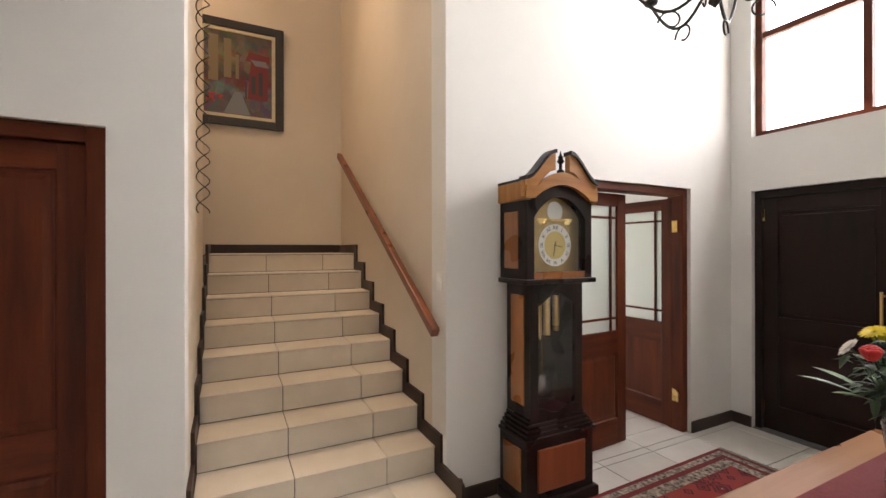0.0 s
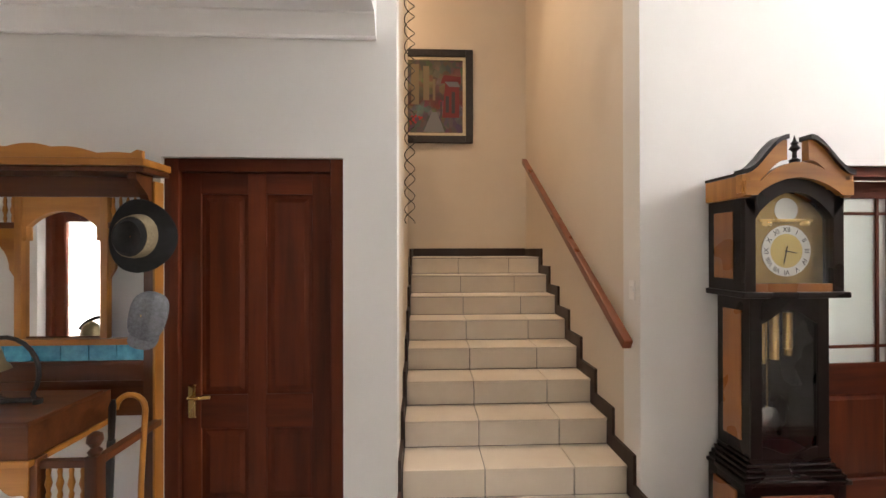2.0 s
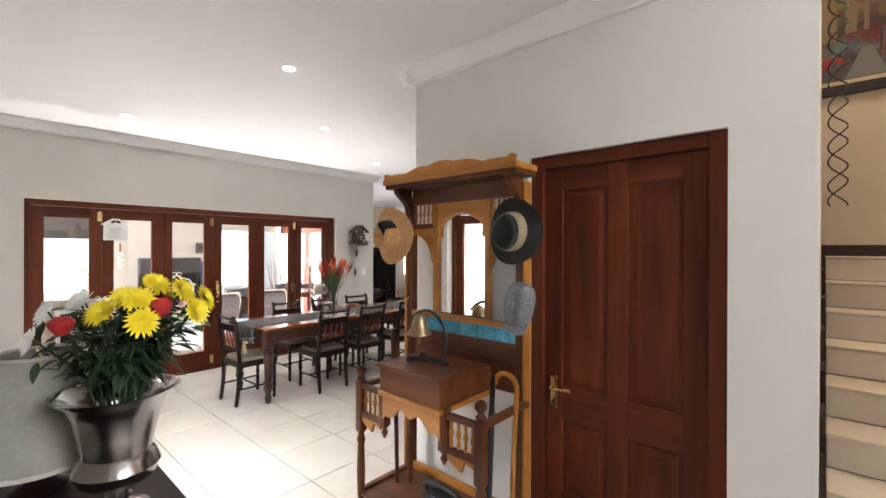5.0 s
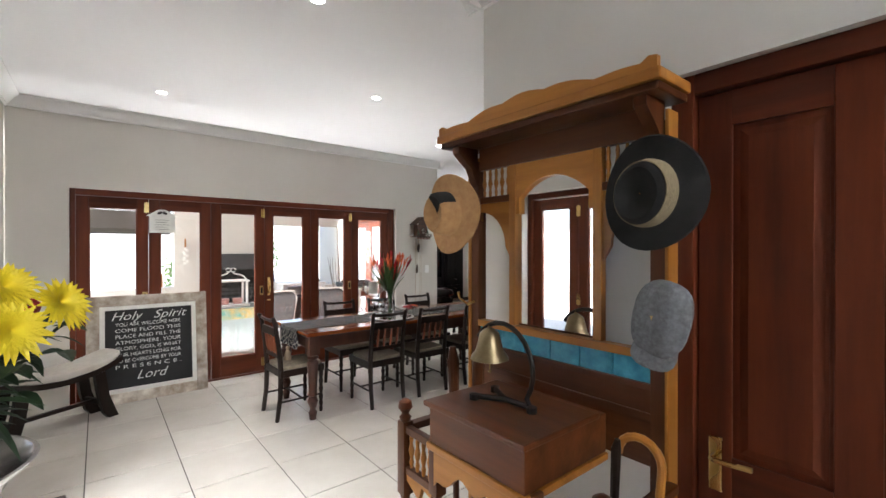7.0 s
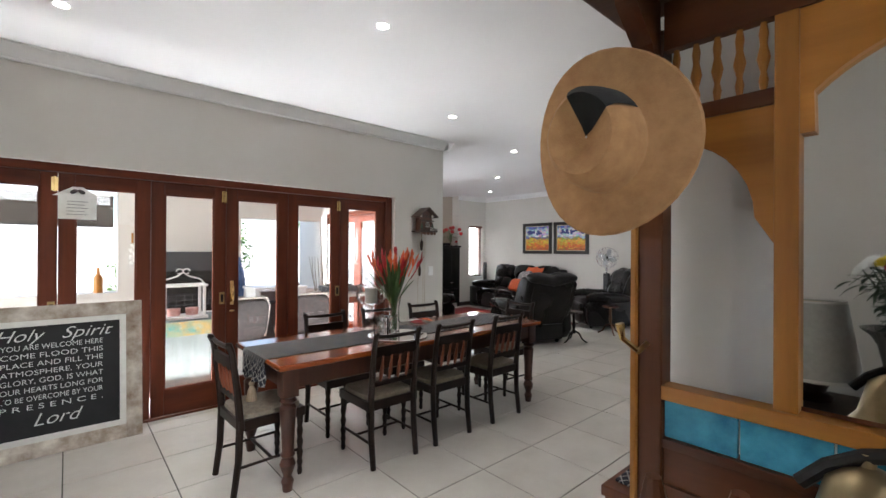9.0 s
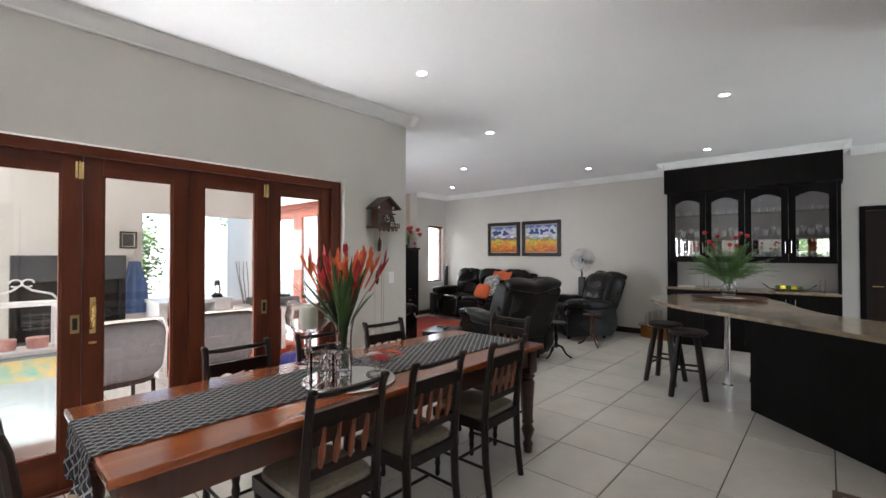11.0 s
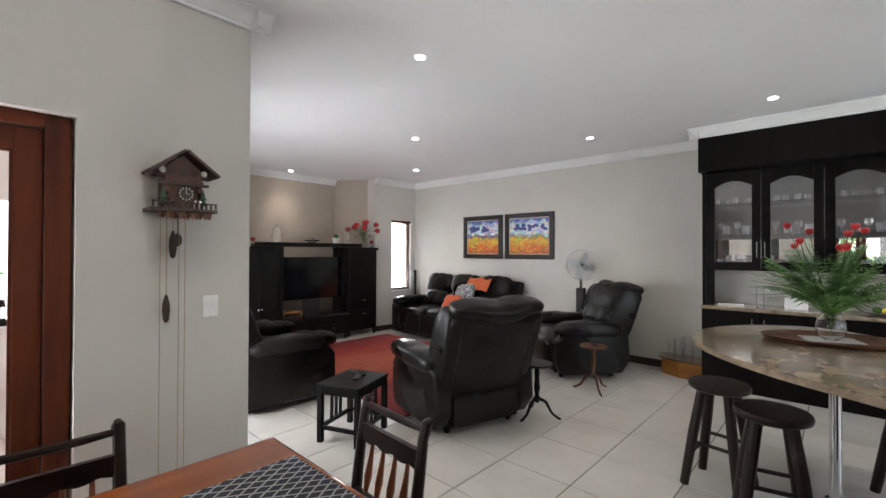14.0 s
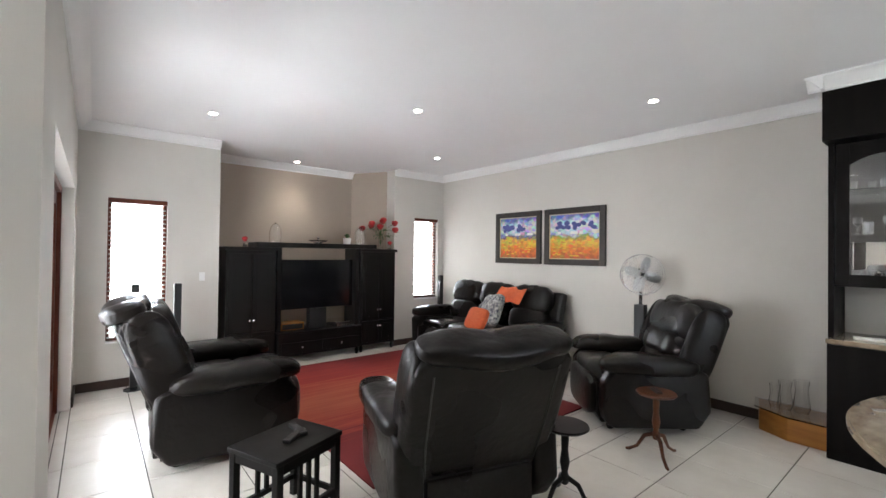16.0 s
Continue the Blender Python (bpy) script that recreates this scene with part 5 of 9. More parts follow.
part("mirror_arch", t, M_OAK_X, hs, "honey-coloured arch over the mirror")
part("tile_rail", bx(HX0 + 0.05, HX1 - 0.05, HB - 0.055, HB - 0.01, 1.13, 1.16, bevel=0.003), M_OAK_X, hs)
part("tile_rail", bx(HX0 + 0.05, HX1 - 0.05, HB - 0.05, HB - 0.01, 1.03, 1.05, bevel=0.003), M_WALNUT, hs)
M_BLUE = material("blue_glaze", (0.03, 0.2, 0.34), (0.1, 0.42, 0.58), 22, 0.08, 0.18, 0.15, 60, per_object=0.12)
tw = (HX1 - HX0 - 0.1) / 6
for i in range(6):
    part("glazed_tile", bx(HX0 + 0.052 + i * tw, HX0 + 0.048 + (i + 1) * tw, HB - 0.04, HB - 0.028, 1.051, 1.129, bevel=0.002), M_BLUE, hs, "blue glazed tile")
part("back_panel", bx(HX0 + 0.05, HX1 - 0.05, HB - 0.04, HB - 0.02, 0.78, 1.03), M_WALNUT, hs)
part("panel_rail", bx(HX0 + 0.05, HX1 - 0.05, HB - 0.05, HB - 0.0405, 0.93, 0.955, bevel=0.003), M_WALNUT, hs)
part("back_rail", bx(HX0 + 0.05, HX1 - 0.05, HB - 0.04, HB - 0.01, 0.08, 0.15, bevel=0.003), M_OAK_X, hs)
# glove box
part("glove_box", bx(-1.94, -1.49, 2.13, 2.565, 0.78, 0.915, bevel=0.003), M_WALNUT, hs)
part("box_lid", bx(-1.955, -1.475, 2.11, 2.5, 0.915, 0.935, bevel=0.006), M_WALNUT, hs)
part("box_moulding", bx(-1.95, -1.48, 2.12, 2.565, 0.755, 0.78, bevel=0.005), M_OAK_X, hs)
poly = [(-1.93, 0.755), (-1.5, 0.755)] + [(-1.5 - 0.43 * i / 24, 0.6 + 0.09 * (math.sin(math.pi * i / 24) ** 0.6) + 0.018 * math.cos(6 * math.pi * i / 24)) for i in range(25)]
t = bmesh.new()
prism(t, poly, 2.14, 2.16, "y")
part("apron", t, M_OAK_X, hs, "scalloped honey-coloured apron")
for x in (-2.16, -1.945, -1.495, -1.27):
    outer = x in (-2.16, -1.27)
    bm = lathe(bmesh.new(), [(0.018, 0.0), (0.024, 0.03), (0.016, 0.06), (0.022, 0.1), (0.026, 0.25), (0.02, 0.4), (0.027, 0.43), (0.018, 0.46), (0.024, 0.48)] if outer else [(0.006, 0.5), (0.02, 0.53), (0.012, 0.55), (0.024, 0.57)], (x, HF, 0), 14)
    box(bm, x - 0.024, x + 0.024, HF - 0.024, HF + 0.024, 0.48 if outer else 0.57, 0.78, 0.003)
    if outer:
        lathe(bm, [(0.02, 0.78), (0.026, 0.795), (0.014, 0.81), (0.03, 0.835), (0.026, 0.86), (0.008, 0.872)], (x, HF, 0), 14)
    part("front_post", bm, M_WALNUT_Z, hs, smooth=True)
for a, b in ((-2.136, -1.97), (-1.47, -1.294)):
    for z0, z1 in ((0.735, 0.765), (0.57, 0.6)):
        part("side_rail", bx(a, b, HF - 0.015, HF + 0.015, z0, z1, bevel=0.003), M_WALNUT, hs)
    for i in range(4):
        x = a + (b - a) * (i + 0.5) / 4
        part("spindle", lathe(bmesh.new(), [(0.006, 0), (0.01, 0.025), (0.006, 0.04), (0.013, 0.07), (0.007, 0.1), (0.009, 0.12), (0.006, 0.135)], (x, HF, 0.6), 8), M_OAK, hs, smooth=True)
    t = bmesh.new()
    prism(t, [(a, 0.57), (b, 0.57), (b, 0.54), ((a + b) / 2 + 0.02, 0.555), ((a + b) / 2, 0.5), ((a + b) / 2 - 0.04, 0.52), (a, 0.545)], HF - 0.01, HF + 0.008, "y")
    part("drop_bracket", t, M_OAK_X, hs)
for x in (-2.16, -1.27):
    part("arm_rail", bx(x - 0.02, x + 0.02, HF + 0.025, HB - 0.051, 0.735, 0.765, bevel=0.004), M_WALNUT, hs)
    part("base_rail", bx(x - 0.018, x + 0.018, HF + 0.02, HB - 0.051, 0.1, 0.135, bevel=0.004), M_WALNUT, hs)
part("base_shelf", bx(-2.14, -1.29, HF - 0.012, HB - 0.05, 0.1, 0.118, bevel=0.003), M_WALNUT, hs)
for x, sg in ((HX0 + 0.02, -1), (HX1 - 0.02, 1)):
    for zz in (1.24, 1.66):
        part("coat_hook", tube(bmesh.new(), [(x, HB - 0.051, zz), (x, HB - 0.09, zz - 0.01), (x + sg * 0.015, HB - 0.13, zz + 0.02), (x + sg * 0.018, HB - 0.135, zz + 0.05)], [0.006, 0.006, 0.006, 0.009], 7), M_BRASS, hs, "brass coat hook", True)


def hat(name, label, crown_mat, band_mat, m, ra=0.165, rb=0.18, top=(0.085, 0.1), band=0.062, panel=None):
    """A brimmed felt hat: local z points out of the crown's top."""
    h = thing(name, label, "hat", m)

    def ring(a, b, zz, wave, n=36):
        return [(a * math.cos(2 * math.pi * k / n), b * math.sin(2 * math.pi * k / n), zz + wave * math.cos(4 * math.pi * k / n)) for k in range(n)]
    rows = [ring(top[0] - 0.004, top[1] - 0.004, -0.004, 0), ring(ra, rb, -0.004, -0.022), ring(ra + 0.004, rb + 0.004, 0.0, -0.023), ring(ra, rb, 0.004, -0.022), ring(top[0] + 0.012, top[1] + 0.012, 0.006, -0.004), ring(top[0], top[1], 0.014, 0)]
    bm = bmesh.new()
    vr = [[bm.verts.new(p) for p in r] for r in rows]
    for a, b in zip(vr, vr[1:]):
        for k in range(36):
            bm.faces.new((a[k], a[(k + 1) % 36], b[(k + 1) % 36], b[k]))
    part("brim", bm, crown_mat[1], h, smooth=True)
    bm = bmesh.new()
    prof = [(1.0, 0.0), (1.0, 0.03), (0.95, 0.07), (0.88, 0.098), (0.74, 0.112), (0.5, 0.1), (0.2, 0.085), (0.02, 0.082)]
    vr = []
    for s, zz in prof:
        row = []
        for k in range(36):
            a = 2 * math.pi * k / 36
            pinch = 1 - 0.16 * (zz / 0.11) * max(0, math.sin(a)) ** 2
            row.append(bm.verts.new((top[0] * s * math.cos(a) * pinch, top[1] * s * math.sin(a), zz)))
        vr.append(row)
    for a, b in zip(vr, vr[1:]):
        for k in range(36):
            bm.faces.new((a[k], a[(k + 1) % 36], b[(k + 1) % 36], b[k]))
    part("crown", bm, crown_mat[0], h, smooth=True)
    bm = lathe(bmesh.new(), [(1.02, 0.004), (1.03, 0.01), (1.02, band * 0.56), (1.0 - max(0, band - 0.062) * 2.2, band), (0.92, band)], seg=36, close=False)
    bm.transform(Matrix.Diagonal((top[0], top[1], 1, 1)))
    part("hat_band", bm, band_mat, h, smooth=True)
    if panel:
        bm = bmesh.new()
        vr = []
        for s, zz in prof[1:]:
            row = []
            for k in range(13):
                a = panel[0] + (panel[1] - panel[0]) * k / 12
                pinch = 1 - 0.16 * (zz / 0.11) * max(0, math.sin(a)) ** 2
                row.append(bm.verts.new((top[0] * s * math.cos(a) * pinch * 1.035, top[1] * s * math.sin(a) * 1.035, zz + 0.003)))
            vr.append(row)
        for a, b in zip(vr, vr[1:]):
            for k in range(12):
                bm.faces.new((a[k], a[k + 1], b[k + 1], b[k]))
        part("crown_panel", bm, band_mat, h, "dark felt panel on the crown", True)
    return h


M_TAN = material("tan_felt", (0.36, 0.19, 0.08), (0.47, 0.27, 0.12), 30, 0.85, 0.95, 0.2, 250)
M_DARKFELT = material("charcoal_felt", (0.007, 0.007, 0.0075), (0.015, 0.0145, 0.0145), 30, 0.9, 0.95, 0.2, 250)
M_STRAW = material("straw_weave", (0.2, 0.155, 0.09), (0.36, 0.29, 0.18), 80, 0.85, 0.95, 0.5, 300, stretch=(1, 1, 3))
hat("fedora_hat", "tan felt fedora with dark crown panel, hanging from the stand", (M_TAN, M_TAN), M_DARKFELT, pose(-2.2, 2.45, 1.65, 0, 0, 0) @ pose(0, 0, 0, 90, 0, 2) @ pose(0, 0, 0.0, 0, 0, 10), band=0.012, panel=(radians(20), radians(100)))
hat("brimmed_hat", "charcoal brimmed hat with straw-coloured band, hanging from the stand", (M_DARKFELT, M_DARKFELT), M_STRAW, pose(-1.3, 2.49, 1.66) @ pose(0, 0, 0, 94, 0, 4) @ pose(0, 0, 0, 0, 0, -12), 0.15, 0.17, (0.08, 0.1), band=0.088)
cp = thing("flat_cap", "grey checked flat cap hanging from a hook", "cap", pose(-1.28, 2.52, 1.27) @ pose(0, 0, 0, 84, 12, 6) @ Matrix.Diagonal((0.8, 0.85, 0.8, 1)))
M_CHECK = material("grey_check_cloth", (0.13, 0.135, 0.15), (0.24, 0.25, 0.27), 60, 0.9, 0.95, 0.3, 260)
bm = bmesh.new()
blob(bm, (0, 0.01, 0.02), (0.105, 0.14, 0.045), Matrix.Rotation(0.1, 4, "X"), 0.8, 24, 12, crease=lambda q: Vector((q.x, q.y, q.z * (0.8 + 0.5 * q.y / 0.14) + 0.008 * math.sin(q.x * 60))))
part("crown", bm, M_CHECK, cp, smooth=True)
bm = bmesh.new()
blob(bm, (0, -0.12, 0.0), (0.085, 0.06, 0.008), Matrix.Rotation(-0.25, 4, "X"), 0.8, 18, 6)
part("peak", bm, M_CHECK, cp, smooth=True)

bl = thing("brass_bell", "polished brass bell hung from a curved iron stand", "bell", pose(-1.82, 2.32, 0.936))
part("bell", lathe(bmesh.new(), [(0.06, 0), (0.072, 0.004), (0.07, 0.012), (0.052, 0.035), (0.042, 0.075), (0.036, 0.1), (0.02, 0.115), (0.008, 0.12), (0.008, 0.135), (0.001, 0.136)], (0, 0, 0.14), 28), material("bell_bronze", (0.22, 0.165, 0.09), (0.36, 0.29, 0.17), 14, 0.3, 0.48, metal=1.0), bl, "polished brass bell", True)
pts = [(0.2, 0, 0.0)] + [(0.06 + 0.145 * math.cos(radians(v)), 0, 0.13 + 0.155 * math.sin(radians(v))) for v in range(-35, 151, 15)]
part("iron_arch", tube(bmesh.new(), pts, 0.009, 8), M_IRON, bl, smooth=True)
bm = tube(bmesh.new(), [(-0.02, -0.06, 0.012), (0.08, 0.0, 0.014), (0.2, 0.0, 0.016)], 0.011)
tube(bm, [(-0.03, 0.06, 0.012), (0.08, 0.0, 0.014)], 0.011)
for p in ((-0.02, -0.06), (-0.03, 0.06), (0.2, 0.0)):
    lathe(bm, [(0.001, 0), (0.018, 0.0), (0.018, 0.02), (0.001, 0.024)], (p[0], p[1], 0), 10)
part("iron_foot", bm, M_IRON, bl)
bm = tube(bmesh.new(), [(0, 0, 0.15), (0.002, 0, 0.105)], 0.003, 6)
lathe(bm, [(0.001, 0), (0.008, 0.006), (0.001, 0.014)], (0.002, 0, 0.09), 8)
part("clapper_chain", bm, M_OLDBRASS, bl)

cane = thing("walking_stick", "pale bamboo walking stick with curved handle", "walking stick")
pts = [(-1.31, 2.5, 0.119), (-1.28, 2.46, 0.5), (-1.235, 2.42, 0.86)] + [(-1.3 + 0.065 * math.cos(a), 2.42, 0.87 + 0.065 * math.sin(a)) for a in [radians(v) for v in range(0, 191, 20)]]
part("shaft", tube(bmesh.new(), pts, 0.0125, 9), M_OAK, cane, smooth=True)
part("ferrule", lathe(bmesh.new(), [(0.014, 0), (0.015, 0.03)], (-1.31, 2.5, 0.119), 10), M_IRON, cane)
um = thing("umbrella", "furled black umbrella in the hall stand", "umbrella")
part("canopy", tube(bmesh.new(), [(-1.4, 2.35, 0.119), (-1.37, 2.36, 0.3), (-1.35, 2.37, 0.75)], [0.01, 0.024, 0.016], 10), M_PLASTICBLACK, um, smooth=True)
part("handle", tube(bmesh.new(), [(-1.35, 2.37, 0.75), (-1.345, 2.37, 0.9), (-1.34, 2.37, 0.93)], [0.013, 0.015, 0.008], 8), M_CHAIR, um, smooth=True)
for k in range(2):
    st = thing("carved_stick", "dark carved wooden club standing in the hall stand", "walking stick", pose(-2.07 + 0.055 * k, 2.38 + 0.05 * k, 0.119, 2, 3 * k, 0))
    part("shaft", tube(bmesh.new(), [(0, 0, 0), (0.004, 0, 0.55), (0.006, 0, 0.78), (0.006, 0, 0.9), (0.006, 0, 0.96)], [0.012, 0.015, 0.022, 0.026, 0.012], 10), M_WALNUT_Z, st, smooth=True)
ph = thing("old_telephone", "black old-fashioned telephone on the lower shelf", "telephone", pose(-1.68, 2.36, 0.118))
part("body", blob(bmesh.new(), (0, 0, 0.05), (0.1, 0.09, 0.05), None, 0.6, 18, 8), M_PLASTICBLACK, ph, smooth=True)
part("dial", lathe(bmesh.new(), [(0.001, 0), (0.04, 0), (0.04, 0.012), (0.001, 0.014)], seg=20), M_CHROME, ph, m=pose(0, -0.075, 0.055, 60))
part("handset", tube(bmesh.new(), [(-0.12, 0, 0.09), (-0.1, 0, 0.115), (0, 0, 0.125), (0.1, 0, 0.115), (0.12, 0, 0.09)], [0.028, 0.018, 0.014, 0.018, 0.028], 10), M_PLASTICBLACK, ph, smooth=True)

# ---- longcase clock ----
lc = thing("longcase_clock", "dark and honey-coloured wooden longcase clock against the wall", "clock", pose(1.6, 2.43, 0) @ Matrix.Diagonal((1, 1, 1.015, 1)))
CW, CD = 0.55, 0.29
M_CLOCK = wood("clock_dark_wood", (0.006, 0.003, 0.0025), (0.015, 0.007, 0.005), 0.25, along=2, coat=0.03, spec=0.3)
M_CLOCK_X = wood("clock_dark_wood_cross", (0.006, 0.003, 0.0025), (0.015, 0.007, 0.005), 0.25, along=0, coat=0.03, spec=0.3)
M_BURR = wood("clock_panel_wood", (0.19, 0.062, 0.018), (0.34, 0.13, 0.036), 0.25, along=2, coat=0.4)
part("plinth", bx(-0.01, CW + 0.01, -0.01, CD, 0, 0.07, bevel=0.01), M_CLOCK_X, lc)
part("base", bx(0.015, CW - 0.015, 0.02, CD, 0.07, 0.42), M_CLOCK, lc)
part("base_panel", bx(0.09, CW - 0.09, 0.004, 0.02, 0.12, 0.37, bevel=0.008), M_SPLAT, lc, "reddish raised panel")
part("side_panel", bx(0.003, 0.015, 0.07, CD - 0.05, 0.12, 0.37, bevel=0.005), M_BURR, lc)
bm = bmesh.new()
for i in range(5):
    k = i / 4
    box(bm, 0.0 + 0.06 * k, CW - 0.06 * k, 0.0 + 0.05 * k, CD, 0.42 + 0.022 * i, 0.442 + 0.022 * i, 0.005)
part("waist_moulding", bm, M_CLOCK_X, lc)
TX0c, TX1c = 0.07, CW - 0.07
part("trunk_back", bx(TX0c, TX1c, CD - 0.02, CD, 0.53, 1.33), M_CLOCK, lc)
for x in (TX0c, TX1c - 0.02):
    part("trunk_side", bx(x, x + 0.02, 0.06, CD - 0.02, 0.53, 1.33), M_CLOCK, lc)
part("side_panel", bx(TX0c - 0.008, TX0c, 0.11, CD - 0.05, 0.6, 1.26, bevel=0.004), M_BURR, lc, "honey-coloured side panel")
for x in (TX0c, TX1c - 0.06):
    part("trunk_door_stile", bx(x, x + 0.06, 0.05, 0.06, 0.53, 1.33, bevel=0.003), M_CLOCK, lc)
t = bmesh.new()
prism(t, [(TX0c + 0.06, 1.33), (TX1c - 0.06, 1.33), (TX1c - 0.06, 1.2)] + [(TX1c - 0.06 - 0.29 * i / 16, 1.2 + 0.07 * math.sin(math.pi * i / 16) ** 1.5) for i in range(1, 16)] + [(TX0c + 0.06, 1.2)], 0.05, 0.06, "y")
part("trunk_door_head", t, M_CLOCK_X, lc)
t = bmesh.new()
prism(t, [(TX0c + 0.06, 0.53), (TX1c - 0.06, 0.53), (TX1c - 0.06, 0.59)] + [(TX1c - 0.06 - 0.29 * i / 16, 0.59 + 0.02 * math.cos(2 * math.pi * i / 16) - 0.02) for i in range(1, 16)] + [(TX0c + 0.06, 0.59)], 0.05, 0.06, "y")
part("trunk_door_foot", t, M_CLOCK_X, lc)
part("trunk_glass", bx(TX0c + 0.055, TX1c - 0.055, 0.062, 0.065, 0.55, 1.3), M_GLASS, lc).visible_shadow = False
for i, x in enumerate((0.2, 0.275, 0.35)):
    part("weight", tube(bmesh.new(), [(x, 0.15, 0.98 + 0.02 * i), (x, 0.15, 1.24)], 0.022, 14), M_BRASS, lc, "brass cylinder weight", True)
part("pendulum", tube(bmesh.new(), [(0.275, 0.2, 0.7), (0.275, 0.2, 1.3)], 0.004, 6), M_BRASS, lc)
part("pendulum_bob", lathe(bmesh.new(), [(0.001, 0), (0.07, 0.004), (0.07, 0.008), (0.001, 0.014)], seg=24), M_PEWTER, lc, m=pose(0.275, 0.195, 0.67, 90))
HXa, HXb = 0.02, CW - 0.02
part("hood_floor", bx(HXa - 0.02, HXb + 0.02, 0.0, CD, 1.33, 1.36, bevel=0.008), M_CLOCK_X, lc)
for x in (HXa, HXb - 0.03):
    part("hood_side", bx(x, x + 0.03, 0.05, CD, 1.36, 1.82), M_CLOCK, lc)
part("side_panel", bx(HXa - 0.006, HXa, 0.1, CD - 0.05, 1.42, 1.76, bevel=0.004), M_BURR, lc, "honey-coloured hood panel")
part("hood_back", bx(HXa + 0.03, HXb - 0.03, CD - 0.02, CD, 1.36, 1.95), M_CLOCK, lc)
for x in (HXa, HXb - 0.055):
    part("hood_stile", bx(x, x + 0.055, 0.02, 0.05, 1.36, 1.82, bevel=0.003), M_CLOCK, lc)
part("hood_rail", bx(HXa + 0.055, HXb - 0.055, 0.025, 0.05, 1.36, 1.4), M_BURR, lc)
cx = CW / 2


def arch(x0, x1, z0, rise, n=20):
    return [(x1 + (x0 - x1) * i / n, z0 + rise * math.sin(math.pi * i / n) ** 0.8) for i in range(n + 1)]


t = bmesh.new()
prism(t, [(HXb, 1.8), (HXb, 1.86)] + arch(HXa + 0.09, HXb - 0.09, 1.86, 0.09)[0:] + [(HXa, 1.86), (HXa, 1.8)] + arch(HXa + 0.055, HXb - 0.055, 1.72, 0.13)[::-1], 0.02, 0.05, "y")
part("hood_arch", t, M_CLOCK_X, lc)
part("cornice_side", bx(HXa - 0.02, HXa + 0.02, 0.0, CD, 1.82, 1.93, bevel=0.008), M_OAK, lc)
part("cornice_side", bx(HXb - 0.02, HXb + 0.02, 0.0, CD, 1.82, 1.93, bevel=0.008), M_OAK, lc)
t = bmesh.new()
prism(t, [(HXb + 0.02, 1.83), (HXb + 0.02, 1.9)] + arch(HXa + 0.06, HXb - 0.06, 1.9, 0.09) + [(HXa - 0.02, 1.9), (HXa - 0.02, 1.83)] + arch(HXa + 0.04, HXb - 0.04, 1.83, 0.085)[::-1], -0.012, 0.02, "y")
part("hood_moulding", t, M_OAK_X, lc, "honey-coloured arched moulding")
t = bmesh.new()
up = [(HXa - 0.03 + 0.23 * i / 14, 1.93 + 0.17 * (0.5 - 0.5 * math.cos(math.pi * i / 14))) for i in range(15)]
for sgn in (1, -1):
    q = [(cx + sgn * (x - cx), zz) for x, zz in up]
    lo = [(cx + sgn * (x - cx), zz - 0.1 + 0.04 * abs(x - cx)) for x, zz in up][::-1]
    prism(t, q + lo, 0.0, 0.04, "y")
part("swan_neck", t, M_OAK_X, lc, "honey-coloured swan-neck pediment")
t = bmesh.new()
for sgn in (1, -1):
    q = [(cx + sgn * (x - cx), zz + 0.024) for x, zz in up]
    lo = [(cx + sgn * (x - cx), zz + 0.001) for x, zz in up][::-1]
    prism(t, q + lo, -0.015, 0.055, "y")
part("pediment_moulding", t, M_CLOCK_X, lc)
part("hood_top", bx(HXa - 0.02, HXb + 0.02, 0.06, CD, 1.93, 1.945), M_CLOCK_X, lc)
part("finial", lathe(bmesh.new(), [(0.022, 0), (0.024, 0.02), (0.01, 0.03), (0.01, 0.06), (0.024, 0.075), (0.012, 0.095), (0.018, 0.1), (0.008, 0.115), (0.001, 0.14)], (cx, 0.02, 1.985), 14), M_CLOCK, lc, "turned dark finial", True)
part("dial_plate", bx(HXa + 0.06, HXb - 0.06, 0.075, 0.08, 1.4, 1.72), M_OLDBRASS, lc)
t = bmesh.new()
prism(t, arch(HXa + 0.06, HXb - 0.06, 1.7205, 0.13), 0.075, 0.08, "y")
part("moon_plate", t, M_OLDBRASS, lc)
part("moon_dial", lathe(bmesh.new(), [(0.001, 0), (0.06, 0), (0.06, 0.004), (0.001, 0.006)], seg=28), plain("moon_disc", (0.62, 0.63, 0.6), 0.3, 0.4), lc, m=pose(cx, 0.0745, 1.765, 90))
part("chapter_ring", lathe(bmesh.new(), [(0.085, 0), (0.128, 0), (0.128, 0.004), (0.085, 0.004)], seg=40, close=False), plain("silvered_ring", (0.72, 0.72, 0.68), 0.3, 0.25), lc, m=pose(cx, 0.074, 1.56, 90))
part("dial_centre", lathe(bmesh.new(), [(0.001, 0), (0.085, 0), (0.085, 0.003), (0.001, 0.004)], seg=32), plain("gilt_dial", (0.6, 0.47, 0.17), 0.35, 0.4), lc, m=pose(cx, 0.074, 1.56, 90))
for i, num in enumerate(("XII", "I", "II", "III", "IV", "V", "VI", "VII", "VIII", "IX", "X", "XI")):
    a = radians(30 * i)
    ob = lettering("numeral", num, 0.034, (cx + 0.106 * math.sin(a), 0.0692, 1.56 + 0.106 * math.cos(a)), lc, M_IRON, rot=(90, 0, 0))
    ob.matrix_basis = Matrix.Translation((cx + 0.106 * math.sin(a), 0.0692, 1.56 + 0.106 * math.cos(a))) @ Matrix.Rotation(a, 4, "Y") @ pose(0, 0, 0, 90)
bm = bmesh.new()
cbox(bm, (cx, 0.0, 0.0), (0.005, 0.002, 0.09))
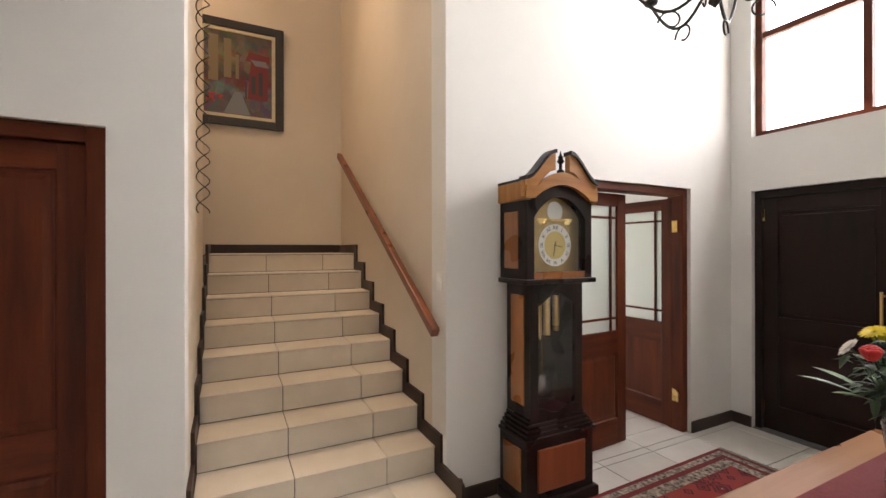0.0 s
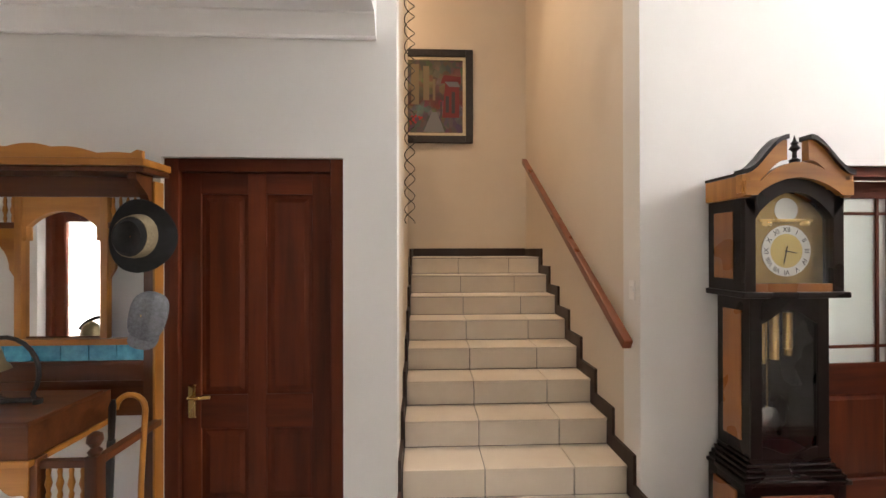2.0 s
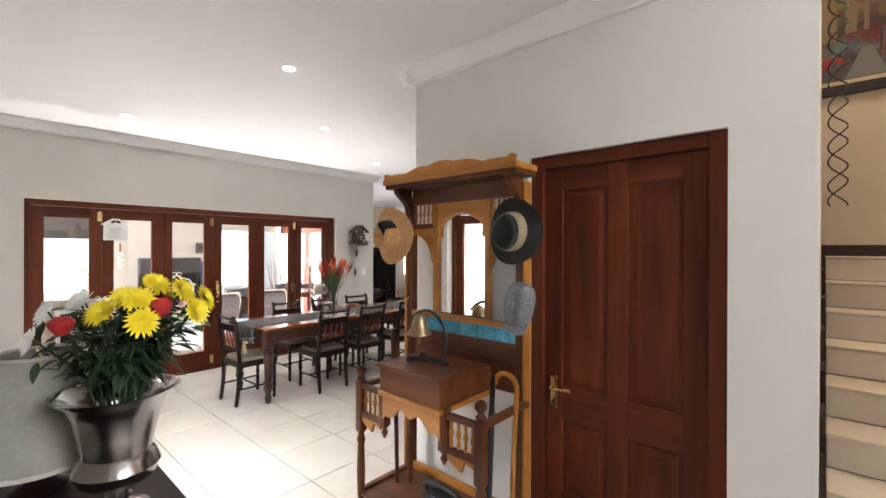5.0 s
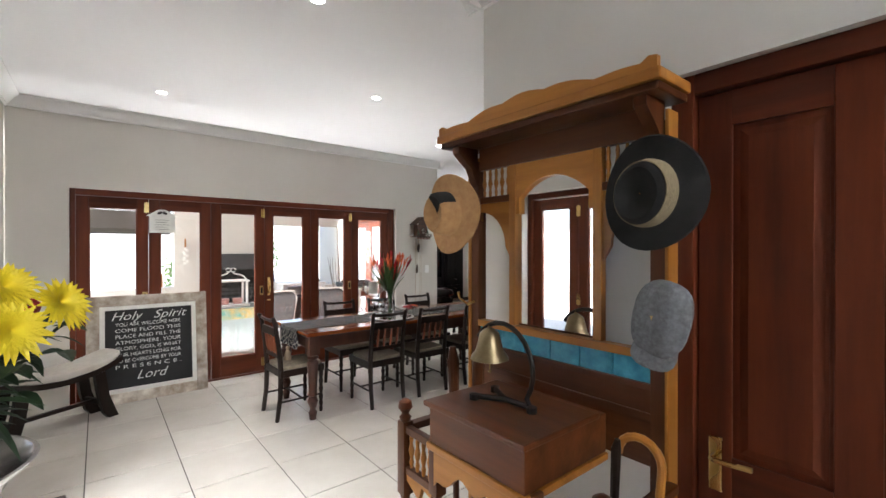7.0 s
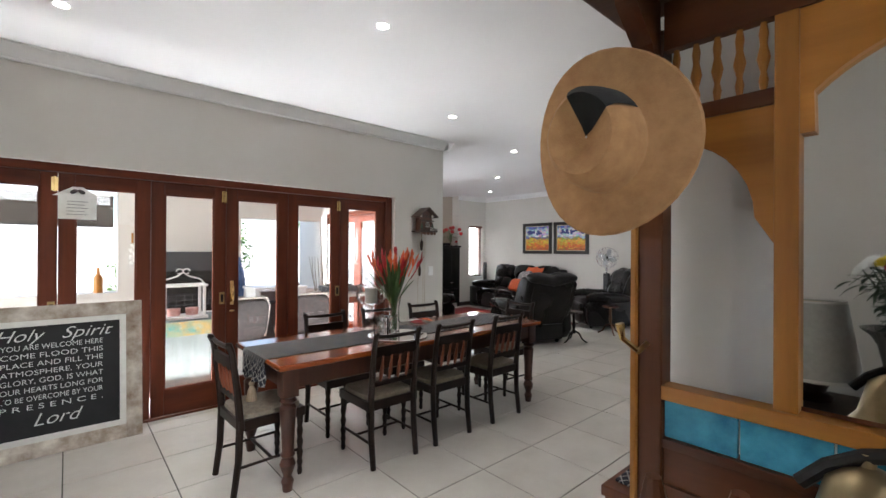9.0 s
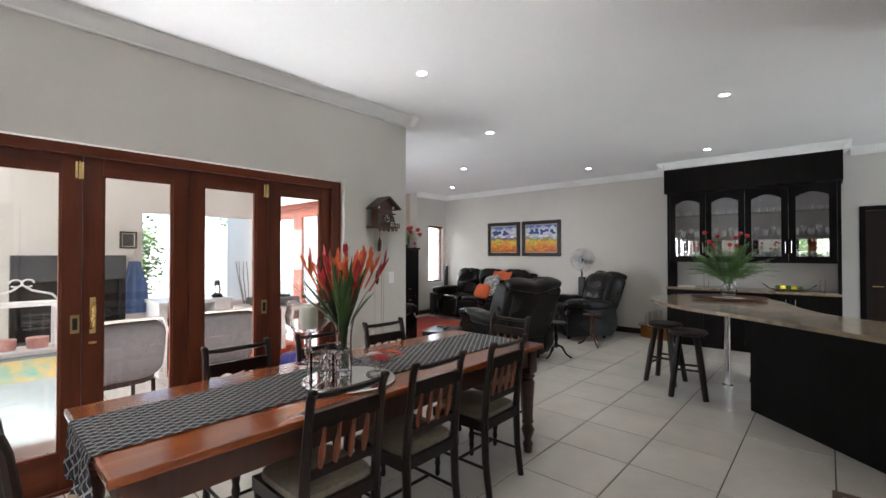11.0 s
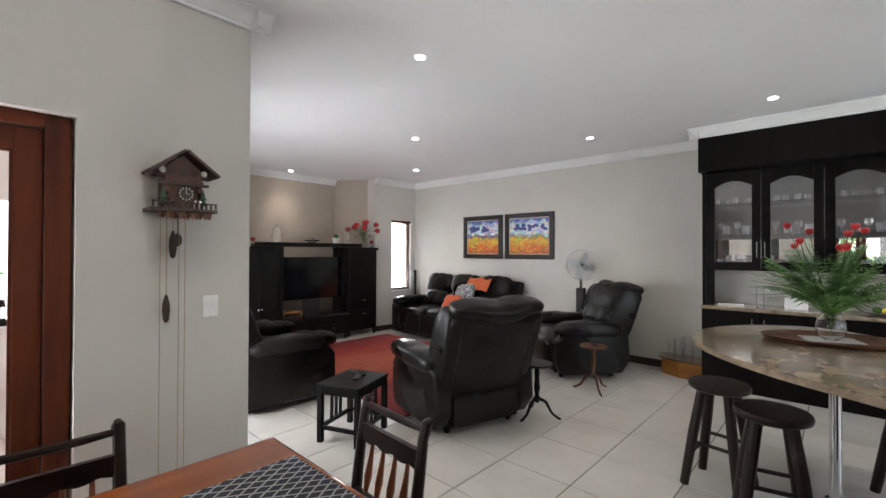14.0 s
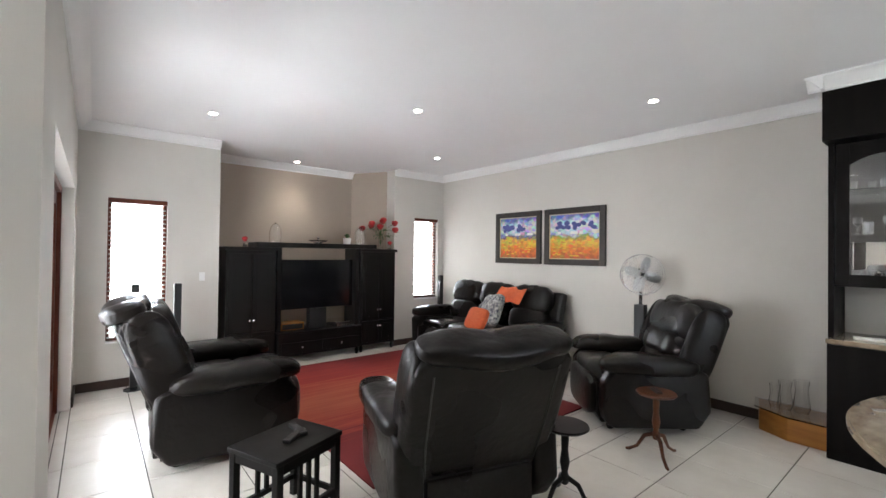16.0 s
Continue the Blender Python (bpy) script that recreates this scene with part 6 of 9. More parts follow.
bm.transform(Matrix.Translation((cx - 0.008, 0.066, 1.54)) @ Matrix.Rotation(radians(12), 4, "Y") @ Matrix.Translation((-cx, 0, 0)))
part("clock_hand", bm, M_IRON, lc)
bm = bmesh.new()
cbox(bm, (0, 0, 0), (0.005, 0.002, 0.065))
bm.transform(Matrix.Translation((cx + 0.02, 0.067, 1.555)) @ Matrix.Rotation(radians(100), 4, "Y"))
part("clock_hand", bm, M_IRON, lc)
part("hood_glass", bx(HXa + 0.05, HXb - 0.05, 0.04, 0.043, 1.4, 1.8), M_GLASS, lc).visible_shadow = False
for x in (cx - 0.1, cx + 0.1):
    part("corner_ornament", blob(bmesh.new(), (x, 0.072, 1.695), (0.03, 0.004, 0.012), None, 0.8, 12, 6), M_BRASS, lc, "cast brass dial ornament", True)
part("dial_lintel", bx(cx - 0.14, cx + 0.14, 0.068, 0.0745, 1.705, 1.72, bevel=0.002), M_BRASS, lc, "brass bar under the arch")

# ---- hall rug ----
M_PERSIAN = bpy.data.materials.new("persian_rug")
M_PERSIAN.use_nodes = True
n, l = M_PERSIAN.node_tree.nodes, M_PERSIAN.node_tree.links
tc = n.new("ShaderNodeTexCoord")
vor = n.new("ShaderNodeTexVoronoi")
vor.inputs["Scale"].default_value = 9
vor.distance = "MANHATTAN"
l.new(tc.outputs["Object"], vor.inputs["Vector"])
cr = n.new("ShaderNodeValToRGB")
cr.color_ramp.interpolation = "CONSTANT"
cols = [(0.0, (0.35, 0.3, 0.24)), (0.1, (0.16, 0.012, 0.014)), (0.32, (0.02, 0.012, 0.02)), (0.42, (0.2, 0.018, 0.018)), (0.62, (0.03, 0.012, 0.016)), (0.72, (0.24, 0.03, 0.025))]
while len(cr.color_ramp.elements) < len(cols):
    cr.color_ramp.elements.new(0.5)
for e, (p, c) in zip(cr.color_ramp.elements, cols):
    e.position, e.color = p, (*c, 1)
l.new(vor.outputs["Distance"], cr.inputs[0])
l.new(cr.outputs[0], n["Principled BSDF"].inputs["Base Color"])
n["Principled BSDF"].inputs["Roughness"].default_value = 0.95
M_PERSIAN_EDGE = material("rug_border_wool", (0.02, 0.01, 0.012), (0.4, 0.33, 0.26), 38, 0.95, 0.98, detail=2)
M_REDWOOL = material("dark_red_wool", (0.11, 0.008, 0.01), (0.17, 0.016, 0.016), 40, 0.95, 0.98)
rg = thing("hall_rug", "dark red patterned wool rug with fringed end", "rug", pose(2.4, 1.65, 0, 0, 0, 1.5))
RW, RD = 1.09, 0.78
part("field", bx(-RW + 0.2, RW - 0.2, -RD + 0.2, RD - 0.2, 0.0, 0.0085), M_PERSIAN, rg)
for d, hgt, mt in ((0.2, 0.009, M_PERSIAN_EDGE), (0.12, 0.0088, M_REDWOOL), (0.08, 0.0086, M_PERSIAN_EDGE), (0.03, 0.0084, M_REDWOOL)):
    nd = {0.2: 0.12, 0.12: 0.08, 0.08: 0.03, 0.03: 0.0}[d]
    bm = bmesh.new()
    for a in ((-RW + nd, RW - nd, -RD + nd, -RD + d), (-RW + nd, RW - nd, RD - d, RD - nd), (-RW + nd, -RW + d, -RD + d, RD - d), (RW - d, RW - nd, -RD + d, RD - d)):
        box(bm, *a, 0.0, hgt)
    part("border", bm, mt, rg)
bm = bmesh.new()
for i in range(130):
    y = -RD + 2 * RD * i / 129
    box(bm, RW, RW + random.uniform(0.035, 0.055), y - 0.003, y + 0.003, 0.001, 0.005)
part("fringe", bm, M_SEAT, rg)

# ---- hall centre table with runner and flowers ----
ct = thing("hall_table", "polished brown timber hall table", "table")
HTZ = 0.78
part("tabletop", bx(1.35, 2.58, 0.35, 1.27, HTZ - 0.035, HTZ, bevel=0.01), wood("hall_table_wood", (0.2, 0.09, 0.035), (0.33, 0.16, 0.07), 0.25, along=0, coat=0.3), ct)
part("apron", bx(1.42, 2.51, 0.42, 1.2, HTZ - 0.13, HTZ - 0.036), M_WALNUT, ct)
for x in (1.46, 2.47):
    for y in (0.46, 1.16):
        part("leg", lathe(bmesh.new(), [(0.025, 0.009), (0.035, 0.05), (0.025, 0.1), (0.04, 0.3), (0.045, 0.55), (0.03, 0.6), (0.045, 0.65)], (x, y, 0), 14), M_WALNUT_Z, ct, smooth=True)
rr = single("table_mat", bx(1.36, 2.5, 0.55, 1.15, HTZ + 0.001, HTZ + 0.004), material("maroon_cloth", (0.1, 0.012, 0.016), (0.15, 0.02, 0.024), 60, 0.9, 0.95, 0.2, 300), "maroon cloth runner on the hall table", "table runner")
ds = single("glass_dish", glass_vessel([(0.03, 0), (0.05, 0.006), (0.07, 0.02), (0.075, 0.03)]), M_GLASS, "small glass dish on the hall table", "dish", smooth=True, m=pose(2.3, 1.02, HTZ + 0.005))
single("napkin", blob(bmesh.new(), (0, 0, 0.02), (0.04, 0.035, 0.013), None, 0.8, 14, 6, crease=lambda q: Vector((q.x, q.y, q.z + 0.006 * math.sin(q.x * 140) * math.cos(q.y * 120)))), M_PETALWHITE, "crumpled white paper in a glass dish", "napkin", m=pose(2.3, 1.02, HTZ + 0.012))


def bouquet(parent, base, spread, height, heads, leaves, leaf_mat):
    base = Vector(base)
    bm = bmesh.new()
    lv = bmesh.new()
    tips = []
    for i in range(heads):
        a = 2.4 * i
        t = spread * math.sqrt((i + 0.5) / heads)
        tip = base + direction(t, a) * height * random.uniform(0.9, 1.05)
        tips.append((tip, direction(t * 0.9, a)))
        tube(bm, [base + Vector((0, 0, -0.08)), base + direction(t * 0.4, a) * height * 0.5, tip], 0.003, 5)
    for i in range(leaves):
        a, t = random.uniform(0, 6.28), random.uniform(0.15, spread + 0.5)
        p = base + direction(t * 0.8, a) * height * random.uniform(0.15, 0.85)
        blade(lv, p, direction(t + random.uniform(-0.2, 0.6), a + random.uniform(-0.8, 0.8)), random.uniform(0.04, 0.09), random.uniform(0.014, 0.03), random.uniform(0, 0.5), 4)
    tagged(part("stem", bm, leaf_mat, parent), kind="stuff")
    tagged(part("foliage", lv, leaf_mat, parent), kind="stuff")
    return tips


def heads(parent, tips, kinds, r):
    for (tip, up), k in zip(tips, kinds):
        bm = bmesh.new()
        if k == "rose":
            rose(bm, tip, r * 0.85)
        else:
            bloom(bm, tip, r, 16, up, 3, 0.3)
        part("flower", bm, {"rose": M_RED, "yellow": M_YELLOW, "white": M_PETALWHITE, "bud": M_YELLOW}[k], parent, smooth=False)


def arranged(parent, base, heads_at, leaves, leaf_mat, turn, r):
    """A bunch whose flower heads stand at (kind, across, depth, height) over base; turn: the heading of "across"."""
    base = Vector(base)
    u, v = Vector((math.cos(turn), math.sin(turn), 0)), Vector((-math.sin(turn), math.cos(turn), 0))
    stems, lv = bmesh.new(), bmesh.new()
    tips = []
    for k, a, d, h in heads_at:
        tip = base + u * a + v * d + Vector((0, 0, h))
        tips.append(((tip, Vector((u * a + v * d) * 1.6 + Vector((0, 0, 0.5 * h)) - v * 0.08)), k))
        tube(stems, [base + (u * a + v * d) * 0.12 - Vector((0, 0, 0.14)), base + (u * a + v * d) * 0.4 + Vector((0, 0, h * 0.4)), tip], 0.0034, 5)
    for i in range(leaves):
        k, a, d, h = random.choice(heads_at)
        f = random.uniform(0.25, 0.97)
        p = base + (u * a + v * d) * (f * random.uniform(0.5, 1.1)) + Vector((random.gauss(0, 0.022), random.gauss(0, 0.022), h * f * 0.95))
        o = Vector((random.gauss(0, 1), random.gauss(0, 1), random.uniform(-0.5, 0.7)))
        blade(lv, p, o + (u * a + v * d) * 4, random.uniform(0.035, 0.085), random.uniform(0.014, 0.03), random.uniform(0, 0.6), 4)
    tagged(part("stem", stems, leaf_mat, parent), kind="stuff")
    tagged(part("foliage", lv, leaf_mat, parent), kind="stuff")
    for (tip, up), k in tips:
        bm = bmesh.new()
        if k == "rose":
            rose(bm, tip, r * 0.95)
        else:
            bloom(bm, tip, r, 24, up, 4 if k == "yellow" else 2, 0.26)
        part("flower", bm, {"rose": M_RED, "yellow": M_YELLOW, "white": M_PETALWHITE}[k], parent)


fv = thing("flower_vase", "clear glass vase of yellow, red and white flowers", "vase with flowers", pose(1.98, 1.0, HTZ + 0.005))
part("vase", glass_vessel([(0.045, 0), (0.05, 0.01), (0.045, 0.12), (0.06, 0.22)]), M_GLASS, fv, "clear glass vase", True)
arranged(fv, (0, 0, 0.2), [("yellow", -0.03, -0.07, 0.25), ("yellow", -0.06, -0.1, 0.19), ("yellow", 0.02, -0.05, 0.28), ("white", 0.0, -0.11, 0.28), ("rose", -0.13, -0.02, 0.25), ("yellow", 0.08, -0.08, 0.23),
                           ("rose", 0.11, 0.05, 0.26), ("yellow", 0.04, 0.1, 0.27), ("white", -0.08, 0.1, 0.24), ("yellow", 0.15, -0.03, 0.2), ("yellow", -0.05, 0.05, 0.3)], 420, M_LEAFDARK, radians(-27), 0.042)
bm = bmesh.new()
for i in range(9):
    a = 0.7 * i
    blade(bm, direction(0.7, a) * 0.18 + Vector((0, 0, 0.16)), direction(1.25, a), 0.16, 0.035, 0.1, 5)
part("lily_leaf", bm, M_LEAF, fv)

# ---- console with urn and lamp ----
cs = thing("console_table", "dark narrow console table against the wall", "table")
part("tabletop", bx(-2.5, -1.45, 0.56, 1.1, 0.68, 0.71, bevel=0.006), M_CHAIR, cs)
part("apron", bx(-2.45, -1.5, 0.6, 1.06, 0.6, 0.679), M_CHAIR, cs)
for x in (-2.44, -1.51):
    for y in (0.62, 1.04):
        part("leg", bx(x - 0.025, x + 0.025, y - 0.025, y + 0.025, 0, 0.679, bevel=0.004), M_CHAIR, cs)
ur = thing("silver_urn", "polished pewter urn filled with chrysanthemums and roses", "vase with flowers", pose(-1.8, 0.92, 0.711))
part("urn", lathe(bmesh.new(), [(r * 1.12, zz) for r, zz in [(0.001, 0), (0.075, 0), (0.078, 0.012), (0.05, 0.025), (0.028, 0.045), (0.036, 0.06), (0.026, 0.072), (0.05, 0.085), (0.092, 0.12), (0.105, 0.155), (0.092, 0.19), (0.082, 0.2), (0.092, 0.26), (0.105, 0.33), (0.125, 0.37), (0.15, 0.392), (0.155, 0.4), (0.148, 0.4), (0.12, 0.375), (0.098, 0.33), (0.08, 0.2), (0.001, 0.19)]], seg=40), M_PEWTER, ur, "polished pewter urn", True)
arranged(ur, (0, 0, 0.37), [("yellow", 0.12, 0, 0.37), ("yellow", 0.06, -0.05, 0.33), ("yellow", 0.13, -0.09, 0.33), ("yellow", 0.19, 0.02, 0.35), ("yellow", 0.16, -0.12, 0.27), ("yellow", 0.26, -0.02, 0.29),
                            ("yellow", 0.235, 0.07, 0.32), ("yellow", 0.01, -0.08, 0.29), ("yellow", 0.09, 0.08, 0.34), ("rose", -0.095, -0.1, 0.25), ("rose", 0.175, -0.06, 0.3), ("white", -0.21, -0.02, 0.28),
                            ("white", -0.15, 0.03, 0.31), ("white", -0.09, -0.02, 0.31), ("white", -0.22, -0.06, 0.2), ("white", -0.13, 0.1, 0.28), ("yellow", 0.0, 0.12, 0.32), ("rose", 0.05, 0.14, 0.29), ("yellow", 0.15, 0.14, 0.3)],
         760, M_LEAFDARK, math.atan2(0.666, 0.746), 0.05)
tl = thing("table_lamp", "table lamp with grey linen shade and dark base", "lamp", pose(-2.15, 0.765, 0.711) @ Matrix.Diagonal((0.98, 0.98, 1, 1)))
part("lamp_base", lathe(bmesh.new(), [(0.001, 0), (0.08, 0), (0.085, 0.02), (0.05, 0.04), (0.07, 0.09), (0.075, 0.15), (0.04, 0.21), (0.015, 0.235), (0.012, 0.3), (0.001, 0.3)], seg=24), M_CHAIR, tl, "dark turned base", True)
part("shade", lathe(bmesh.new(), [(0.19, 0.12), (0.13, 0.49), (0.128, 0.49), (0.188, 0.12)], seg=40, close=False), M_SHADE, tl, "grey linen shade", True)
bm = lathe(bmesh.new(), [(0.193, 0.115), (0.193, 0.13), (0.187, 0.13), (0.187, 0.115)], seg=40, close=False)
lathe(bm, [(0.132, 0.482), (0.132, 0.492), (0.126, 0.492), (0.126, 0.482)], seg=40, close=False)
part("shade_trim", bm, M_CUSHION, tl)
bm = tube(bmesh.new(), [(-0.128, 0, 0.48), (0.128, 0, 0.48)], 0.003, 5)
tube(bm, [(0, 0, 0.3), (0, 0, 0.48)], 0.004, 5)
part("shade_spider", bm, M_BRASS, tl)

# ---- picture over the stairs ----
M_PAINT = bpy.data.materials.new("street_painting")


def painting(mat, bands, scale, seed):
    """Loose brush patches in bands of colour from bottom to top."""
    mat.use_nodes = True
    n, l = mat.node_tree.nodes, mat.node_tree.links
    tc = n.new("ShaderNodeTexCoord")
    no = n.new("ShaderNodeTexNoise")
    no.inputs["Scale"].default_value, no.inputs["Detail"].default_value = scale, 5
    no.noise_dimensions = "4D"
    no.inputs["W"].default_value = seed
    l.new(tc.outputs["Generated"], no.inputs["Vector"])
    sep = n.new("ShaderNodeSeparateXYZ")
    l.new(tc.outputs["Generated"], sep.inputs[0])
    mx = n.new("ShaderNodeMath")
    mx.operation = "MULTIPLY_ADD"
    l.new(no.outputs[0], mx.inputs[0])
    mx.inputs[1].default_value = 0.5
    sb = n.new("ShaderNodeMath")
    sb.operation = "SUBTRACT"
    l.new(sep.outputs[2], sb.inputs[0])
    sb.inputs[1].default_value = 0.25
    l.new(sb.outputs[0], mx.inputs[2])
    cr = n.new("ShaderNodeValToRGB")
    while len(cr.color_ramp.elements) < len(bands):
        cr.color_ramp.elements.new(0.5)
    for e, (p, c) in zip(cr.color_ramp.elements, bands):
        e.position, e.color = p, (*c, 1)
    l.new(mx.outputs[0], cr.inputs[0])
    vo = n.new("ShaderNodeTexVoronoi")
    vo.inputs["Scale"].default_value = scale * 2.2
    l.new(tc.outputs["Generated"], vo.inputs["Vector"])
    mm = n.new("ShaderNodeMix")
    mm.data_type, mm.blend_type = "RGBA", "OVERLAY"
    mm.inputs[0].default_value = 0.45
    l.new(cr.outputs[0], mm.inputs[6])
    l.new(vo.outputs["Color"], mm.inputs[7])
    l.new(mm.outputs[2], n["Principled BSDF"].inputs["Base Color"])
    n["Principled BSDF"].inputs["Roughness"].default_value = 0.4


painting(M_PAINT, [(0.0, (0.1, 0.06, 0.06)), (0.2, (0.07, 0.06, 0.065)), (0.32, (0.12, 0.115, 0.115)), (0.42, (0.1, 0.015, 0.015)), (0.52, (0.06, 0.035, 0.022)), (0.7, (0.14, 0.11, 0.075)), (0.9, (0.07, 0.055, 0.04))], 5, 3)
M_FRAME = material("black_frame", (0.012, 0.009, 0.008), (0.03, 0.022, 0.018), 30, 0.35, 0.5, 0.3, 60)
M_LINER = material("cream_liner", (0.5, 0.42, 0.28), (0.6, 0.52, 0.36), 30, 0.6, 0.7)


def framed_picture(label, m, w, h, fw, canvas_mat, liner=0.02):
    p = thing("framed_picture", label, "picture", m)
    for a in ((0, fw, 0, h), (w - fw, w, 0, h), (fw, w - fw, 0, fw), (fw, w - fw, h - fw, h)):
        part("frame_side", bx(a[0], a[1], -0.04, -0.002, a[2], a[3], bevel=0.008), M_FRAME, p)
    bm = bmesh.new()
    f2 = fw + liner
    for a in ((fw, f2, fw, h - fw), (w - f2, w - fw, fw, h - fw), (f2, w - f2, fw, f2), (f2, w - f2, h - f2, h - fw)):
        box(bm, a[0], a[1], -0.024, -0.006, a[2], a[3], 0.003)
    part("liner", bm, M_LINER, p)
    part("canvas", bx(f2, w - f2, -0.014, -0.006, f2, h - f2), canvas_mat, p)
    return p


pc = framed_picture("painting of a rainy street in a heavy black frame", pose(-0.27, 5.4, 2.84), 0.88, 1.09, 0.085, M_PAINT, 0.035)
M_AWNING = plain("awning_red", (0.16, 0.015, 0.015), 0.5)
M_PAVE = plain("painted_grey", (0.17, 0.175, 0.19), 0.5)
M_OCHRE = plain("painted_ochre", (0.19, 0.14, 0.075), 0.5)
M_DUSK = plain("painted_dark", (0.03, 0.03, 0.035), 0.5)
bm = bmesh.new()
for x0, x1, z0, z1 in ((0.52, 0.72, 0.3, 0.72), (0.5, 0.74, 0.7, 0.78)):
    prism(bm, [(x0, z0), (x1, z0), (x1, z1), (x0 + 0.04, z1 + 0.02)], -0.0165, -0.0145, "y")
part("painted_shopfront", bm, M_AWNING, pc)
part("painted_street", prism(bmesh.new(), [(0.3, 0.13), (0.55, 0.13), (0.46, 0.36), (0.4, 0.36)], -0.0165, -0.0145, "y"), M_PAVE, pc)
part("painted_awning", prism(bmesh.new(), [(0.55, 0.72), (0.7, 0.72), (0.73, 0.66), (0.6, 0.66)], -0.0175, -0.0168, "y"), M_PAVE, pc)
for x0, x1, z0, z1 in ((0.3, 0.37, 0.5, 0.9), (0.41, 0.44, 0.5, 0.75), (0.16, 0.25, 0.45, 0.92)):
    part("painted_house", prism(bmesh.new(), [(x0, z0), (x1, z0), (x1, z1), (x0, z1)], -0.0165, -0.0145, "y"), M_OCHRE, pc)
for x0, x1, z0, z1 in ((0.56, 0.6, 0.36, 0.55), (0.63, 0.67, 0.35, 0.6), (0.5, 0.515, 0.3, 0.48)):
    part("painted_doorway", prism(bmesh.new(), [(x0, z0), (x1, z0), (x1, z1), (x0, z1)], -0.0172, -0.0167, "y"), M_DUSK, pc)
bm = bmesh.new()
for i in range(16):
    blob(bm, (0.2 + random.uniform(-0.06, 0.1), -0.0155, 0.27 + random.uniform(-0.05, 0.05)), (0.013, 0.002, 0.011), None, 0.9, 8, 4)
part("painted_blossom", bm, M_RED, pc)

# wrought-iron spiral hanging by the stairs
sp = thing("iron_spiral", "black wrought-iron spiral ornament hanging beside the stairs", "ornament")
bm = bmesh.new()
for k in range(2):
    pts = [(-0.052 + 0.032 * math.cos(a + 2.4 * k), 3.1 + 0.032 * math.sin(a + 2.4 * k), 1.76 + 2.05 * a / (2 * math.pi * 12)) for a in [2 * math.pi * 12 * i / 200 for i in range(201)]]
    tube(bm, pts, 0.0032, 5)
tube(bm, [(-0.052, 3.1, 3.81), (-0.052, 3.1, HALLTOP)], 0.003, 5)
part("spiral", bm, M_IRON, sp)

# chandelier in the double-height hall
cl = thing("chandelier", "black wrought-iron chandelier hanging in the hall", "chandelier", pose(2.2, 1.72, 2.84))
part("stem", tube(bmesh.new(), [(0, 0, -0.05), (0, 0, HALLTOP - 2.84)], 0.012), M_IRON, cl)
part("hub", lathe(bmesh.new(), [(0.001, -0.1), (0.03, -0.07), (0.02, -0.03), (0.05, 0.02), (0.02, 0.08), (0.012, 0.14)], seg=16), M_IRON, cl, smooth=True)
for i in range(6):
    a = i * math.pi / 3 + 0.3
    u = Vector((math.cos(a), math.sin(a), 0))
    pts = [u * (0.02 + 0.42 * f) + Vector((0, 0, 0.05 - 0.16 * math.sin(math.pi * f) + 0.1 * f * f)) for f in [k / 12 for k in range(13)]]
    arm = part("arm", tube(bmesh.new(), pts, 0.008, 7), M_IRON, cl, smooth=True)
    e = pts[-1]
    part("scroll", tube(bmesh.new(), [pts[5] + u * 0.06 * math.cos(b) * (1 - b / 9) + Vector((0, 0, 0.06 * math.sin(b) * (1 - b / 9) - 0.05)) for b in [k * 0.4 for k in range(14)]], 0.005, 6), M_IRON, arm)
    part("candle_cup", lathe(bmesh.new(), [(0.001, 0), (0.035, 0.01), (0.04, 0.025), (0.012, 0.03), (0.012, 0.1), (0.001, 0.1)], tuple(e), 14), M_IRON, arm, smooth=True)

# ---- lounge ----
M_LEATHER_SEAM = material("leather_piping", (0.012, 0.011, 0.01), (0.02, 0.018, 0.017), 20, 0.3, 0.4)


def puff(w, seams):
    """Pulls a cushion in along upright seams, as sewn channels are."""
    def f(q):
        k = sum(math.exp(-((q.x - s) / 0.018) ** 2) for s in seams)
        return Vector((q.x, q.y * (1 - 0.22 * min(1, k)), q.z * (1 - 0.05 * min(1, k)) + 0.006 * math.sin(q.x * 37 + q.z * 23)))
    return f


